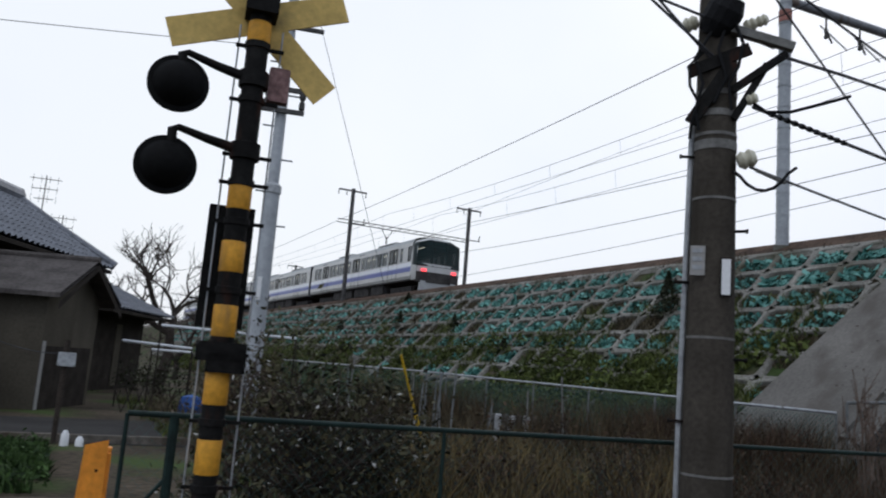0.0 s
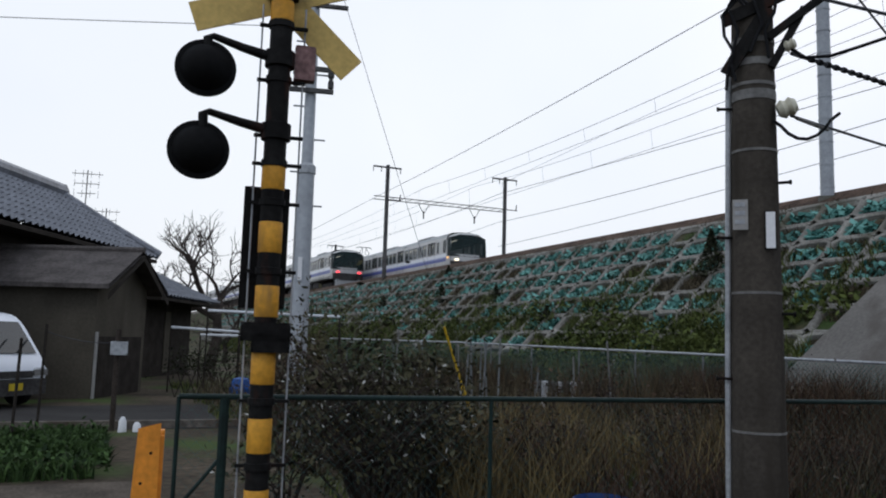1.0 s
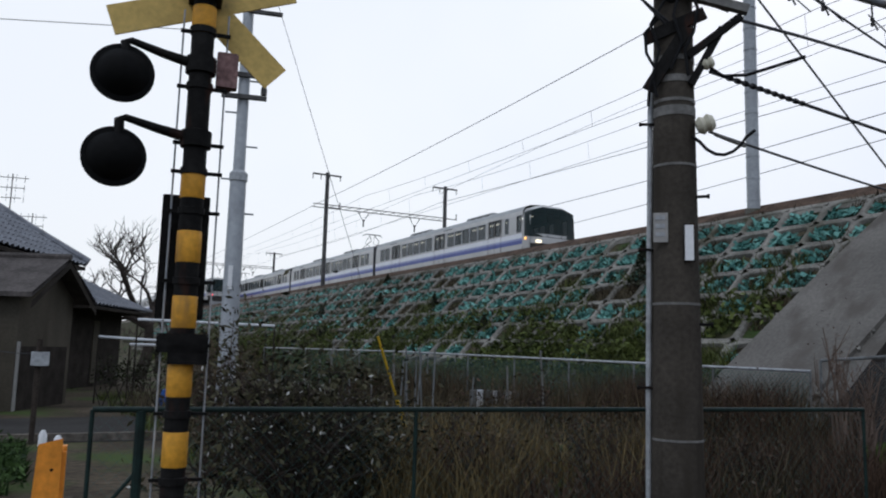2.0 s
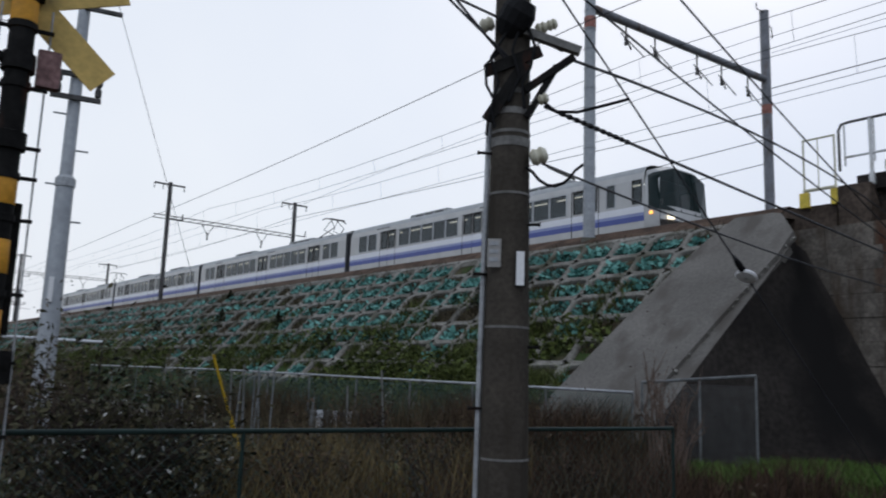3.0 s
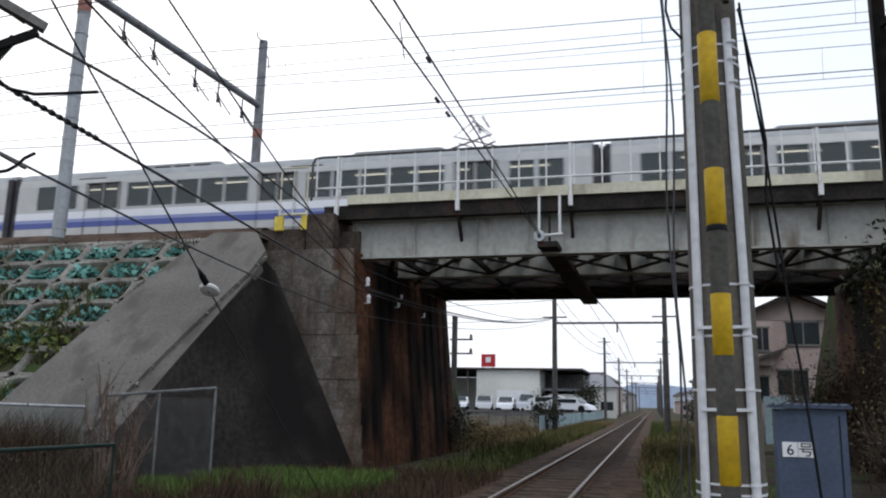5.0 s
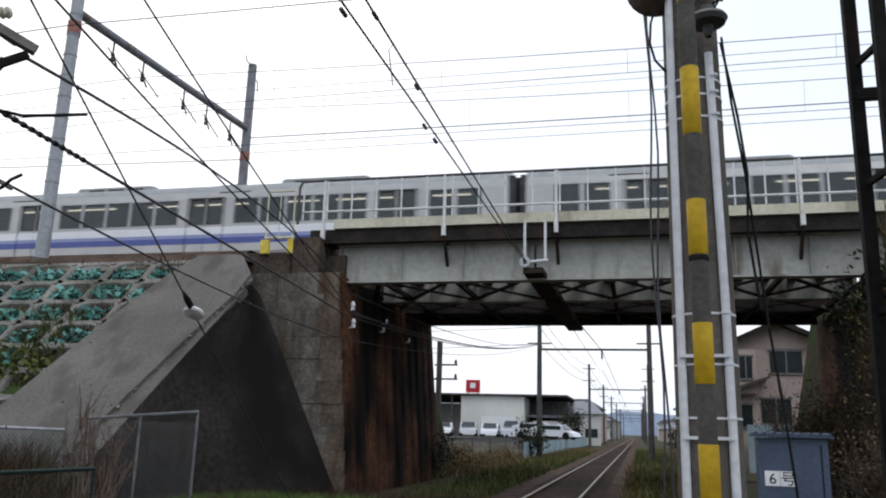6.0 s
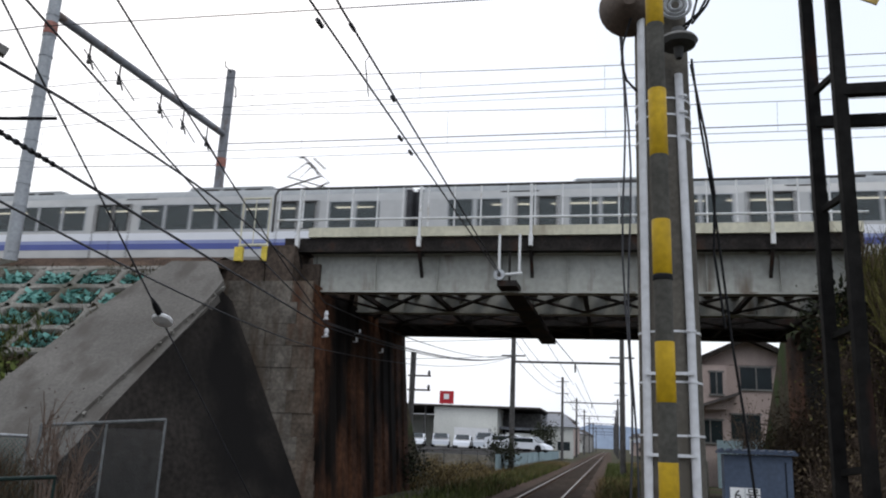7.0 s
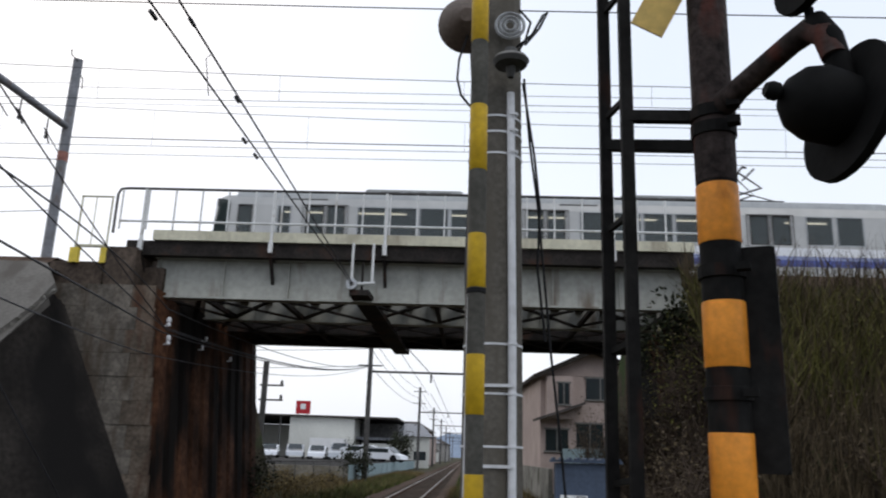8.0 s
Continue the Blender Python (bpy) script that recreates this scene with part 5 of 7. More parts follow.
for p, q, sag, r in (((4.5, 4.1, 3.98), (16.4, 6.0, 4.35), -0.3, 0.013), ((4.36, 4.25, 3.6), (16.4, 6.05, 3.85), 0.0, 0.015), ((4.35, 4.26, 3.14), (16.4, 6.1, 3.35), 0.12, 0.01), ((4.25, 4.4, 4.95), (16.4, 5.95, 3.9), 0.1, 0.012), ((4.25, 4.4, 6.1), (16.4, 6.0, 3.95), 0.1, 0.012)):
    wire("line_cable", [p, q], r, "black cable running from the pole to the bridge", sag, group=RUN, n=6)
    wire("line_cable", [q, (47, 5.45, 6.6)], r, "black cable running on beyond the bridge", 0.5, group=RUN)
IS = thing("insulator_string", "small dark insulator string on the cable", "insulator")
for k in range(11):
    u = 0.02 + 0.0085 * k
    p = Vector((4.36, 4.25, 3.6)).lerp(Vector((16.4, 6.05, 3.85)), u)
    bm = bmesh.new()
    lathe(bm, [(0, -0.02), (0.023, -0.015), (0.023, 0.015), (0, 0.02)], Matrix.Translation(p) @ pose(0, 0, 0, 0, 90, 9), 8)
    part("insulator_disc", bm, M_BLACK, IS)
bm = bmesh.new()
tube(bm, [(4.42, 4.27, 3.135), (4.6, 4.3, 3.125), (4.8, 4.33, 3.115)], 0.014, 8)
tagged(part("strain_clamp", bm, M_BANDGREY), "grey strain clamp on the cable end", "clamp")
wire("guy_wire", [(4.2, 4.4, 5.05), (7.62, 4.5, 2.66)], 0.009, "guy wire of the concrete pole", 0)
wire("guy_wire", [(7.7, 4.5, 2.6), (11.0, 4.6, 0.3)], 0.009, "guy wire below its insulator", 0)
bm = bmesh.new()
lathe(bm, [(0.02, -0.03), (0.1, -0.02), (0.115, 0.0), (0.1, 0.02), (0.02, 0.04)], pose(7.67, 4.5, 2.63, 0, 30, 0), 18)
GI = tagged(part("guy_insulator", bm, M_WHITE, None, "", True), "white disc insulator on the guy wire", "insulator")
bm = bmesh.new()
lathe(bm, [(0.012, -0.1), (0.035, -0.08), (0.035, 0.08), (0.012, 0.2)], pose(7.58, 4.5, 2.7, 0, -54, 0), 10)
part("sleeve", bm, M_BLACK, GI)
for p, q in (((4.0, 4.3, 3.92), (-1.0, 4.6, 7.0)), ((4.05, 4.3, 3.85), (0.5, 4.6, 6.9)), ((4.0, 4.3, 4.2), (-3.0, 5.6, 5.9))):
    wire("service_wire", [p, q], 0.011, "black service wire leaving the pole", 0.15)
# overhead line of the single track
wire("trolley_wire", [(-12, 2.34, 4.8), (16.6, 2.22, 5.03)], 0.011, "contact wire of the single track", 0)
wire("trolley_messenger", [(-12, 2.3, 6.2), (6.4, 2.3, 5.34), (16.6, 2.2, 5.05)], 0.012, "messenger wire of the single track")
wire("trolley_wire", [(16.7, 2.0, 4.84), (47, 2.0, 5.0)], 0.011, "contact wire beyond the bridge", 0)
bm = bmesh.new()
for x in (4.5, 7.3):
    tube(bm, [(x, 2.31, 5.42 - 0.03 * (x - 4.5)), (x - 0.15, 2.3, 5.2), (x, 2.29, 4.88)], 0.006, 4)
for x, z in ((5.0, 4.9), (5.9, 4.92), (8.6, 4.95), (9.1, 4.96), (6.7, 5.33), (8.2, 5.27)):
    tube(bm, [(x - 0.06, 2.3, z), (x + 0.06, 2.3, z)], 0.022, 6)
tagged(part("wire_clamps", bm, M_WIRE), "small clamps and droppers on the wires", "clamp", kind="stuff")

# ---- orange barrier arm weight ----
OB = thing("crossing_barrier", "orange painted crossing barrier housing with black back", "barrier", (0.12, 3.42, 0), -4)
bm = bmesh.new()
rows = [[(-0.085, 0, 0.0), (0.055, 0, 0.0), (0.055, 0.012, 0.0), (-0.085, 0.012, 0.0), (-0.085, 0, 0.0)], [(-0.035, 0, 1.11), (0.045, 0, 1.13), (0.045, 0.012, 1.13), (-0.035, 0.012, 1.11), (-0.035, 0, 1.11)]]
quads(bm, rows)
part("front_plate", bm, M_ORANGE, OB)
bm = bmesh.new()
box(bm, -0.02, 0.014, 0, 0.06, 0.1, 1.1)
bmesh.ops.bevel(bm, geom=bm.edges[:], offset=0.02, segments=2)
part("housing", bm, M_ORANGE, OB)
for k in range(6):
    bm = bmesh.new()
    lathe(bm, [(0, -0.004), (0.006, -0.003), (0.006, 0), (0, 0)], pose(0.015 - 0.03 * (k % 2), -0.001, 1.02 - 0.11 * k, 90, 0, 0), 8)
    part("rivet", bm, M_SIGBLACK, OB)


# ---- fences ----
def mesh_fence(name, a, b, z0, z1, posts, material, rail_r, label, mesh_step, wire_r, rail_mat=None, dz=0.0):
    a, b = Vector(a), Vector(b)
    t = thing(name, label, "fence")
    bm = bmesh.new()
    tube(bm, [(a.x, a.y, z1), (b.x, b.y, z1 + dz)], rail_r, 8)
    part("top_rail", bm, rail_mat or material, t)
    d = (b - a)
    for k in range(posts):
        p = a + d * k / (posts - 1)
        bm = bmesh.new()
        tube(bm, [(p.x, p.y, 0), (p.x, p.y, z1 + dz * k / (posts - 1))], rail_r * 0.8, 8)
        part("fence_post", bm, rail_mat or (M_FENCEPOST if material == M_GALV else material), t)
    vs, fs = [], []
    n = int(d.length / mesh_step)
    h = z1 - z0
    for k in range(-int(h / mesh_step), n):
        for sgn in (0, 1):
            u0, u1 = k * mesh_step, k * mesh_step + h
            za, zb = (z0, z1) if sgn else (z1, z0)
            if u0 < 0:
                za += (zb - za) * (-u0) / h
                u0 = 0
            if u1 > d.length:
                zb -= (zb - za) * (u1 - d.length) / (u1 - u0)
                u1 = d.length
            p, q = a + d.normalized() * u0, a + d.normalized() * u1
            i = len(vs)
            vs += [(p.x, p.y, za - wire_r), (p.x, p.y, za + wire_r), (q.x, q.y, zb + wire_r), (q.x, q.y, zb - wire_r)]
            fs.append((i, i + 1, i + 2, i + 3))
    cloud("wire_mesh", vs, fs, M_MESH if rail_mat is None else rail_mat, "", "", t)
    return t


mesh_fence("green_fence", (0.4, 5.17), (6.22, 4.41), 0.05, 1.1, 4, M_FENCEGREEN, 0.017, "dark green steel frame fence with wire mesh", 0.075, 0.0008)
bm = bmesh.new()
tube(bm, [(0.66, 5.14, 0), (0.66, 5.14, 1.09)], 0.03, 8)
tagged(part("fence_end_post", bm, M_FENCEGREEN), "thick dark green fence end post", "fence post")
bm = bmesh.new()
tube(bm, [(0.42, 5.17, 0.45), (0.66, 5.14, 0.75)], 0.012, 8)
tagged(part("fence_brace", bm, M_FENCEGREEN), "slanting green fence brace", "fence post")
mesh_fence("mesh_fence", (10.95, 8.5), (9.5, 21.0), 0.1, 1.33, 8, M_GALV, 0.024, "grey wire mesh fence at the foot of the slope", 0.075, 0.0055, dz=0.12)
mesh_fence("mesh_fence", (9.5, 21.0), (8.8, 32.0), 0.1, 1.45, 6, M_GALV, 0.024, "grey wire mesh fence at the foot of the slope", 0.12, 0.008)
mesh_fence("mesh_fence", (11.2, 8.5), (12.94, 7.43), 0.05, 1.5, 3, M_GALV, 0.028, "grey wire mesh panel beside the wing wall", 0.05, 0.0024, M_FENCEPOST, dz=0.18)

# ---- plants of the plot between the fences ----
shrub("dark_bush", (1.95, 6.0, 0), 0.9, 0.6, 1.62, 3400, 0.03, M_BUSH, "tangled dark bush with pale seed heads behind the fence", 21, 64, flowers=230)
shrub("dark_bush", (2.6, 6.5, 0), 0.65, 0.5, 1.25, 2000, 0.03, M_BUSH, "low tangled dark bush behind the fence", 22, 30, flowers=70)
shrub("dark_bush", (1.3, 6.2, 0), 0.45, 0.4, 1.0, 420, 0.028, M_BUSH, "thin dark bush beside the signal", 23, 16, flowers=10)


def scatter(n, x0, x1, y0, y1, seed):
    g = np.random.default_rng(seed)
    return np.stack([x0 + (x1 - x0) * g.random(n), y0 + (y1 - y0) * g.random(n), np.zeros(n)], 1)


v1, f1 = blades(patchy(scatter(22000, 2.2, 9.4, 5.4, 19, 31), 0.8, 0.02), 0.6, 0.008, 0.5, 41)
cloud("dry_weeds", v1, f1, M_STRAW, "tall dry weeds in the fenced plot", "weeds")
v1, f1 = blades(patchy(scatter(12000, 3.4, 10.6, 4.7, 8.4, 32), 0.7, -0.05), 0.6, 0.007, 0.5, 42)
cloud("red_weeds", v1, f1, M_REDDRY, "reddish brown dead weeds near the pole", "weeds")
v1, f1 = blades(patchy(scatter(9000, 2.6, 6.5, 5.6, 10, 131), 0.9, 0.05), 0.75, 0.007, 0.45, 142)
cloud("golden_reeds", v1, f1, M_GOLD, "golden dry reeds in the plot", "weeds")
v1, f1 = blades(patchy(scatter(26000, 2.0, 11.0, 5.0, 24, 33), 0.5, 0.0), 0.25, 0.01, 0.8, 43)
cloud("ground_grass", v1, f1, M_GRASS, "patches of short grass on the plot", "grass")
v1, f1 = blades(patchy(scatter(26000, 10.2, 14.8, 4.6, 8.0, 34), 0.5, -0.1), 0.26, 0.009, 0.8, 44)
cloud("fresh_grass", v1, f1, M_FRESH, "bright green grass beside the track", "grass")
v1, f1 = blades(scatter(12000, 6.0, 17.0, 3.0, 7.5, 35), 0.3, 0.007, 0.6, 45)
cloud("track_weeds", v1, f1, M_REDDRY, "brown dead grass beside the track", "weeds")
v1, f1 = blades(np.concatenate([scatter(5000, 16, 60, 3.3, 5.0, 36), scatter(9000, 9, 80, -1.9, 0.2, 37)]), 0.3, 0.014, 0.8, 46)
cloud("verge_grass", v1, f1, M_GRASS, "green verge grass along the track", "grass")
v1, f1 = blades(np.concatenate([scatter(5000, 26, 90, -3.2, -0.9, 38), scatter(14000, 25, 75, 3.4, 9.5, 39), scatter(3000, 18, 40, -1.6, 0.4, 139)]), 0.3, 0.012, 0.8, 47)
cloud("verge_straw", v1, f1, M_GOLD, "dry straw grass along the track", "weeds")
c1 = scatter(15000, 2.2, 9.8, 5.2, 20, 231)
c1[:, 2] = np.abs(np.random.default_rng(232).normal(size=len(c1))) * 0.14 + 0.01
v1, f1 = leaves(c1, 0.045, 233)
cloud("leaf_litter", v1, f1, M_LITTER, "dead leaves and broken stalks on the plot", "litter")
v1, f1 = blades(patchy(scatter(13000, 8.6, 11.2, 7.6, 24, 234), 0.7, -0.08), 1.05, 0.009, 0.4, 235)
cloud("fence_reeds", v1, f1, M_VINE, "tall brown reeds at the foot of the slope", "weeds")
v1, f1 = blades(patchy(scatter(9000, 9.2, 11.6, 8.0, 12.5, 236), 0.9, -0.1), 1.1, 0.008, 0.6, 237)
cloud("slope_foot_weeds", v1, f1, M_REDDRY, "dead brown weeds at the foot of the concrete slope", "weeds")
for k, (x, y, h) in enumerate(((3.6, 6.4, 1.0), (4.4, 7.3, 0.8), (5.4, 6.8, 1.0), (6.3, 7.6, 0.9), (7.0, 6.4, 0.8), (5.0, 9.0, 1.1), (6.6, 9.6, 1.2), (8.0, 8.4, 1.3), (4.0, 10.5, 1.0), (7.4, 12.0, 1.3))):
    shrub("dead_shrub", (x, y, 0), 0.5, 0.45, h, 330, 0.026, M_VINE if k % 2 else M_REDDRY, "low bare brown shrub in the fenced plot", 400 + k, 14)
for k, (x, y, h) in enumerate(((9.3, 9.2, 2.1), (9.9, 9.9, 1.9), (8.7, 8.5, 1.8), (10.1, 8.9, 1.7), (9.2, 10.6, 1.9), (10.3, 10.7, 1.8), (9.6, 8.1, 1.6))):
    shrub("bramble_thicket", (x, y, 0), 0.6, 0.5, h * 0.62, 200, 0.024, M_VINE, "bare brown bramble before the concrete slope", 420 + k, 9, M_TWIG)
rs2 = random.Random(12)
for k in range(16):
    x, y, h = rs2.uniform(5.6, 8.6), rs2.uniform(11.5, 17.5), rs2.uniform(0.9, 1.7)
    bm = bmesh.new()
    tube(bm, [(x, y, 0), (x + rs2.uniform(-0.12, 0.12), y + rs2.uniform(-0.1, 0.1), h)], 0.016, 6)
    tagged(part("garden_stake", bm, M_FENCEPOST if k % 3 else M_BANDGREY), "thin pale stake standing in the plot" if k % 3 == 0 else "thin grey stake standing in the plot", "stake", "stakes of the plot")
# bare saplings by the wing wall
for k, (x, y, h) in enumerate(((9.0, 6.6, 2.5), (9.7, 6.9, 2.1), (8.6, 6.0, 1.6), (10.4, 7.2, 1.7))):
    shrub("bare_sapling", (x, y, 0), 0.45, 0.45, h, 30, 0.02, M_REDDRY, "thin bare red-brown sapling by the wing wall", 60 + k, 7, mat("sapling_bark", (0.13, 0.095, 0.075), 0.9) if k == 0 else bpy.data.materials["sapling_bark"])
WB = thing("corrugated_sheet", "leaning sheet of pale corrugated roofing in the weeds", "scrap sheet", (9.0, 14.7, -0.1), -28)
for k in range(7):
    bm = bmesh.new()
    beam(bm, (-0.45 + 0.15 * k, 0.1, 0.2), (-0.45 + 0.15 * k, -0.1, 0.8), 0.13, 0.02, up=(0, 1, 0.3))
    part("sheet_strip", bm, M_PVC if k % 2 else M_BANDGREY, WB)
BT = thing("blue_tub", "blue plastic tub among the weeds", "tub", (3.35, 5.1, 0))
bm = bmesh.new()
lathe(bm, [(0, 0.02), (0.16, 0.02), (0.2, 0.36), (0.215, 0.37), (0.2, 0.38), (0.15, 0.06), (0, 0.06)], None, 18)
part("tub_body", bm, mat("blue_plastic", (0.02, 0.05, 0.17), 0.5, var=0.1, bump=0), BT, smooth=True)

# ---- right side: banded guard, concrete pole, ladder and signal ----
RP = thing("concrete_pole", "grey concrete pole with white conduits, bands and a lamp", "utility pole", (5.6, -0.485, 0), -90)
RP.matrix_basis = pose(5.6, -0.485, 0, -0.3, 0, 0) @ pose(0, 0, 0, 0, 0, -90)
bm = bmesh.new()
tube(bm, [(0, 0, 0), (0, 0, 2.3), (0, 0, 7.0)], [0.21, 0.197, 0.165], 28)
part("pole", bm, M_CONPOLE2, RP, smooth=True)
for z in (1.0, 1.06, 1.62, 1.95, 2.27, 3.6, 3.76, 3.88):
    bm = bmesh.new()
    r = 0.21 - 0.0062 * z + 0.002
    lathe(bm, [(r - 0.004, -0.007), (r + 0.003, -0.007), (r + 0.003, 0.007), (r - 0.004, 0.007)], Matrix.Translation((0, 0, z)), 28)
    part("strap_band", bm, M_PVC, RP)
    for x, y in ((0.12, -0.19),):
        bm = bmesh.new()
        lathe(bm, [(0.029, -0.008), (0.034, -0.007), (0.034, 0.007), (0.029, 0.008)], Matrix.Translation((x, y, z)), 12)
        part("conduit_clip", bm, M_PVC, RP)
for pts, r in (([(0.125, -0.195, 0), (0.12, -0.19, 2.3), (0.1, -0.18, 4.05)], 0.027), ([(-0.165, -0.16, 0), (-0.155, -0.155, 2.3), (-0.14, -0.145, 4.9)], 0.027)):
    bm = bmesh.new()
    tube(bm, pts, r, 12)
    part("white_conduit", bm, M_PVC, RP, "white plastic conduit", True)
bm = bmesh.new()
lathe(bm, [(0, -0.03), (0.02, -0.12), (0.03, -0.1), (0.035, -0.04), (0.11, -0.03), (0.125, 0.0), (0.11, 0.02), (0.05, 0.05), (0.04, 0.1), (0, 0.11)], Matrix.Translation((0.09, -0.36, 4.2)), 26)
part("disc_lamp", bm, mat("dark_lamp_shade", (0.05, 0.05, 0.048), 0.6, var=0.2), RP, "dark disc lamp shade", True)
bm = bmesh.new()
lathe(bm, [(0.11, 0.021), (0.124, 0.001), (0.128, 0.004), (0.112, 0.028)], Matrix.Translation((0.09, -0.36, 4.2)), 26)
part("lamp_rim", bm, M_BANDGREY, RP, smooth=True)
for k in range(3):
    bm = bmesh.new()
    lathe(bm, [(0.1 - 0.03 * k, -0.012), (0.112 - 0.03 * k, 0), (0.1 - 0.03 * k, 0.012), (0.088 - 0.03 * k, 0), (0.1 - 0.03 * k, -0.012)], pose(0.09, -0.24, 4.55, 90, 0, 0), 24)
    part("cable_coil", bm, M_GALV, RP)
bm = bmesh.new()
lathe(bm, [(0.0, -0.02), (0.1, -0.03), (0.19, -0.1), (0.215, -0.12), (0.2, -0.1), (0.12, 0.04), (0.05, 0.1), (0, 0.1)], pose(-0.22, -0.2, 4.62, 100, 0, 0), 26)
part("horn", bm, mat("brown_horn", (0.10, 0.075, 0.06), 0.6, var=0.2), RP, "brown round loudspeaker horn", True)
for pts in ([(-0.21, -0.2, 4.5), (-0.27, -0.2, 4.3), (-0.28, -0.2, 4.15), (-0.25, -0.2, 4.02), (-0.18, -0.16, 3.95)], [(0.16, -0.2, 4.7), (0.24, -0.2, 4.6), (0.2, -0.2, 4.45), (0.14, -0.2, 4.35)], [(0.2, -0.1, 4.2), (0.24, -0.1, 3.7), (0.3, -0.1, 3.2), (0.34, -0.1, 2.7), (0.38, -0.1, 2.2), (0.43, -0.12, 1.7), (0.48, -0.12, 1.1), (0.53, -0.1, 0.4)],
            [(0.19, -0.12, 4.15), (0.27, -0.13, 3.6), (0.31, -0.12, 3.2), (0.29, -0.12, 2.8), (0.34, -0.12, 2.3)], [(0.14, -0.2, 4.4), (0.25, -0.2, 4.5), (0.33, -0.2, 4.66), (0.36, -0.2, 4.68), (0.3, -0.2, 4.55), (0.2, -0.2, 4.42)]):
    bm = bmesh.new()
    tube(bm, pts, 0.009, 6)
    part("hanging_cable", bm, M_BLACK, RP, smooth=True)
for z in (2.0, 1.5):
    bm = bmesh.new()
    beam(bm, (-0.17, -0.19, z), (0.13, -0.222, z), 0.012, 0.02)
    part("conduit_strap", bm, M_PVC, RP)
for dy, ph in ((0.0, 0.0), (0.05, 1.3)):
    wire("hanging_cable", [(9.6, -0.37 + dy + 0.035 * math.sin(1.9 * k * 0.5 + ph) + 0.006 * (14 - k), 7.6 - 0.55 * k) for k in range(14)] + [(9.6, -0.3 + dy, 0.0)], 0.013, "black cable hanging down beside the track", group="hanging cables")
GD = thing("banded_guard", "yellow and grey banded pole guard", "pole guard", (4.1, -0.36, 0), -90)
GD.matrix_basis = pose(4.1, -0.36, 0, -0.42, 0, 0) @ pose(0, 0, 0, 0, 0, -90)
bm = bmesh.new()
tube(bm, [(0, 0, 0), (0, 0, 4.9)], 0.0435, 20)
part("guard_tube", bm, M_GUARDGREY, GD, smooth=True)
for z0, z1 in ((0.527, 0.825), (1.17, 1.474), (1.745, 2.031), (2.359, 2.635), (2.973, 3.334), (3.705, 4.04)):
    bm = bmesh.new()
    lathe(bm, [(0.0435, z0), (0.046, z0 + 0.003), (0.046, z1 - 0.003), (0.0435, z1)], None, 20)
    part("yellow_band", bm, M_GUARDYEL, GD, smooth=True)
bm = bmesh.new()
lathe(bm, [(0.0435, 2.33), (0.048, 2.332), (0.048, 2.354), (0.0435, 2.356)], None, 20)
part("tie_band", bm, M_BLACK, GD)
LD = thing("signal_ladder", "dark steel ladder frame beside the crossing signal", "ladder", (0, 0, 0))
for x, y in ((2.98, -0.795), (2.84, -0.845)):
    bm = bmesh.new()
    box(bm, x - 0.02, y - 0.02, 0, x + 0.02, y + 0.02, 5.5)
    part("ladder_rail", bm, M_SIGBLACK, LD)
for k in range(10):
    z = 1.05 + 0.43 * k
    bm = bmesh.new()
    beam(bm, (2.98, -0.795, z), (2.84, -0.845, z + 0.02), 0.016, 0.02)
    part("ladder_rung", bm, M_SIGBLACK, LD)
for z, x, y, ze in ((2.665, 2.98, -0.795, 2.565), (2.717, 2.84, -0.845, 2.67), (1.36, 2.9, -0.82, 1.36)):
    bm = bmesh.new()
    beam(bm, (x, y, z), (2.73, -1.15, ze), 0.035, 0.038)
    part("stay_bar", bm, M_SIGBLACK, LD)
RS = thing("crossing_signal", "orange and black banded level crossing signal seen from behind", "railway signal", (2.74, -1.11, 0), -112)
crossing_post(RS, 0.064, [(0.62, 0.83), (1.03, 1.24), (1.44, 1.645), (1.84, 2.045), (2.235, 2.43)], 4.4, M_ORANGE)
bm = bmesh.new()
lathe(bm, [(0.066, 2.44), (0.0665, 2.6), (0.066, 2.9), (0.0665, 4.4)], None, 20)
part("rusted_sleeve", bm, M_SIGRUST, RS, "rusted upper post")
for z in (1.36, 1.76, 2.14, 2.62, 2.68):
    bm = bmesh.new()
    lathe(bm, [(0.064, -0.022), (0.074, -0.02), (0.074, 0.02), (0.064, 0.022)], Matrix.Translation((0, 0, z)), 18)
    box(bm, 0.05, -0.1, z - 0.012, 0.09, -0.06, z + 0.012)
    part("clamp", bm, M_SIGBLACK, RS)
inv = RS.matrix_basis.inverted()


def loc(x, y, z):
    return tuple(inv @ Vector((x, y, z)))


bm = bmesh.new()
tube(bm, [loc(2.74, -1.11, 2.68), loc(2.62, -1.16, 2.72), loc(2.42, -1.25, 2.77), loc(2.36, -1.28, 2.78), loc(2.31, -1.3, 2.74), loc(2.29, -1.31, 2.66)], [0.05, 0.036, 0.034, 0.038, 0.036, 0.034], 12)
part("lamp_arm", bm, M_SIGRUST, RS, "rusty tubular lamp arm", True)
bm = bmesh.new()
tube(bm, [loc(2.34, -1.29, 2.8), loc(2.3, -1.31, 2.72), loc(2.3, -1.33, 2.62), loc(2.31, -1.35, 2.5)], [0.034, 0.036, 0.036, 0.045], 14)
tube(bm, [loc(2.35, -1.28, 2.8), loc(2.35, -1.28, 2.845)], 0.014, 8)
part("lamp_joint", bm, M_LAMPBLACK, RS, "cast lamp joint", True)
signal_lamp(RS, inv @ pose(2.31, -1.35, 2.5, 12, 0, 8), 0.2, True)
signal_lamp(RS, inv @ pose(2.31, -1.3, 3.02, 12, 0, 8), 0.2, True)
bm = bmesh.new()
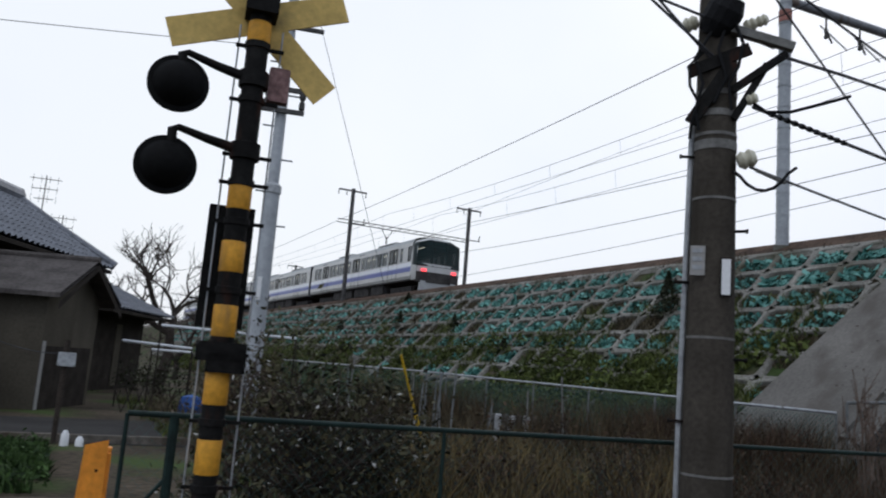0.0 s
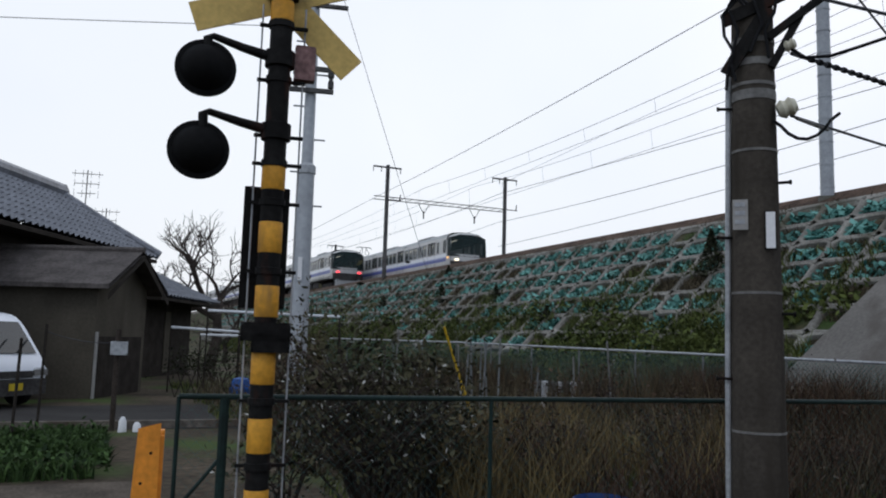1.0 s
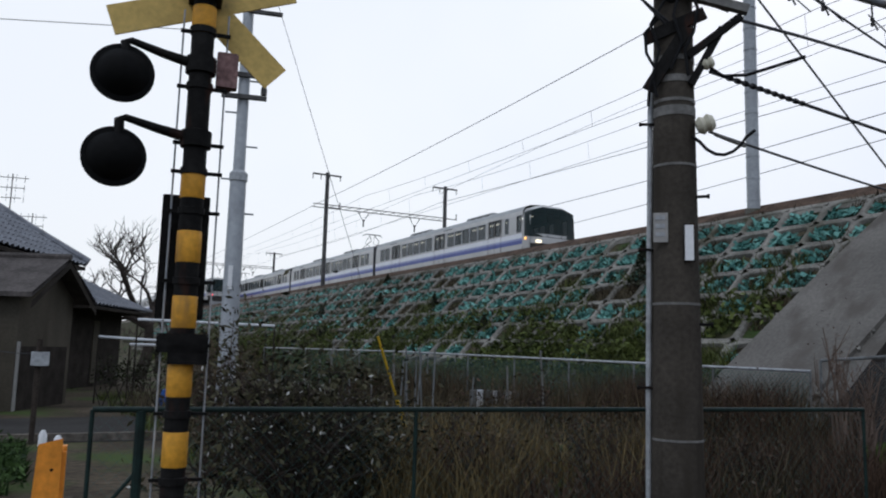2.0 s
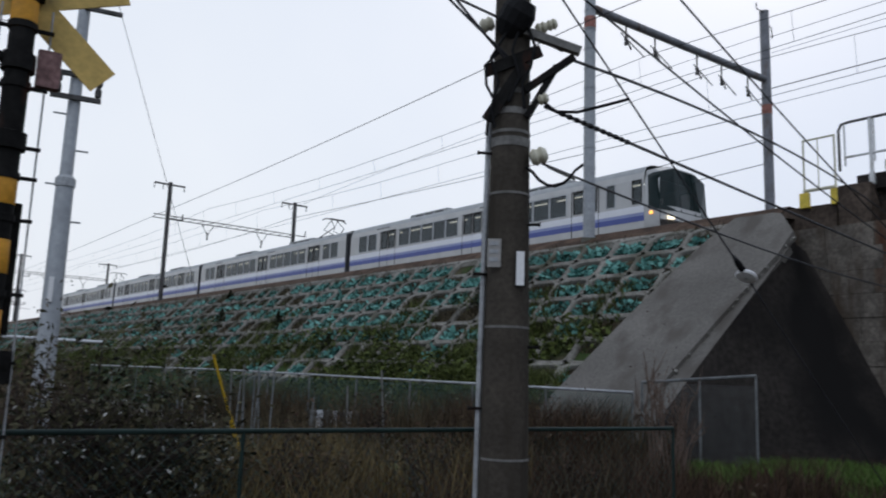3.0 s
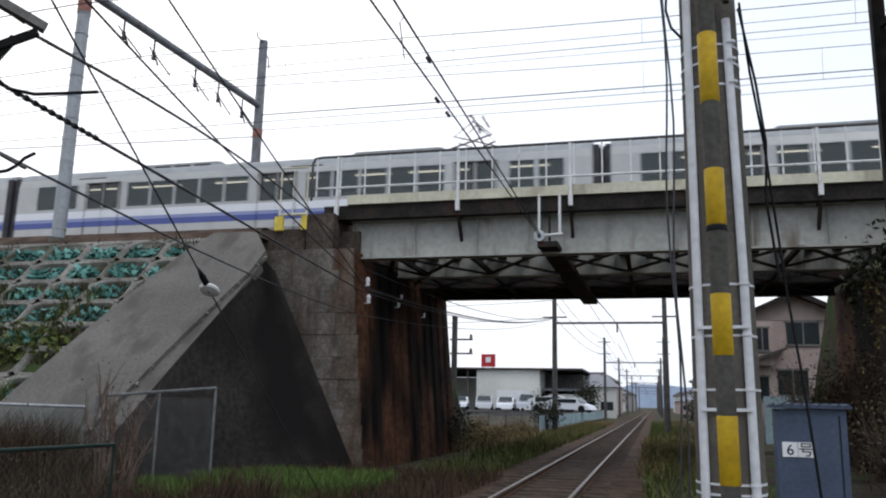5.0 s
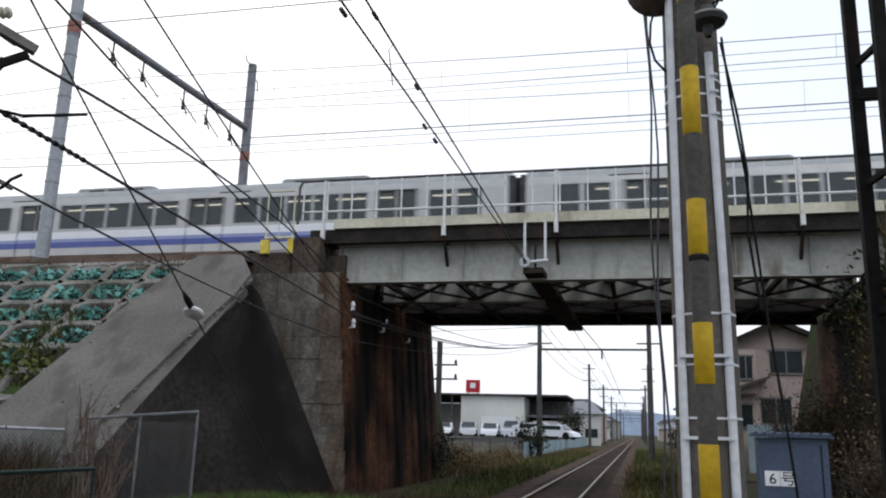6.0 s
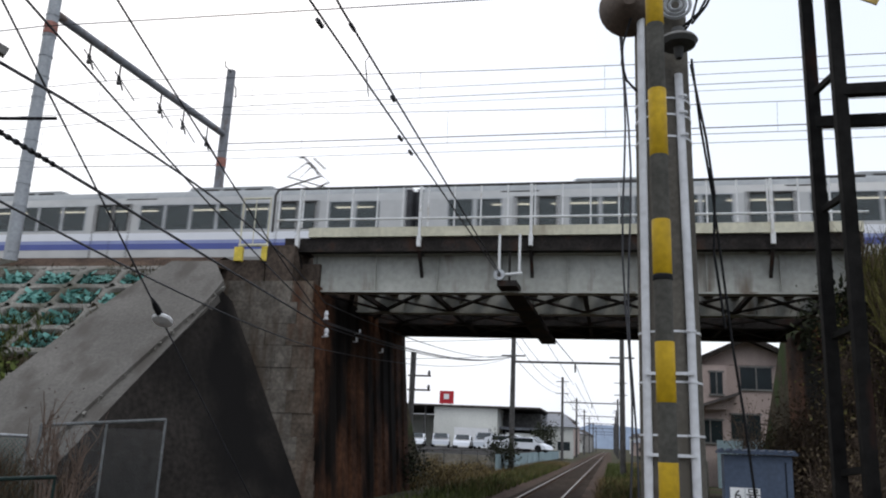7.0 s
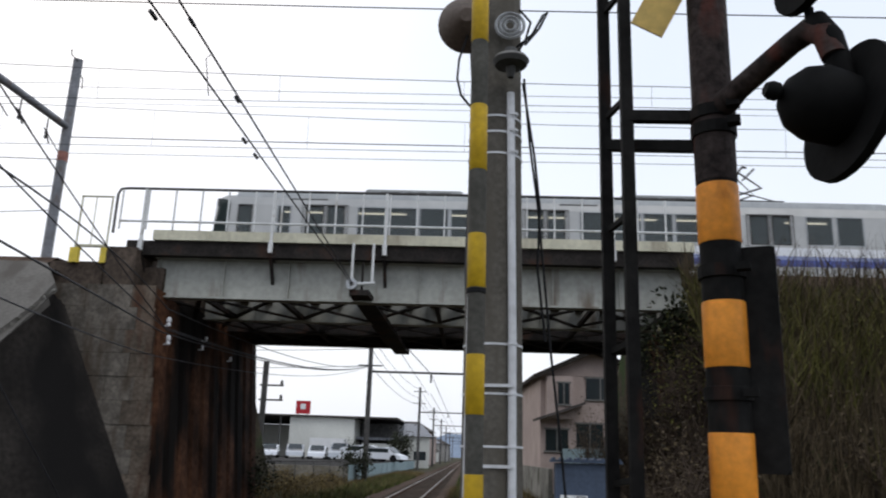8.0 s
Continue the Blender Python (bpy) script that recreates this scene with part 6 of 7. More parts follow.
box(bm, 0.05, 0.0, 1.53, 0.16, 0.13, 2.22)
bmesh.ops.bevel(bm, geom=bm.edges[:], offset=0.012, segments=1)
part("direction_panel", bm, M_SIGBLACK, RS, "black direction indicator housing")
bm = bmesh.new()
beam(bm, loc(2.78, -0.91, 3.02), loc(2.72, -1.12, 3.42), 0.01, 0.12, up=tuple(inv.to_3x3() @ Vector((0, 0.88, 0.45))))
part("crossbuck_arm", bm, M_BUCK, RS)
CB = thing("steel_cabinet", "blue-grey steel cabinet with a corrugated lid and two number signs", "cabinet", (10.5, -1.8, 0), -94)
bm = bmesh.new()
box(bm, -0.38, 0, 0, 0.38, 0.6, 1.52)
bmesh.ops.bevel(bm, geom=bm.edges[:], offset=0.01, segments=1)
part("body", bm, M_BLUE, CB)
bm = bmesh.new()
box(bm, -0.44, -0.06, 1.53, 0.44, 0.66, 1.56)
lid = part("lid", bm, M_BLUE, CB, "corrugated lid")
for k in range(9):
    bm = bmesh.new()
    tube(bm, [(-0.4 + 0.1 * k, -0.07, 1.57), (-0.4 + 0.1 * k, 0.66, 1.57)], 0.022, 6)
    part("lid_rib", bm, M_BLUE, lid)
bm = bmesh.new()
box(bm, 0.3, -0.012, 0.1, 0.31, -0.002, 1.45)
part("door_seam", bm, M_BLACK, CB)
for x, ch in ((-0.24, "6"), (-0.07, "\u53f7")):
    bm = bmesh.new()
    box(bm, x - 0.085, -0.012, 0.97, x + 0.08, -0.004, 1.14)
    sp = part("sign_plate", bm, M_WHITE, CB, "small white sign plate")
    fc = bpy.data.curves.new("sign_text", "FONT")
    fc.body, fc.size, fc.align_x = ch, 0.17, "CENTER"
    fc.extrude = 0.001
    fo = new("sign_text", fc)
    fc.materials.append(M_BLACK)
    fo.parent = sp
    fo.matrix_basis = pose(x, -0.015, 0.995, 90, 0, 0)

# ---- overgrown slope south of the bridge ----
gs = np.random.default_rng(77)


def south_pts(n):
    y = -4.6 - 15 * gs.random(n) ** 1.3
    s = gs.random(n)
    return np.stack([CREST_X + (TOE_X - CREST_X) * s, y, CREST_Z * (1 - s)], 1)


v1, f1 = blades(south_pts(14000), 1.0, 0.012, 0.6, 78)
cloud("slope_reeds", v1, f1, M_VINE, "tangled brown reeds on the south slope", "weeds")
v1, f1 = blades(patchy(south_pts(14000), 0.45, 0.05), 0.9, 0.016, 0.7, 79)
cloud("slope_bamboo_grass", v1, f1, M_VINEGREEN, "yellow-green bamboo grass on the south slope", "grass")
for k, (x, y, z, h) in enumerate(((15.4, -4.6, 1.5, 2.6), (14.2, -4.5, 0, 2.8), (13.2, -5.4, 0, 2.6), (15.9, -5.6, 2.6, 2.2), (14.8, -7.2, 2.0, 2.4), (13.6, -8.4, 1.0, 2.6), (12.4, -6.4, 0, 2.3), (12.2, -3.4, 0, 1.9))):
    shrub("bramble", (x, y, z), 1.0, 1.0, h, 1500, 0.034, M_VINE if k % 4 else M_VINEGREEN, "dense brown bramble on the south slope", 200 + k, 60, M_TWIG)
for k, x in enumerate((18.2, 20.0, 21.8, 23.6, 25.2)):
    shrub("bramble", (x, -4.75, 0), 0.9, 0.4, 3.4 - 0.2 * k, 900, 0.045, M_VINE, "brown bramble against the south abutment", 250 + k, 40, M_TWIG)
for k, (x, y, z) in enumerate(((15.6, -4.9, 2.6), (16.2, -5.3, 3.6), (15.0, -6.2, 2.2), (16.3, -6.6, 3.9))):
    shrub("bramble", (x, y, z), 0.8, 0.8, 1.7, 700, 0.035, M_VINE, "bare brown bramble at the bridge end", 270 + k, 50, M_TWIG)
shrub("ivy_clump", (16.6, -4.5, 3.0), 0.5, 0.8, 1.8, 1800, 0.07, M_LEAF, "dark ivy clump at the bridge end", 230, 10)
shrub("bramble", (24.5, 6.6, 0), 1.2, 1.0, 1.4, 1400, 0.06, M_LEAF, "dark bramble at the abutment foot", 231, 14)
shrub("bramble", (27.5, 7.5, 0), 1.6, 1.2, 1.5, 1400, 0.07, M_LEAF, "dark bramble at the abutment foot", 232, 14)
shrub("bramble", (46.2, 5.9, 0), 1.0, 0.9, 1.9, 900, 0.09, M_LEAF, "dark shrub at the mast foot", 233, 12)


# ---- the old house, its shed and yard ----
HX, HY = Vector((0.903, -0.43, 0)), Vector((0.43, 0.903, 0))
HRZ = math.degrees(math.atan2(-0.43, 0.903))


def tiled_slope(parent, name, p00, p10, p01, p11, nu, nv, material):
    """A roof slope of tiles: courses of rounded tiles between two edges, p0* the eave, p1* the ridge."""
    p00, p10, p01, p11 = map(Vector, (p00, p10, p01, p11))
    bm = bmesh.new()
    n = (p01 - p00).cross(p10 - p00).normalized()
    if n.z < 0:
        n = -n
    rows = []
    for j in range(nv * 2 + 1):
        v = (j // 2 + (j % 2)) / nv if j % 2 else (j // 2) / nv
        v = min(1, v)
        lift = 0.03 if j % 2 == 0 else 0.0
        a, b = p00.lerp(p10, v), p01.lerp(p11, v)
        rows.append([a.lerp(b, i / (nu * 2)) + n * (lift + (0.085 if i % 2 else 0.0)) for i in range(nu * 2 + 1)])
    quads(bm, rows)
    return part(name, bm, material, parent)


OH = thing("old_house", "old house with a grey tiled hip roof and dark eaves", "house", (1.73, 28.14, 0), HRZ)
E0, R0 = 3.9, 5.85
tiled_slope(OH, "roof_slope", (0, -13, E0), (-3.0, -13, R0), (0, 0, E0), (-3.0, -0.9, R0), 44, 9, M_TILE)
tiled_slope(OH, "roof_slope", (-6, -13, E0), (-3.0, -13, R0), (-6, 0, E0), (-3.0, -0.9, R0), 30, 8, M_TILE)
tiled_slope(OH, "roof_hip", (0, 0, E0), (-3.0, -0.9, R0), (-6, 0, E0), (-3.0, -0.95, R0), 20, 8, M_TILE)
bm = bmesh.new()
tube(bm, [(-3.0, -13, R0 + 0.14), (-3.0, -0.85, R0 + 0.14)], 0.24, 10)
part("ridge_cap", bm, M_TILE, OH)
bm = bmesh.new()
lathe(bm, [(0, -0.2), (0.22, -0.2), (0.24, 0.1), (0.15, 0.3), (0, 0.32)], Matrix.Translation((-3.0, -0.8, R0 + 0.05)), 10)
part("ridge_end_tile", bm, M_TILE, OH)
bm = bmesh.new()
tube(bm, [(-3.0, -0.9, R0 + 0.05), (-1.6, -0.45, (R0 + E0) / 2 + 0.12), (0.05, 0.05, E0 + 0.12)], 0.16, 10)
part("hip_cap", bm, M_TILE, OH)
bm = bmesh.new()
box(bm, -5.2, -13, 0, -0.8, -0.8, E0 + 0.1)
part("wall", bm, M_DARKWOOD, OH)
bm = bmesh.new()
box(bm, -6, -13, E0 - 0.14, 0, 0, E0 - 0.03)
part("eave_board", bm, M_DARKWOOD, OH)
for k in range(4):
    bm = bmesh.new()
    box(bm, -0.79, -9.5 + 2.2 * k, 1.9, -0.77, -8.2 + 2.2 * k, 3.2)
    part("plaster_panel", bm, M_MUD, OH)

AN = thing("house_annex", "lower annex with a grey tiled roof and open porch", "house", (4.4, 31.9, 0), HRZ)
tiled_slope(AN, "roof_slope", (0, -6, 2.62), (-2.6, -6, 3.8), (0, 0, 2.62), (-2.6, -0.8, 3.8), 20, 7, M_TILE)
tiled_slope(AN, "roof_hip", (0, 0, 2.62), (-2.6, -0.8, 3.8), (-5.2, 0, 2.62), (-2.6, -0.85, 3.8), 16, 7, M_TILE)
bm = bmesh.new()
tube(bm, [(-2.6, -6, 3.88), (-2.6, -0.8, 3.88)], 0.13, 8)
part("ridge_cap", bm, M_TILE, AN)
bm = bmesh.new()
box(bm, -4.6, -6, 0, -0.9, -0.6, 2.6)
part("wall", bm, M_DARKWOOD, AN)
for y in (-5.4, -3.0):
    bm = bmesh.new()
    box(bm, -0.89, y - 0.25, 0.1, -0.86, y + 0.25, 2.2)
    part("plaster_panel", bm, M_MUD, AN)
bm = bmesh.new()
box(bm, -5.2, -6, 2.5, 0, 0, 2.6)
part("eave_board", bm, M_DARKWOOD, AN)

SH = thing("shed", "clay plastered shed with an old brown gable roof", "shed", (-0.03, 19.2, 0), HRZ)
SH.scale = (1, 0.82, 1)
bm = bmesh.new()
v = [bm.verts.new(p) for p in ((0, 0, 0), (0, 3.27, 0), (0, 3.27, 2.5), (0, 1.64, 3.2), (0, 0, 2.5), (-4.6, 0, 0), (-4.6, 3.27, 0), (-4.6, 3.27, 2.5), (-4.6, 1.64, 3.2), (-4.6, 0, 2.5))]
for fidx in ((0, 1, 2, 3, 4), (9, 8, 7, 6, 5), (0, 4, 9, 5), (1, 6, 7, 2)):
    bm.faces.new([v[i] for i in fidx])
part("wall", bm, M_MUD, SH)
for ya, yb, nm in ((-0.45, 1.64, "roof_slope"), (3.72, 1.64, "roof_slope")):
    bm = bmesh.new()
    za = 3.28 - abs(yb - ya) * 0.43
    rows = []
    for q, dz in ((0, 0), (0, 0.1)):
        rows.append([(-4.8, ya, za + dz), (0.4, ya, za + dz)])
        rows.append([(-4.8, yb, 3.28 + dz), (0.4, yb, 3.28 + dz)])
    quads(bm, [rows[0], rows[1], rows[3], rows[2], rows[0]])
    part(nm, bm, M_TILEBROWN, SH)
bm = bmesh.new()
tube(bm, [(-4.8, 1.64, 3.4), (0.42, 1.64, 3.4)], 0.08, 8)
part("ridge_cap", bm, M_TILEBROWN, SH)
bm = bmesh.new()
box(bm, -4.3, -0.02, 1.3, -3.2, 0.02, 2.1)
part("dark_window", bm, M_DARKWOOD, SH)
bm = bmesh.new()
box(bm, 0.005, 0.2, 0, 0.03, 3.0, 1.35)
part("dark_boarding", bm, M_DARKWOOD, SH)
bm = bmesh.new()
box(bm, 0.01, 0.02, 0, 0.04, 0.14, 1.45)
part("corner_post", bm, M_PLASTER, SH)
bm = bmesh.new()
rows = [[(0.42, -0.5, 2.28), (0.42, 1.64, 3.3), (0.42, 3.75, 2.28)], [(0.42, -0.5, 2.13), (0.42, 1.64, 3.15), (0.42, 3.75, 2.13)]]
quads(bm, rows)
part("barge_board", bm, M_DARKWOOD, SH)

# carport bars, posts and yard things
for a, b in (((2.45, 20.1, 2.04), (5.6, 19.6, 2.0)), ((1.75, 21.5, 1.62), (3.4, 21.2, 1.55)), ((2.6, 22.5, 1.45), (3.6, 22.2, 1.45))):
    bm = bmesh.new()
    tube(bm, [a, b], 0.035, 8)
    bar = tagged(part("drying_pole", bm, M_PVC), "white drying pole in the yard", "drying pole", "drying poles")
    for p in (a, b):
        bm = bmesh.new()
        tube(bm, [(p[0], p[1], 0), p], 0.022, 6)
        part("stand", bm, M_DARKWOOD, bar)
shrub("yard_shrub", (3.4, 24, 0), 1.4, 0.8, 1.2, 1500, 0.05, M_LEAF, "dark yard shrubs before the porch", 300, 14, flowers=40)
shrub("yard_shrub", (5.2, 22, 0), 1.2, 0.8, 1.7, 1300, 0.04, M_VINE, "brown bare yard shrub", 301, 16)
shrub("yard_shrub", (3.6, 17.2, 0), 0.9, 0.7, 1.7, 1200, 0.035, M_VINE, "brown bare shrub by the pole", 302, 16)
shrub("yard_shrub", (2.05, 9.5, 0), 0.55, 0.4, 1.75, 900, 0.03, M_VINE, "brown bare shrub before the steel pole", 304, 40, M_TWIG)
shrub("yard_shrub", (3.0, 13.0, 0), 0.7, 0.6, 1.5, 1000, 0.03, M_VINE, "brown bare shrub by the pole", 303, 14)
bm = bmesh.new()
for k in range(14):
    for sgn in (-1, 1):
        beam(bm, (1.7 + 0.22 * k, 19.0 - 0.05 * k, 0.05), (1.7 + 0.22 * k + sgn * 0.2, 19.0 - 0.05 * k, 0.62), 0.015, 0.02)
tagged(part("lattice_fence", bm, M_DARKWOOD), "low dark lattice fence before the yard", "fence")
BG = thing("blue_bucket", "blue plastic sack by the yard", "bucket", (3.05, 18.4, 0))
bm = bmesh.new()
lathe(bm, [(0, 0), (0.24, 0), (0.27, 0.3), (0.2, 0.5), (0, 0.55)], None, 12)
part("sack", bm, mat("blue_sheet", (0.02, 0.08, 0.28), 0.6, var=0.2), BG)
bm = bmesh.new()
quads(bm, [[(-25, 13.6, 0.006), (-8, 13.6, 0.006), (3.2, 13.2, 0.006)], [(-25, 17.2, 0.006), (-8, 17.2, 0.006), (2.6, 17.6, 0.006)]])
structure("road", bm, M_ASPHALT, "narrow grey asphalt lane before the house")
bm = bmesh.new()
box(bm, -12, 13.4, 0, 2.2, 13.52, 0.12)
structure("kerb", bm, M_STONE, "low concrete kerb of the lane")
bm = bmesh.new()
quads(bm, [[(-14, 7.6, 0.005), (0.2, 7.0, 0.005)], [(-14, 9.0, 0.005), (0.6, 8.8, 0.005)]])
structure("gravel_path", bm, mat("pale_gravel", (0.085, 0.07, 0.055), 0.95, var=0.35, scale=2, fine=30, bump=0.6), "pale gravel path")
v1, f1 = blades(patchy(scatter(16000, -5, 0.2, 9.0, 12.6, 51), 0.9, -0.15), 0.17, 0.014, 0.9, 52)
cloud("vegetable_bed", v1, f1, M_GREENS, "green leafy vegetable bed", "plants")
v1, f1 = leaves(np.concatenate([scatter(5000, -5, 0.2, 9.0, 12.6, 53) + np.array([0, 0, 0.12])]) + gr.normal(size=(5000, 3)) * np.array([0, 0, 0.05]), 0.045, 54)
cloud("leaf_greens", v1, f1, M_GREENS, "broad leaves of the vegetable bed", "plants")
for k, (x, y, h) in enumerate(((-0.95, 12.0, 1.35), (-0.72, 13.2, 1.55), (-1.4, 12.5, 1.0), (0.42, 8.2, 0.55))):
    bm = bmesh.new()
    tube(bm, [(x, y, 0), (x + 0.02, y, h)], 0.022, 6)
    tagged(part("wooden_stake", bm, M_DARKWOOD), "thin dark stake by the vegetable bed", "stake", "garden stakes")
wire("stake_wire", [(-0.72, 13.2, 1.45), (0.3, 13.2, 1.3)], 0.006, "sagging wire between stakes", 0.06)
MB = thing("mailbox", "grey mailbox on a weathered post", "mailbox", (0.28, 13.2, 0))
bm = bmesh.new()
tube(bm, [(0, 0, 0), (0, 0, 1.5)], 0.04, 8)
part("post", bm, M_BARK, MB)
bm = bmesh.new()
box(bm, -0.1, -0.1, 1.12, 0.14, 0.1, 1.32)
bmesh.ops.bevel(bm, geom=bm.edges[:], offset=0.03, segments=2)
part("box", bm, M_GALV, MB)
for x, h in ((0.42, 0.22), (0.62, 0.14)):
    bm = bmesh.new()
    lathe(bm, [(0, 0), (0.06, 0), (0.055, h * 0.7), (0.025, h), (0, h)], Matrix.Translation((x, 13.0, 0)), 10)
    tagged(part("bottle", bm, M_WHITE, None, "", True), "white plastic bottle on the ground", "bottle", "bottles by the post")


# ---- van ----
def van():
    t = thing("van", "white boxy van parked on the lane", "van", (-1.35, 16.9, 0), -40)
    t.scale = (1, 1, 0.93)
    prof = [(0, 0.3), (0.03, 0.75), (-0.1, 1.0), (-0.62, 1.68), (-0.85, 1.86), (-1.2, 1.92), (-3.4, 1.9), (-3.55, 1.7), (-3.6, 0.3)]
    bm = bmesh.new()
    a = [bm.verts.new((x, -0.75, z)) for x, z in prof]
    b = [bm.verts.new((x, 0.75, z)) for x, z in prof]
    bm.faces.new(a)
    bm.faces.new(list(reversed(b)))
    for i in range(len(prof)):
        j = (i + 1) % len(prof)
        bm.faces.new((a[i], b[i], b[j], a[j]))
    bmesh.ops.bevel(bm, geom=bm.edges[:], offset=0.05, segments=2)
    body = part("body", bm, M_CARWHITE, t, smooth=True)
    bm = bmesh.new()
    quads(bm, [[(-0.16, -0.64, 1.07), (-0.16, 0.64, 1.07)], [(-0.62, -0.6, 1.7), (-0.62, 0.6, 1.7)]])
    bmesh.ops.translate(bm, verts=bm.verts[:], vec=(0.03, 0, 0.02))
    ws = part("windscreen", bm, M_CARGLASS, t)
    for y in (-0.35, 0.15):
        bm = bmesh.new()
        beam(bm, (-0.1, y, 1.1), (-0.3, y + 0.42, 1.36), 0.02, 0.015)
        part("wiper", bm, M_BLACK, ws)
    bm = bmesh.new()
    box(bm, 0.02, -0.42, 0.6, 0.045, 0.42, 0.74)
    part("grille", bm, M_UNDER, t, "dark front grille")
    for xa, xb in ((-1.25, -0.45), (-2.3, -1.35), (-3.35, -2.4)):
        bm = bmesh.new()
        box(bm, xa, -0.765, 1.1, xb, -0.752, 1.66)
        part("side_window", bm, M_CARGLASS, t)
    for y in (-0.6, 0.6):
        bm = bmesh.new()
        box(bm, 0.0, y - 0.14, 0.62, 0.05, y + 0.14, 0.8)
        bmesh.ops.bevel(bm, geom=bm.edges[:], offset=0.015, segments=1)
        part("headlight", bm, M_PVC, t)
        bm = bmesh.new()
        box(bm, 0.02, y - 0.16, 0.64, 0.055, y - 0.1 if y < 0 else y + 0.17, 0.76)
        part("indicator", bm, M_BANDGREY, t)
    bm = bmesh.new()
    box(bm, -0.02, -0.74, 0.26, 0.07, 0.74, 0.58)
    bmesh.ops.bevel(bm, geom=bm.edges[:], offset=0.03, segments=1)
    part("bumper", bm, M_UNDER, t)
    bm = bmesh.new()
    box(bm, 0.072, -0.16, 0.36, 0.08, 0.16, 0.5)
    part("number_plate", bm, M_PLATEYEL, t)
    for x in (-0.55, -2.9):
        for y in (-0.7, 0.7):
            bm = bmesh.new()
            lathe(bm, [(0, -0.08), (0.2, -0.09), (0.27, -0.08), (0.28, 0), (0.27, 0.08), (0.2, 0.09), (0, 0.08)], pose(x, y, 0.28, 90, 0, 0), 20)
            wh = part("wheel", bm, M_BLACK, t, smooth=True)
            bm = bmesh.new()
            lathe(bm, [(0, -0.1), (0.13, -0.1), (0.16, -0.085)], pose(x, y, 0.28, 90, 0, 0) if y > 0 else pose(x, y, 0.28, -90, 0, 0), 14)
            part("hubcap", bm, M_GALV, wh)
    bm = bmesh.new()
    tube(bm, [(-0.25, -0.78, 1.0), (-0.2, -0.9, 1.05)], 0.02, 6)
    box(bm, -0.26, -0.95, 1.0, -0.18, -0.86, 1.2)
    part("wing_mirror", bm, M_BLACK, t)
    return t


van()


# ---- bare tree behind the house ----
def bare_tree(name, loc3, h, spread, seed, label):
    t = thing(name, label, "tree", loc3)
    g = random.Random(seed)
    bm = bmesh.new()
    tw_v = bmesh.new()

    def grow(p, d, length, r, depth):
        q = p + d * length + Vector((g.uniform(-1, 1), g.uniform(-1, 1), g.uniform(-0.3, 0.5))) * length * 0.16
        m = p.lerp(q, 0.5) + Vector((g.uniform(-1, 1), g.uniform(-1, 1), g.uniform(-1, 1))) * length * 0.09
        tube(bm if depth < 2 else tw_v, [p, m, q], [r, r * 0.85, r * 0.65], 6 if depth < 3 else 3, False)
        if depth >= 6 or r < 0.003:
            return
        for _ in range(3 if depth < 5 else 2):
            ax = Vector((g.uniform(-1, 1), g.uniform(-1, 1), g.uniform(-0.3, 0.9)))
            nd = (d * 0.75 + ax.normalized() * spread).normalized()
            grow(m.lerp(q, g.uniform(0.3, 1)), nd, length * g.uniform(0.62, 0.85), r * 0.58, depth + 1)
    grow(Vector((0, 0, -0.1)), Vector((0.08, 0, 1)), h * 0.3, h * 0.034, 0)
    part("trunk", bm, M_BARK, t)
    part("branch", tw_v, M_BARK, t)
    return t


bare_tree("bare_tree", (4.5, 35.0, 0), 7.6, 0.85, 5, "leafless tree with crooked dark branches behind the house")
bare_tree("bare_tree", (6.2, 42.0, 0), 4.6, 0.8, 8, "smaller leafless tree behind the yard")
for x, y, z0, h in ((-0.62, 30.5, 4.2, 2.9), (0.1, 34, 3.0, 3.3)):
    at = thing("tv_antenna", "thin television antenna on a mast", "antenna", (x, y, z0))
    bm = bmesh.new()
    tube(bm, [(0, 0, -1.5), (0, 0, h)], 0.022, 6)
    part("antenna_mast", bm, M_MASTDARK, at)
    for k in range(3):
        bm = bmesh.new()
        tube(bm, [(-0.5 + 0.1 * k, 0, h - 0.35 * k - 0.15), (0.5 - 0.1 * k, 0.1, h - 0.35 * k - 0.1)], 0.014, 4)
        for j in range(4):
            tube(bm, [(-0.4 + 0.26 * j, 0, h - 0.35 * k - 0.27), (-0.4 + 0.26 * j, 0.05, h - 0.35 * k)], 0.008, 4)
        part("antenna_element", bm, M_MASTDARK, at)

# ---- beyond the bridge ----
bm = bmesh.new()
quads(bm, [[(50, 6.2, 0), (58, 6.4, 0.92), (150, 6.4, 0.94)], [(50, 90, 0), (58, 90, 0.92), (150, 90, 0.94)]])
structure("car_park", bm, M_ASPHALT, "raised asphalt car park")
ST = thing("store_building", "low white store building with a flat dark roof", "store", (101, 26, 0.9))
bm = bmesh.new()
box(bm, 0, -12.2, 0, 30, -4.1, 4.9)
box(bm, 14, -4.1, 0, 30, 14, 4.3)
part("wall", bm, M_STORE, ST)
bm = bmesh.new()
box(bm, -0.6, -17.6, 4.95, 31, 14.5, 5.15)
part("roof", bm, M_TILEBROWN, ST)
bm = bmesh.new()
box(bm, 5, -17.2, 0, 30, -12.3, 4.6)
part("side_wing", bm, M_MASTDARK, ST)
bm = bmesh.new()
box(bm, 1.5, -18.5, 2.4, 5, -12.3, 2.7)
part("side_canopy", bm, M_TILE, ST)
bm = bmesh.new()
box(bm, 2.0, -17.6, 0, 5, -13.0, 2.0)
part("store_shed", bm, M_STORE, ST)
bm = bmesh.new()
box(bm, -3.4, -11.6, 0, -1.2, -7.4, 2.35)
part("kiosk", bm, M_WHITE, ST)
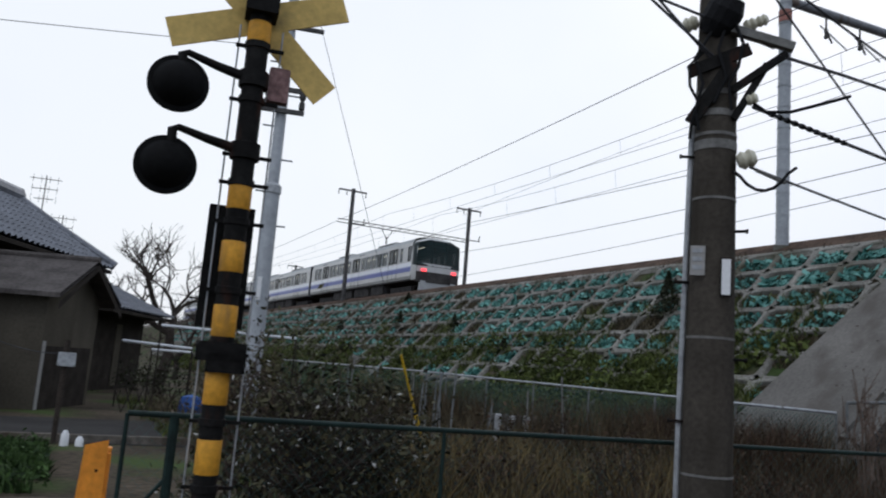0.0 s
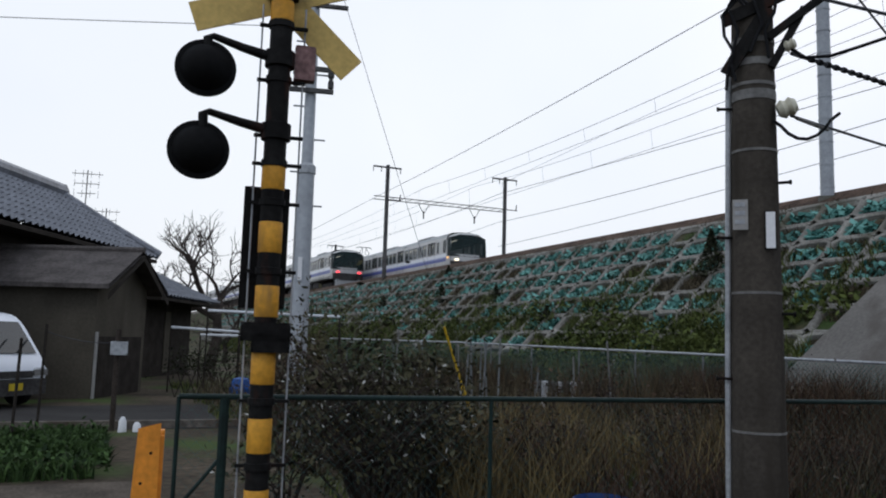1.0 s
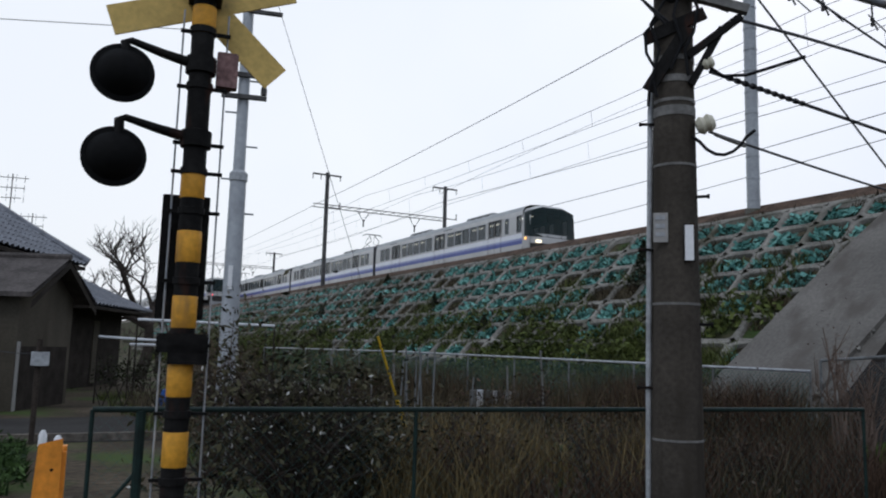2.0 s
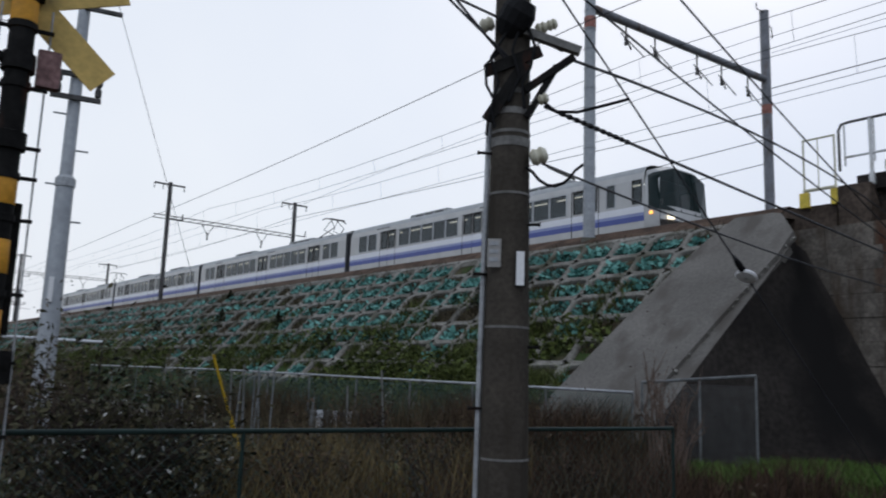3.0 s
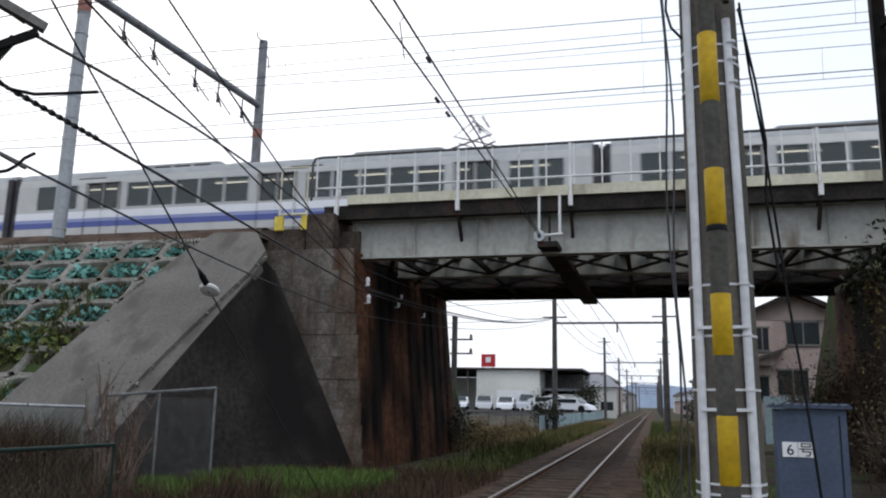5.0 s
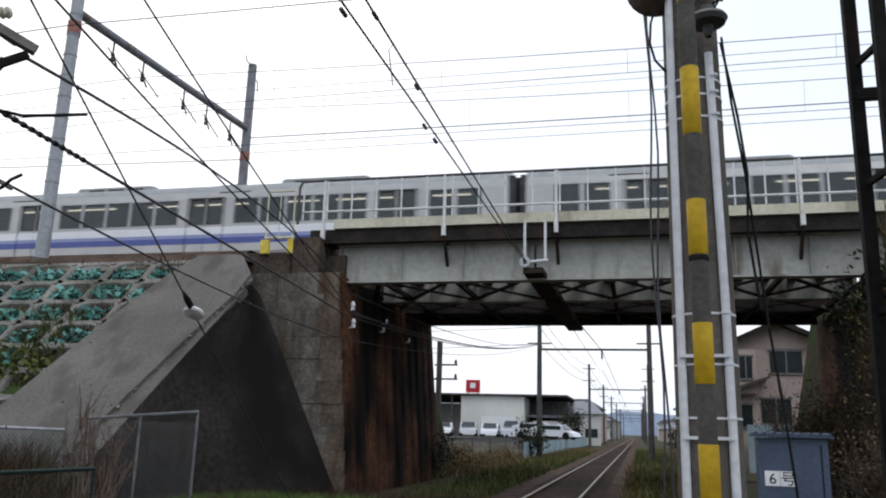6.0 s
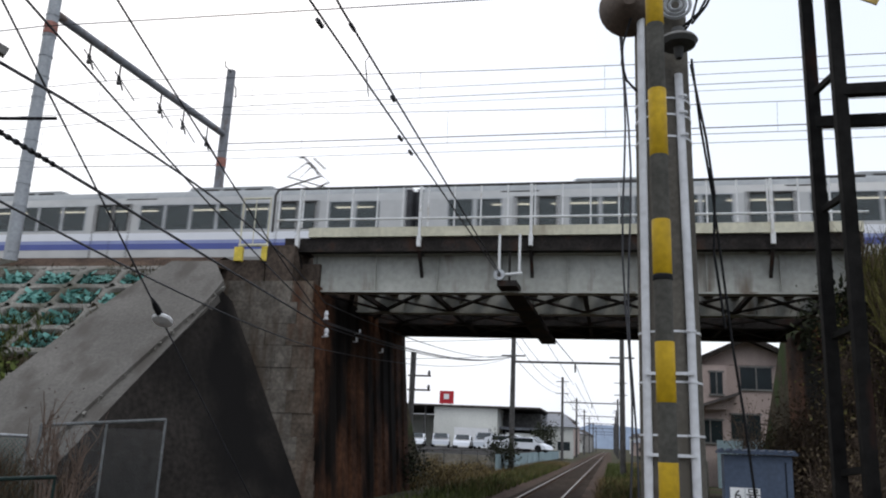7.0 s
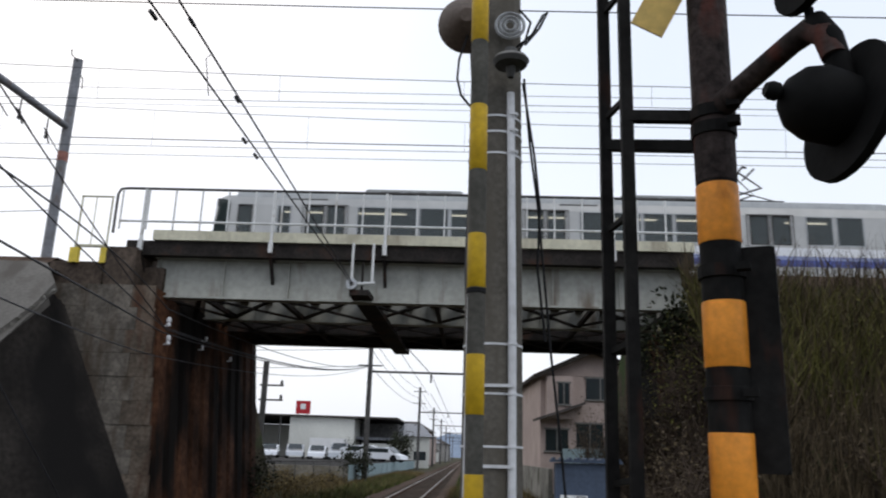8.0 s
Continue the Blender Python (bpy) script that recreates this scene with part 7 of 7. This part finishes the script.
for k in range(4):
    bm = bmesh.new()
    box(bm, 0.0, -3.0 + 4.5 * k, 0, 0.2, -2.8 + 4.5 * k, 4.9)
    part("canopy_post", bm, M_MASTDARK, ST)
SB = thing("sign_board", "red square roof sign with a white shape", "sign", (107, 21.6, 6.05))
for y in (-0.6, 0.6):
    bm = bmesh.new()
    box(bm, -0.05, y - 0.05, 0, 0.05, y + 0.05, 0.8)
    part("sign_leg", bm, M_MASTDARK, SB)
bm = bmesh.new()
box(bm, -0.15, -0.95, 0.4, 0.15, 0.95, 2.1)
part("panel", bm, M_REDSIGN, SB)
bm = bmesh.new()
box(bm, -0.17, -0.35, 1.0, -0.16, 0.35, 1.7)
part("white_shape", bm, M_WHITE, SB)


def parked_car(loc3, rz, material, label, length=4.2, h=1.55):
    t = thing("parked_car", label, "car", loc3, rz, "cars on the car park")
    prof = [(-0.5, 0.25), (-0.5, 0.8), (-0.28, 0.95), (-0.12, 1.0), (0.12, 1.0), (0.3, 0.62), (0.47, 0.5), (0.5, 0.25)]
    bm = bmesh.new()
    pts = [(x * length, 0.25 + (z - 0.25) * h / 1.0 * 0.87) for x, z in prof]
    a = [bm.verts.new((x, -0.8, z)) for x, z in pts]
    b = [bm.verts.new((x, 0.8, z)) for x, z in pts]
    bm.faces.new(a)
    bm.faces.new(list(reversed(b)))
    for i in range(len(pts)):
        j = (i + 1) % len(pts)
        bm.faces.new((a[i], b[i], b[j], a[j]))
    bmesh.ops.bevel(bm, geom=bm.edges[:], offset=0.08, segments=2)
    part("body", bm, material, t, smooth=True)
    z0, z1 = 0.25 + 0.42 * h * 0.87, 0.25 + 0.68 * h * 0.87
    for y in (-0.81, 0.81):
        bm = bmesh.new()
        box(bm, -0.34 * length, min(y, y * 0.98), z0, 0.2 * length, max(y, y * 0.98), z1)
        part("side_glass", bm, M_CARGLASS, t)
    bm = bmesh.new()
    quads(bm, [[(0.31 * length, -0.68, z0 + 0.06), (0.31 * length, 0.68, z0 + 0.06)], [(0.16 * length, -0.6, z1 + 0.16), (0.16 * length, 0.6, z1 + 0.16)]])
    part("windscreen", bm, M_CARGLASS, t)
    for x in (-0.32, 0.32):
        for y in (-0.76, 0.76):
            bm = bmesh.new()
            lathe(bm, [(0, -0.1), (0.3, -0.1), (0.32, 0), (0.3, 0.1), (0, 0.1)], pose(x * length, y, 0.31, 90, 0, 0), 14)
            part("wheel", bm, M_BLACK, t)
    return t


for k, (x, y, rz, m, lb, ln, hh) in enumerate(((79, 16.3, 190, M_CARGREY, "silver car parked nose out", 4.2, 1.6), (78, 13.9, 185, M_CARWHITE, "white car parked nose out", 4.0, 1.45), (77, 11.6, 180, M_CARGREY, "silver van parked nose out", 4.2, 1.9),
                                               (74, 8.8, 265, M_CARWHITE, "white car parked sideways", 4.5, 1.75), (71, 6.9, 250, M_CARWHITE, "white hatchback parked sideways", 4.0, 1.5), (80, 19.0, 190, M_CARWHITE, "white car at the end of the row", 4.0, 1.5), (82, 9.0, 200, M_CARGREY, "grey car in the second row", 4.2, 1.6))):
    parked_car((x, y, 0.93), rz, m, lb, ln, hh)


def line_portal(x, near_y, far_y, z_top, group):
    for y in (near_y, far_y):
        m = thing("line_mast", "dark concrete mast beside the single track", "mast", (x, y, 0), group=group)
        bm = bmesh.new()
        tube(bm, [(0, 0, 0), (0, 0, z_top)], [0.17, 0.13], 10)
        part("pole", bm, M_MASTDARK, m, smooth=True)
        for z in (z_top - 0.5, z_top - 1.8):
            bm = bmesh.new()
            beam(bm, (0, -0.7, z), (0, 0.7, z), 0.08, 0.08)
            part("cross_arm", bm, M_MASTDARK, m)
    bm = bmesh.new()
    beam(bm, (x, near_y, 6.25), (x, far_y, 6.25), 0.1, 0.12)
    b = tagged(part("line_beam", bm, M_MASTDARK), "thin dark beam over the single track", "beam", group)
    bm = bmesh.new()
    tube(bm, [(x, 1.9, 6.2), (x, 1.9, 5.7)], 0.05, 6)
    part("wire_support", bm, M_MASTDARK, b)


line_portal(47, 5.5, -0.75, 8.4, "first portal of the single track")
for k, x in enumerate((90, 128, 166, 205, 250, 300)):
    line_portal(x, 5.1, -1.2, 9.0, "farther portals of the single track")
wire("trolley_messenger", [(25.6, 1.7, 4.9), (47, 1.9, 6.2), (90, 1.9, 6.2), (300, 1.9, 6.2)], 0.02, "messenger wire of the single track")
wire("trolley_wire", [(47, 1.9, 5.1), (300, 1.9, 5.1)], 0.015, "contact wire of the single track", 0)
for z, z2 in ((8.3, 8.8), (7.6, 7.8), (6.6, 7.2)):
    wire("side_wire", [(47, 5.5, z), (90, 5.1, z2)], 0.018, "dark wire along the single track", 0.6)
    wire("side_wire", [(47, 5.5, z), (40, 30, z - 0.5)], 0.016, "dark wire crossing to the side", 0.5)
    wire("side_wire", [(90, 5.1, z2), (300, 5.1, z2)], 0.02, "dark wire along the single track", 0.8)
BP = thing("side_pole", "dark wooden pole with insulator arms beyond the abutment", "utility pole", (33.5, 8.2, 0))
bm = bmesh.new()
tube(bm, [(0, 0, 0), (0, 0, 5.2)], 0.12, 8)
part("pole", bm, M_MASTDARK, BP)
for z in (3.6, 4.2):
    bm = bmesh.new()
    beam(bm, (0, -0.8, z), (0, 0.2, z), 0.07, 0.07)
    lathe(bm, [(0, 0), (0.06, 0.02), (0.06, 0.12), (0.03, 0.2), (0, 0.2)], Matrix.Translation((0, -0.72, z + 0.03)), 8)
    part("insulator_arm", bm, M_MASTDARK, BP)
bm = bmesh.new()
box(bm, 49.6, 6.3, 0, 49.9, 40, 0.78)
bmesh.ops.bevel(bm, geom=bm.edges[:], offset=0.03, segments=1)
structure("bank_wall", bm, mat("tan_concrete", (0.23, 0.21, 0.175), 0.9, var=0.25, scale=0.5, fine=6, bump=0.2, stain=(0.13, 0.115, 0.085), stretch=(0.4, 0.4, 0.8)), "low tan concrete wall before the car park")
F2 = thing("panel_fence", "pale blue-grey panel fence along the track", "fence", (0, 0, 0))
for k in range(26):
    x = 44 + 2.1 * k
    bm = bmesh.new()
    box(bm, x, 5.95 + 0.01 * (k % 2), 0.1, x + 2.05, 6.0, 0.95)
    part("panel", bm, M_FENCEBLUE, F2)
mesh_fence("wire_fence", (30, 8.6), (44, 6.2), 0.1, 1.15, 7, M_MASTDARK, 0.03, "thin dark wire fence by the car park", 0.25, 0.005, M_MASTDARK)


def house(name, x, y, w, d, h, rz, wall, roof, label, windows=2):
    t = thing(name, label, "house", (x, y, 0), rz)
    bm = bmesh.new()
    box(bm, -d / 2, -w / 2, 0, d / 2, w / 2, h)
    part("wall", bm, wall, t)
    bm = bmesh.new()
    o = 0.5
    c = [bm.verts.new(p) for p in ((-d / 2 - o, -w / 2 - o, h), (d / 2 + o, -w / 2 - o, h), (d / 2 + o, w / 2 + o, h), (-d / 2 - o, w / 2 + o, h))]
    r = [bm.verts.new(p) for p in ((0, -w / 4, h + d * 0.2), (0, w / 4, h + d * 0.2))]
    for fidx in ((c[0], c[3], r[1], r[0]), (c[1], r[0], r[1], c[2]), (c[0], r[0], c[1]), (c[2], r[1], c[3]), (c[3], c[2], c[1], c[0])):
        bm.faces.new(fidx)
    part("roof", bm, roof, t)
    for f in range(max(1, int(h // 2.7))):
        for k in range(windows):
            yy = -w / 2 + w * (k + 0.5) / windows
            bm = bmesh.new()
            box(bm, -d / 2 - 0.04, yy - 0.8, 1.0 + 2.7 * f, -d / 2 - 0.005, yy + 0.8, 2.1 + 2.7 * f)
            part("window", bm, M_CARGLASS, t)
    return t


PH = thing("pink_house", "beige-pink two-storey house with a grey gable roof", "house", (43.5, -7.2, 0), 3)
bm = bmesh.new()
box(bm, -3.5, -1.7, 0, 4.5, 3.55, 5.6)
g = [bm.verts.new(p) for p in ((-3.5, -1.7, 5.62), (-3.5, 3.55, 5.62), (-3.5, 0.95, 6.75), (4.5, -1.7, 5.62), (4.5, 3.55, 5.62), (4.5, 0.95, 6.75))]
for idx in ((0, 1, 2), (3, 5, 4), (0, 2, 5, 3), (1, 4, 5, 2)):
    bm.faces.new([g[i] for i in idx])
part("wall", bm, M_PINK, PH)
for sy in (-1, 1):
    bm = bmesh.new()
    beam(bm, (0.4, 0.95, 6.9), (0.4, 0.95 + sy * 3.0, 5.5), 9.0, 0.14, up=(0, 0, 1))
    part("roof_slope", bm, M_TILEBROWN, PH)
    bm = bmesh.new()
    beam(bm, (-4.14, 0.95, 6.86), (-4.14, 0.95 + sy * 3.0, 5.44), 0.05, 0.22, up=(0, 0, 1))
    part("barge_board", bm, M_DARKWOOD, PH)
bm = bmesh.new()
box(bm, -3.95, 2.0, 3.5, -3.5, 3.3, 5.55)
bay = part("bay", bm, M_PINK, PH)
for x0, y0, y1, z0, z1 in ((-3.5, -0.1, 1.3, 4.5, 5.5), (-3.5, 0.5, 1.8, 2.2, 3.3), (-3.95, 2.2, 2.75, 4.2, 5.2), (-3.5, 2.2, 3.3, 2.0, 3.0)):
    bm = bmesh.new()
    box(bm, x0 - 0.06, y0, z0, x0 - 0.005, y1, z1)
    w = part("window", bm, M_CARGLASS, PH)
    for ya, yb, za, zb, nm in ((y0 - 0.08, y1 + 0.08, z0 - 0.08, z0, "window_sill"), (y0 - 0.08, y1 + 0.08, z1, z1 + 0.08, "window_head"), ((y0 + y1) / 2 - 0.03, (y0 + y1) / 2 + 0.03, z0, z1, "window_mullion")):
        bm = bmesh.new()
        box(bm, x0 - 0.09, ya, za, x0 - 0.02, yb, zb)
        part(nm, bm, M_BANDGREY, w)
bm = bmesh.new()
beam(bm, (-3.9, 1.5, 4.25), (-3.9, 3.9, 3.4), 1.0, 0.12)
part("porch_roof", bm, M_TILEBROWN, PH)
bm = bmesh.new()
box(bm, -4.3, -1.6, 0, -4.2, 2.6, 2.1)
part("garden_fence", bm, M_FENCEBLUE, PH)
bm = bmesh.new()
box(bm, 30, -3.4, 0, 62, -3.25, 1.25)
structure("block_wall", bm, M_SHOTCRETE, "grey block wall beside the track")
shrub("hedge", (62, -3.6, 0), 2.2, 1.2, 2.6, 1400, 0.12, M_LEAF, "dark hedge beside the track", 240, 12)
shrub("hedge", (56, -3.0, 0), 1.2, 0.9, 2.0, 900, 0.1, M_LEAF, "dark hedge beside the track", 241, 12)
shrub("hedge", (92, 7.4, 0.7), 2.0, 1.6, 3.4, 1000, 0.16, M_LEAF, "round dark tree by the car park", 242, 12)
shrub("hedge", (32, -5.2, 0), 1.1, 1.2, 3.4, 500, 0.05, M_VINE, "brown bare hedge before the pink house", 243, 50, M_TWIG)
house("far_house", 112, 7.2, 4.6, 9, 4.0, 2, M_STORE, M_TILE, "white house with a blue-grey roof behind the store")
for k, (x, y, h) in enumerate(((30, 6.7, 1.1), (33, 6.4, 1.0), (36, 6.6, 1.2), (39, 6.2, 1.0), (42, 6.8, 1.1), (35, 8.6, 1.3), (40, 9.0, 1.3), (45, 9.5, 1.2))):
    shrub("dry_scrub", (x, y, 0), 1.3, 0.7, h * 0.6, 420, 0.05, M_GOLD, "dry brown scrub beside the car park fence", 500 + k, 16)
hr = random.Random(9)
for k in range(26):
    side = 1 if k % 2 else -1
    x = 118 + 8.5 * k
    house("far_house", x, (9.5 if side > 0 else -9.5) + side * hr.uniform(0, 9), hr.uniform(7, 10), hr.uniform(7, 9), hr.choice((3.2, 5.6, 5.6)), hr.uniform(-6, 6), hr.choice((M_PLASTER, M_STORE, M_PINK)), hr.choice((M_TILE, M_TILEBROWN)), "distant house with a hip roof beside the track")
for k in range(14):
    house("far_house", 140 + 9 * k, 34 + 10 * (k % 4), 9, 8, hr.choice((3.4, 5.6)), hr.uniform(-8, 8), hr.choice((M_PLASTER, M_STORE)), M_TILE, "distant house behind the store")
bm = bmesh.new()
row0, row1 = [], []
for k in range(61):
    y = -1400 + 47 * k
    h = 52 + 26 * math.sin(k * 0.31) + 14 * math.sin(k * 0.83 + 1) + 9 * noise.noise(Vector((k * 0.7, 0, 0)))
    row0.append((2300, y, -5))
    row1.append((2330, y, h))
quads(bm, [row0, row1])
structure("backdrop", bm, M_HILL, "pale blue far hills")


def motions():
    # the passing train: place of the first coupling along the line
    first = [(0, 86.5), (1.0, 69.4), (2.5, 44.0), (3.0, 35.6), (3.5, 27.0), (4.0, 18.2), (4.5, 9.7), (5.0, 1.2), (5.75, -12.1), (6.5, -25.45), (7.0, -34.4), (7.5, -43.6), (8.0, -52.4)]
    for k, c in enumerate(TRAIN2):
        walk(c, [(t, pose(FAR_X, y - 10 + 20 * k, RAIL_Z)) for t, y in first])
    # the departing train: place of its tail
    tail = [(0, 40.4), (0.5, 52.8), (1.0, 65.4), (8.0, 240.0)]
    for k, c in enumerate(TRAIN1):
        walk(c, [(t, pose(NEAR_X, y + 10 + 20 * k, RAIL_Z)) for t, y in tail])


motions()
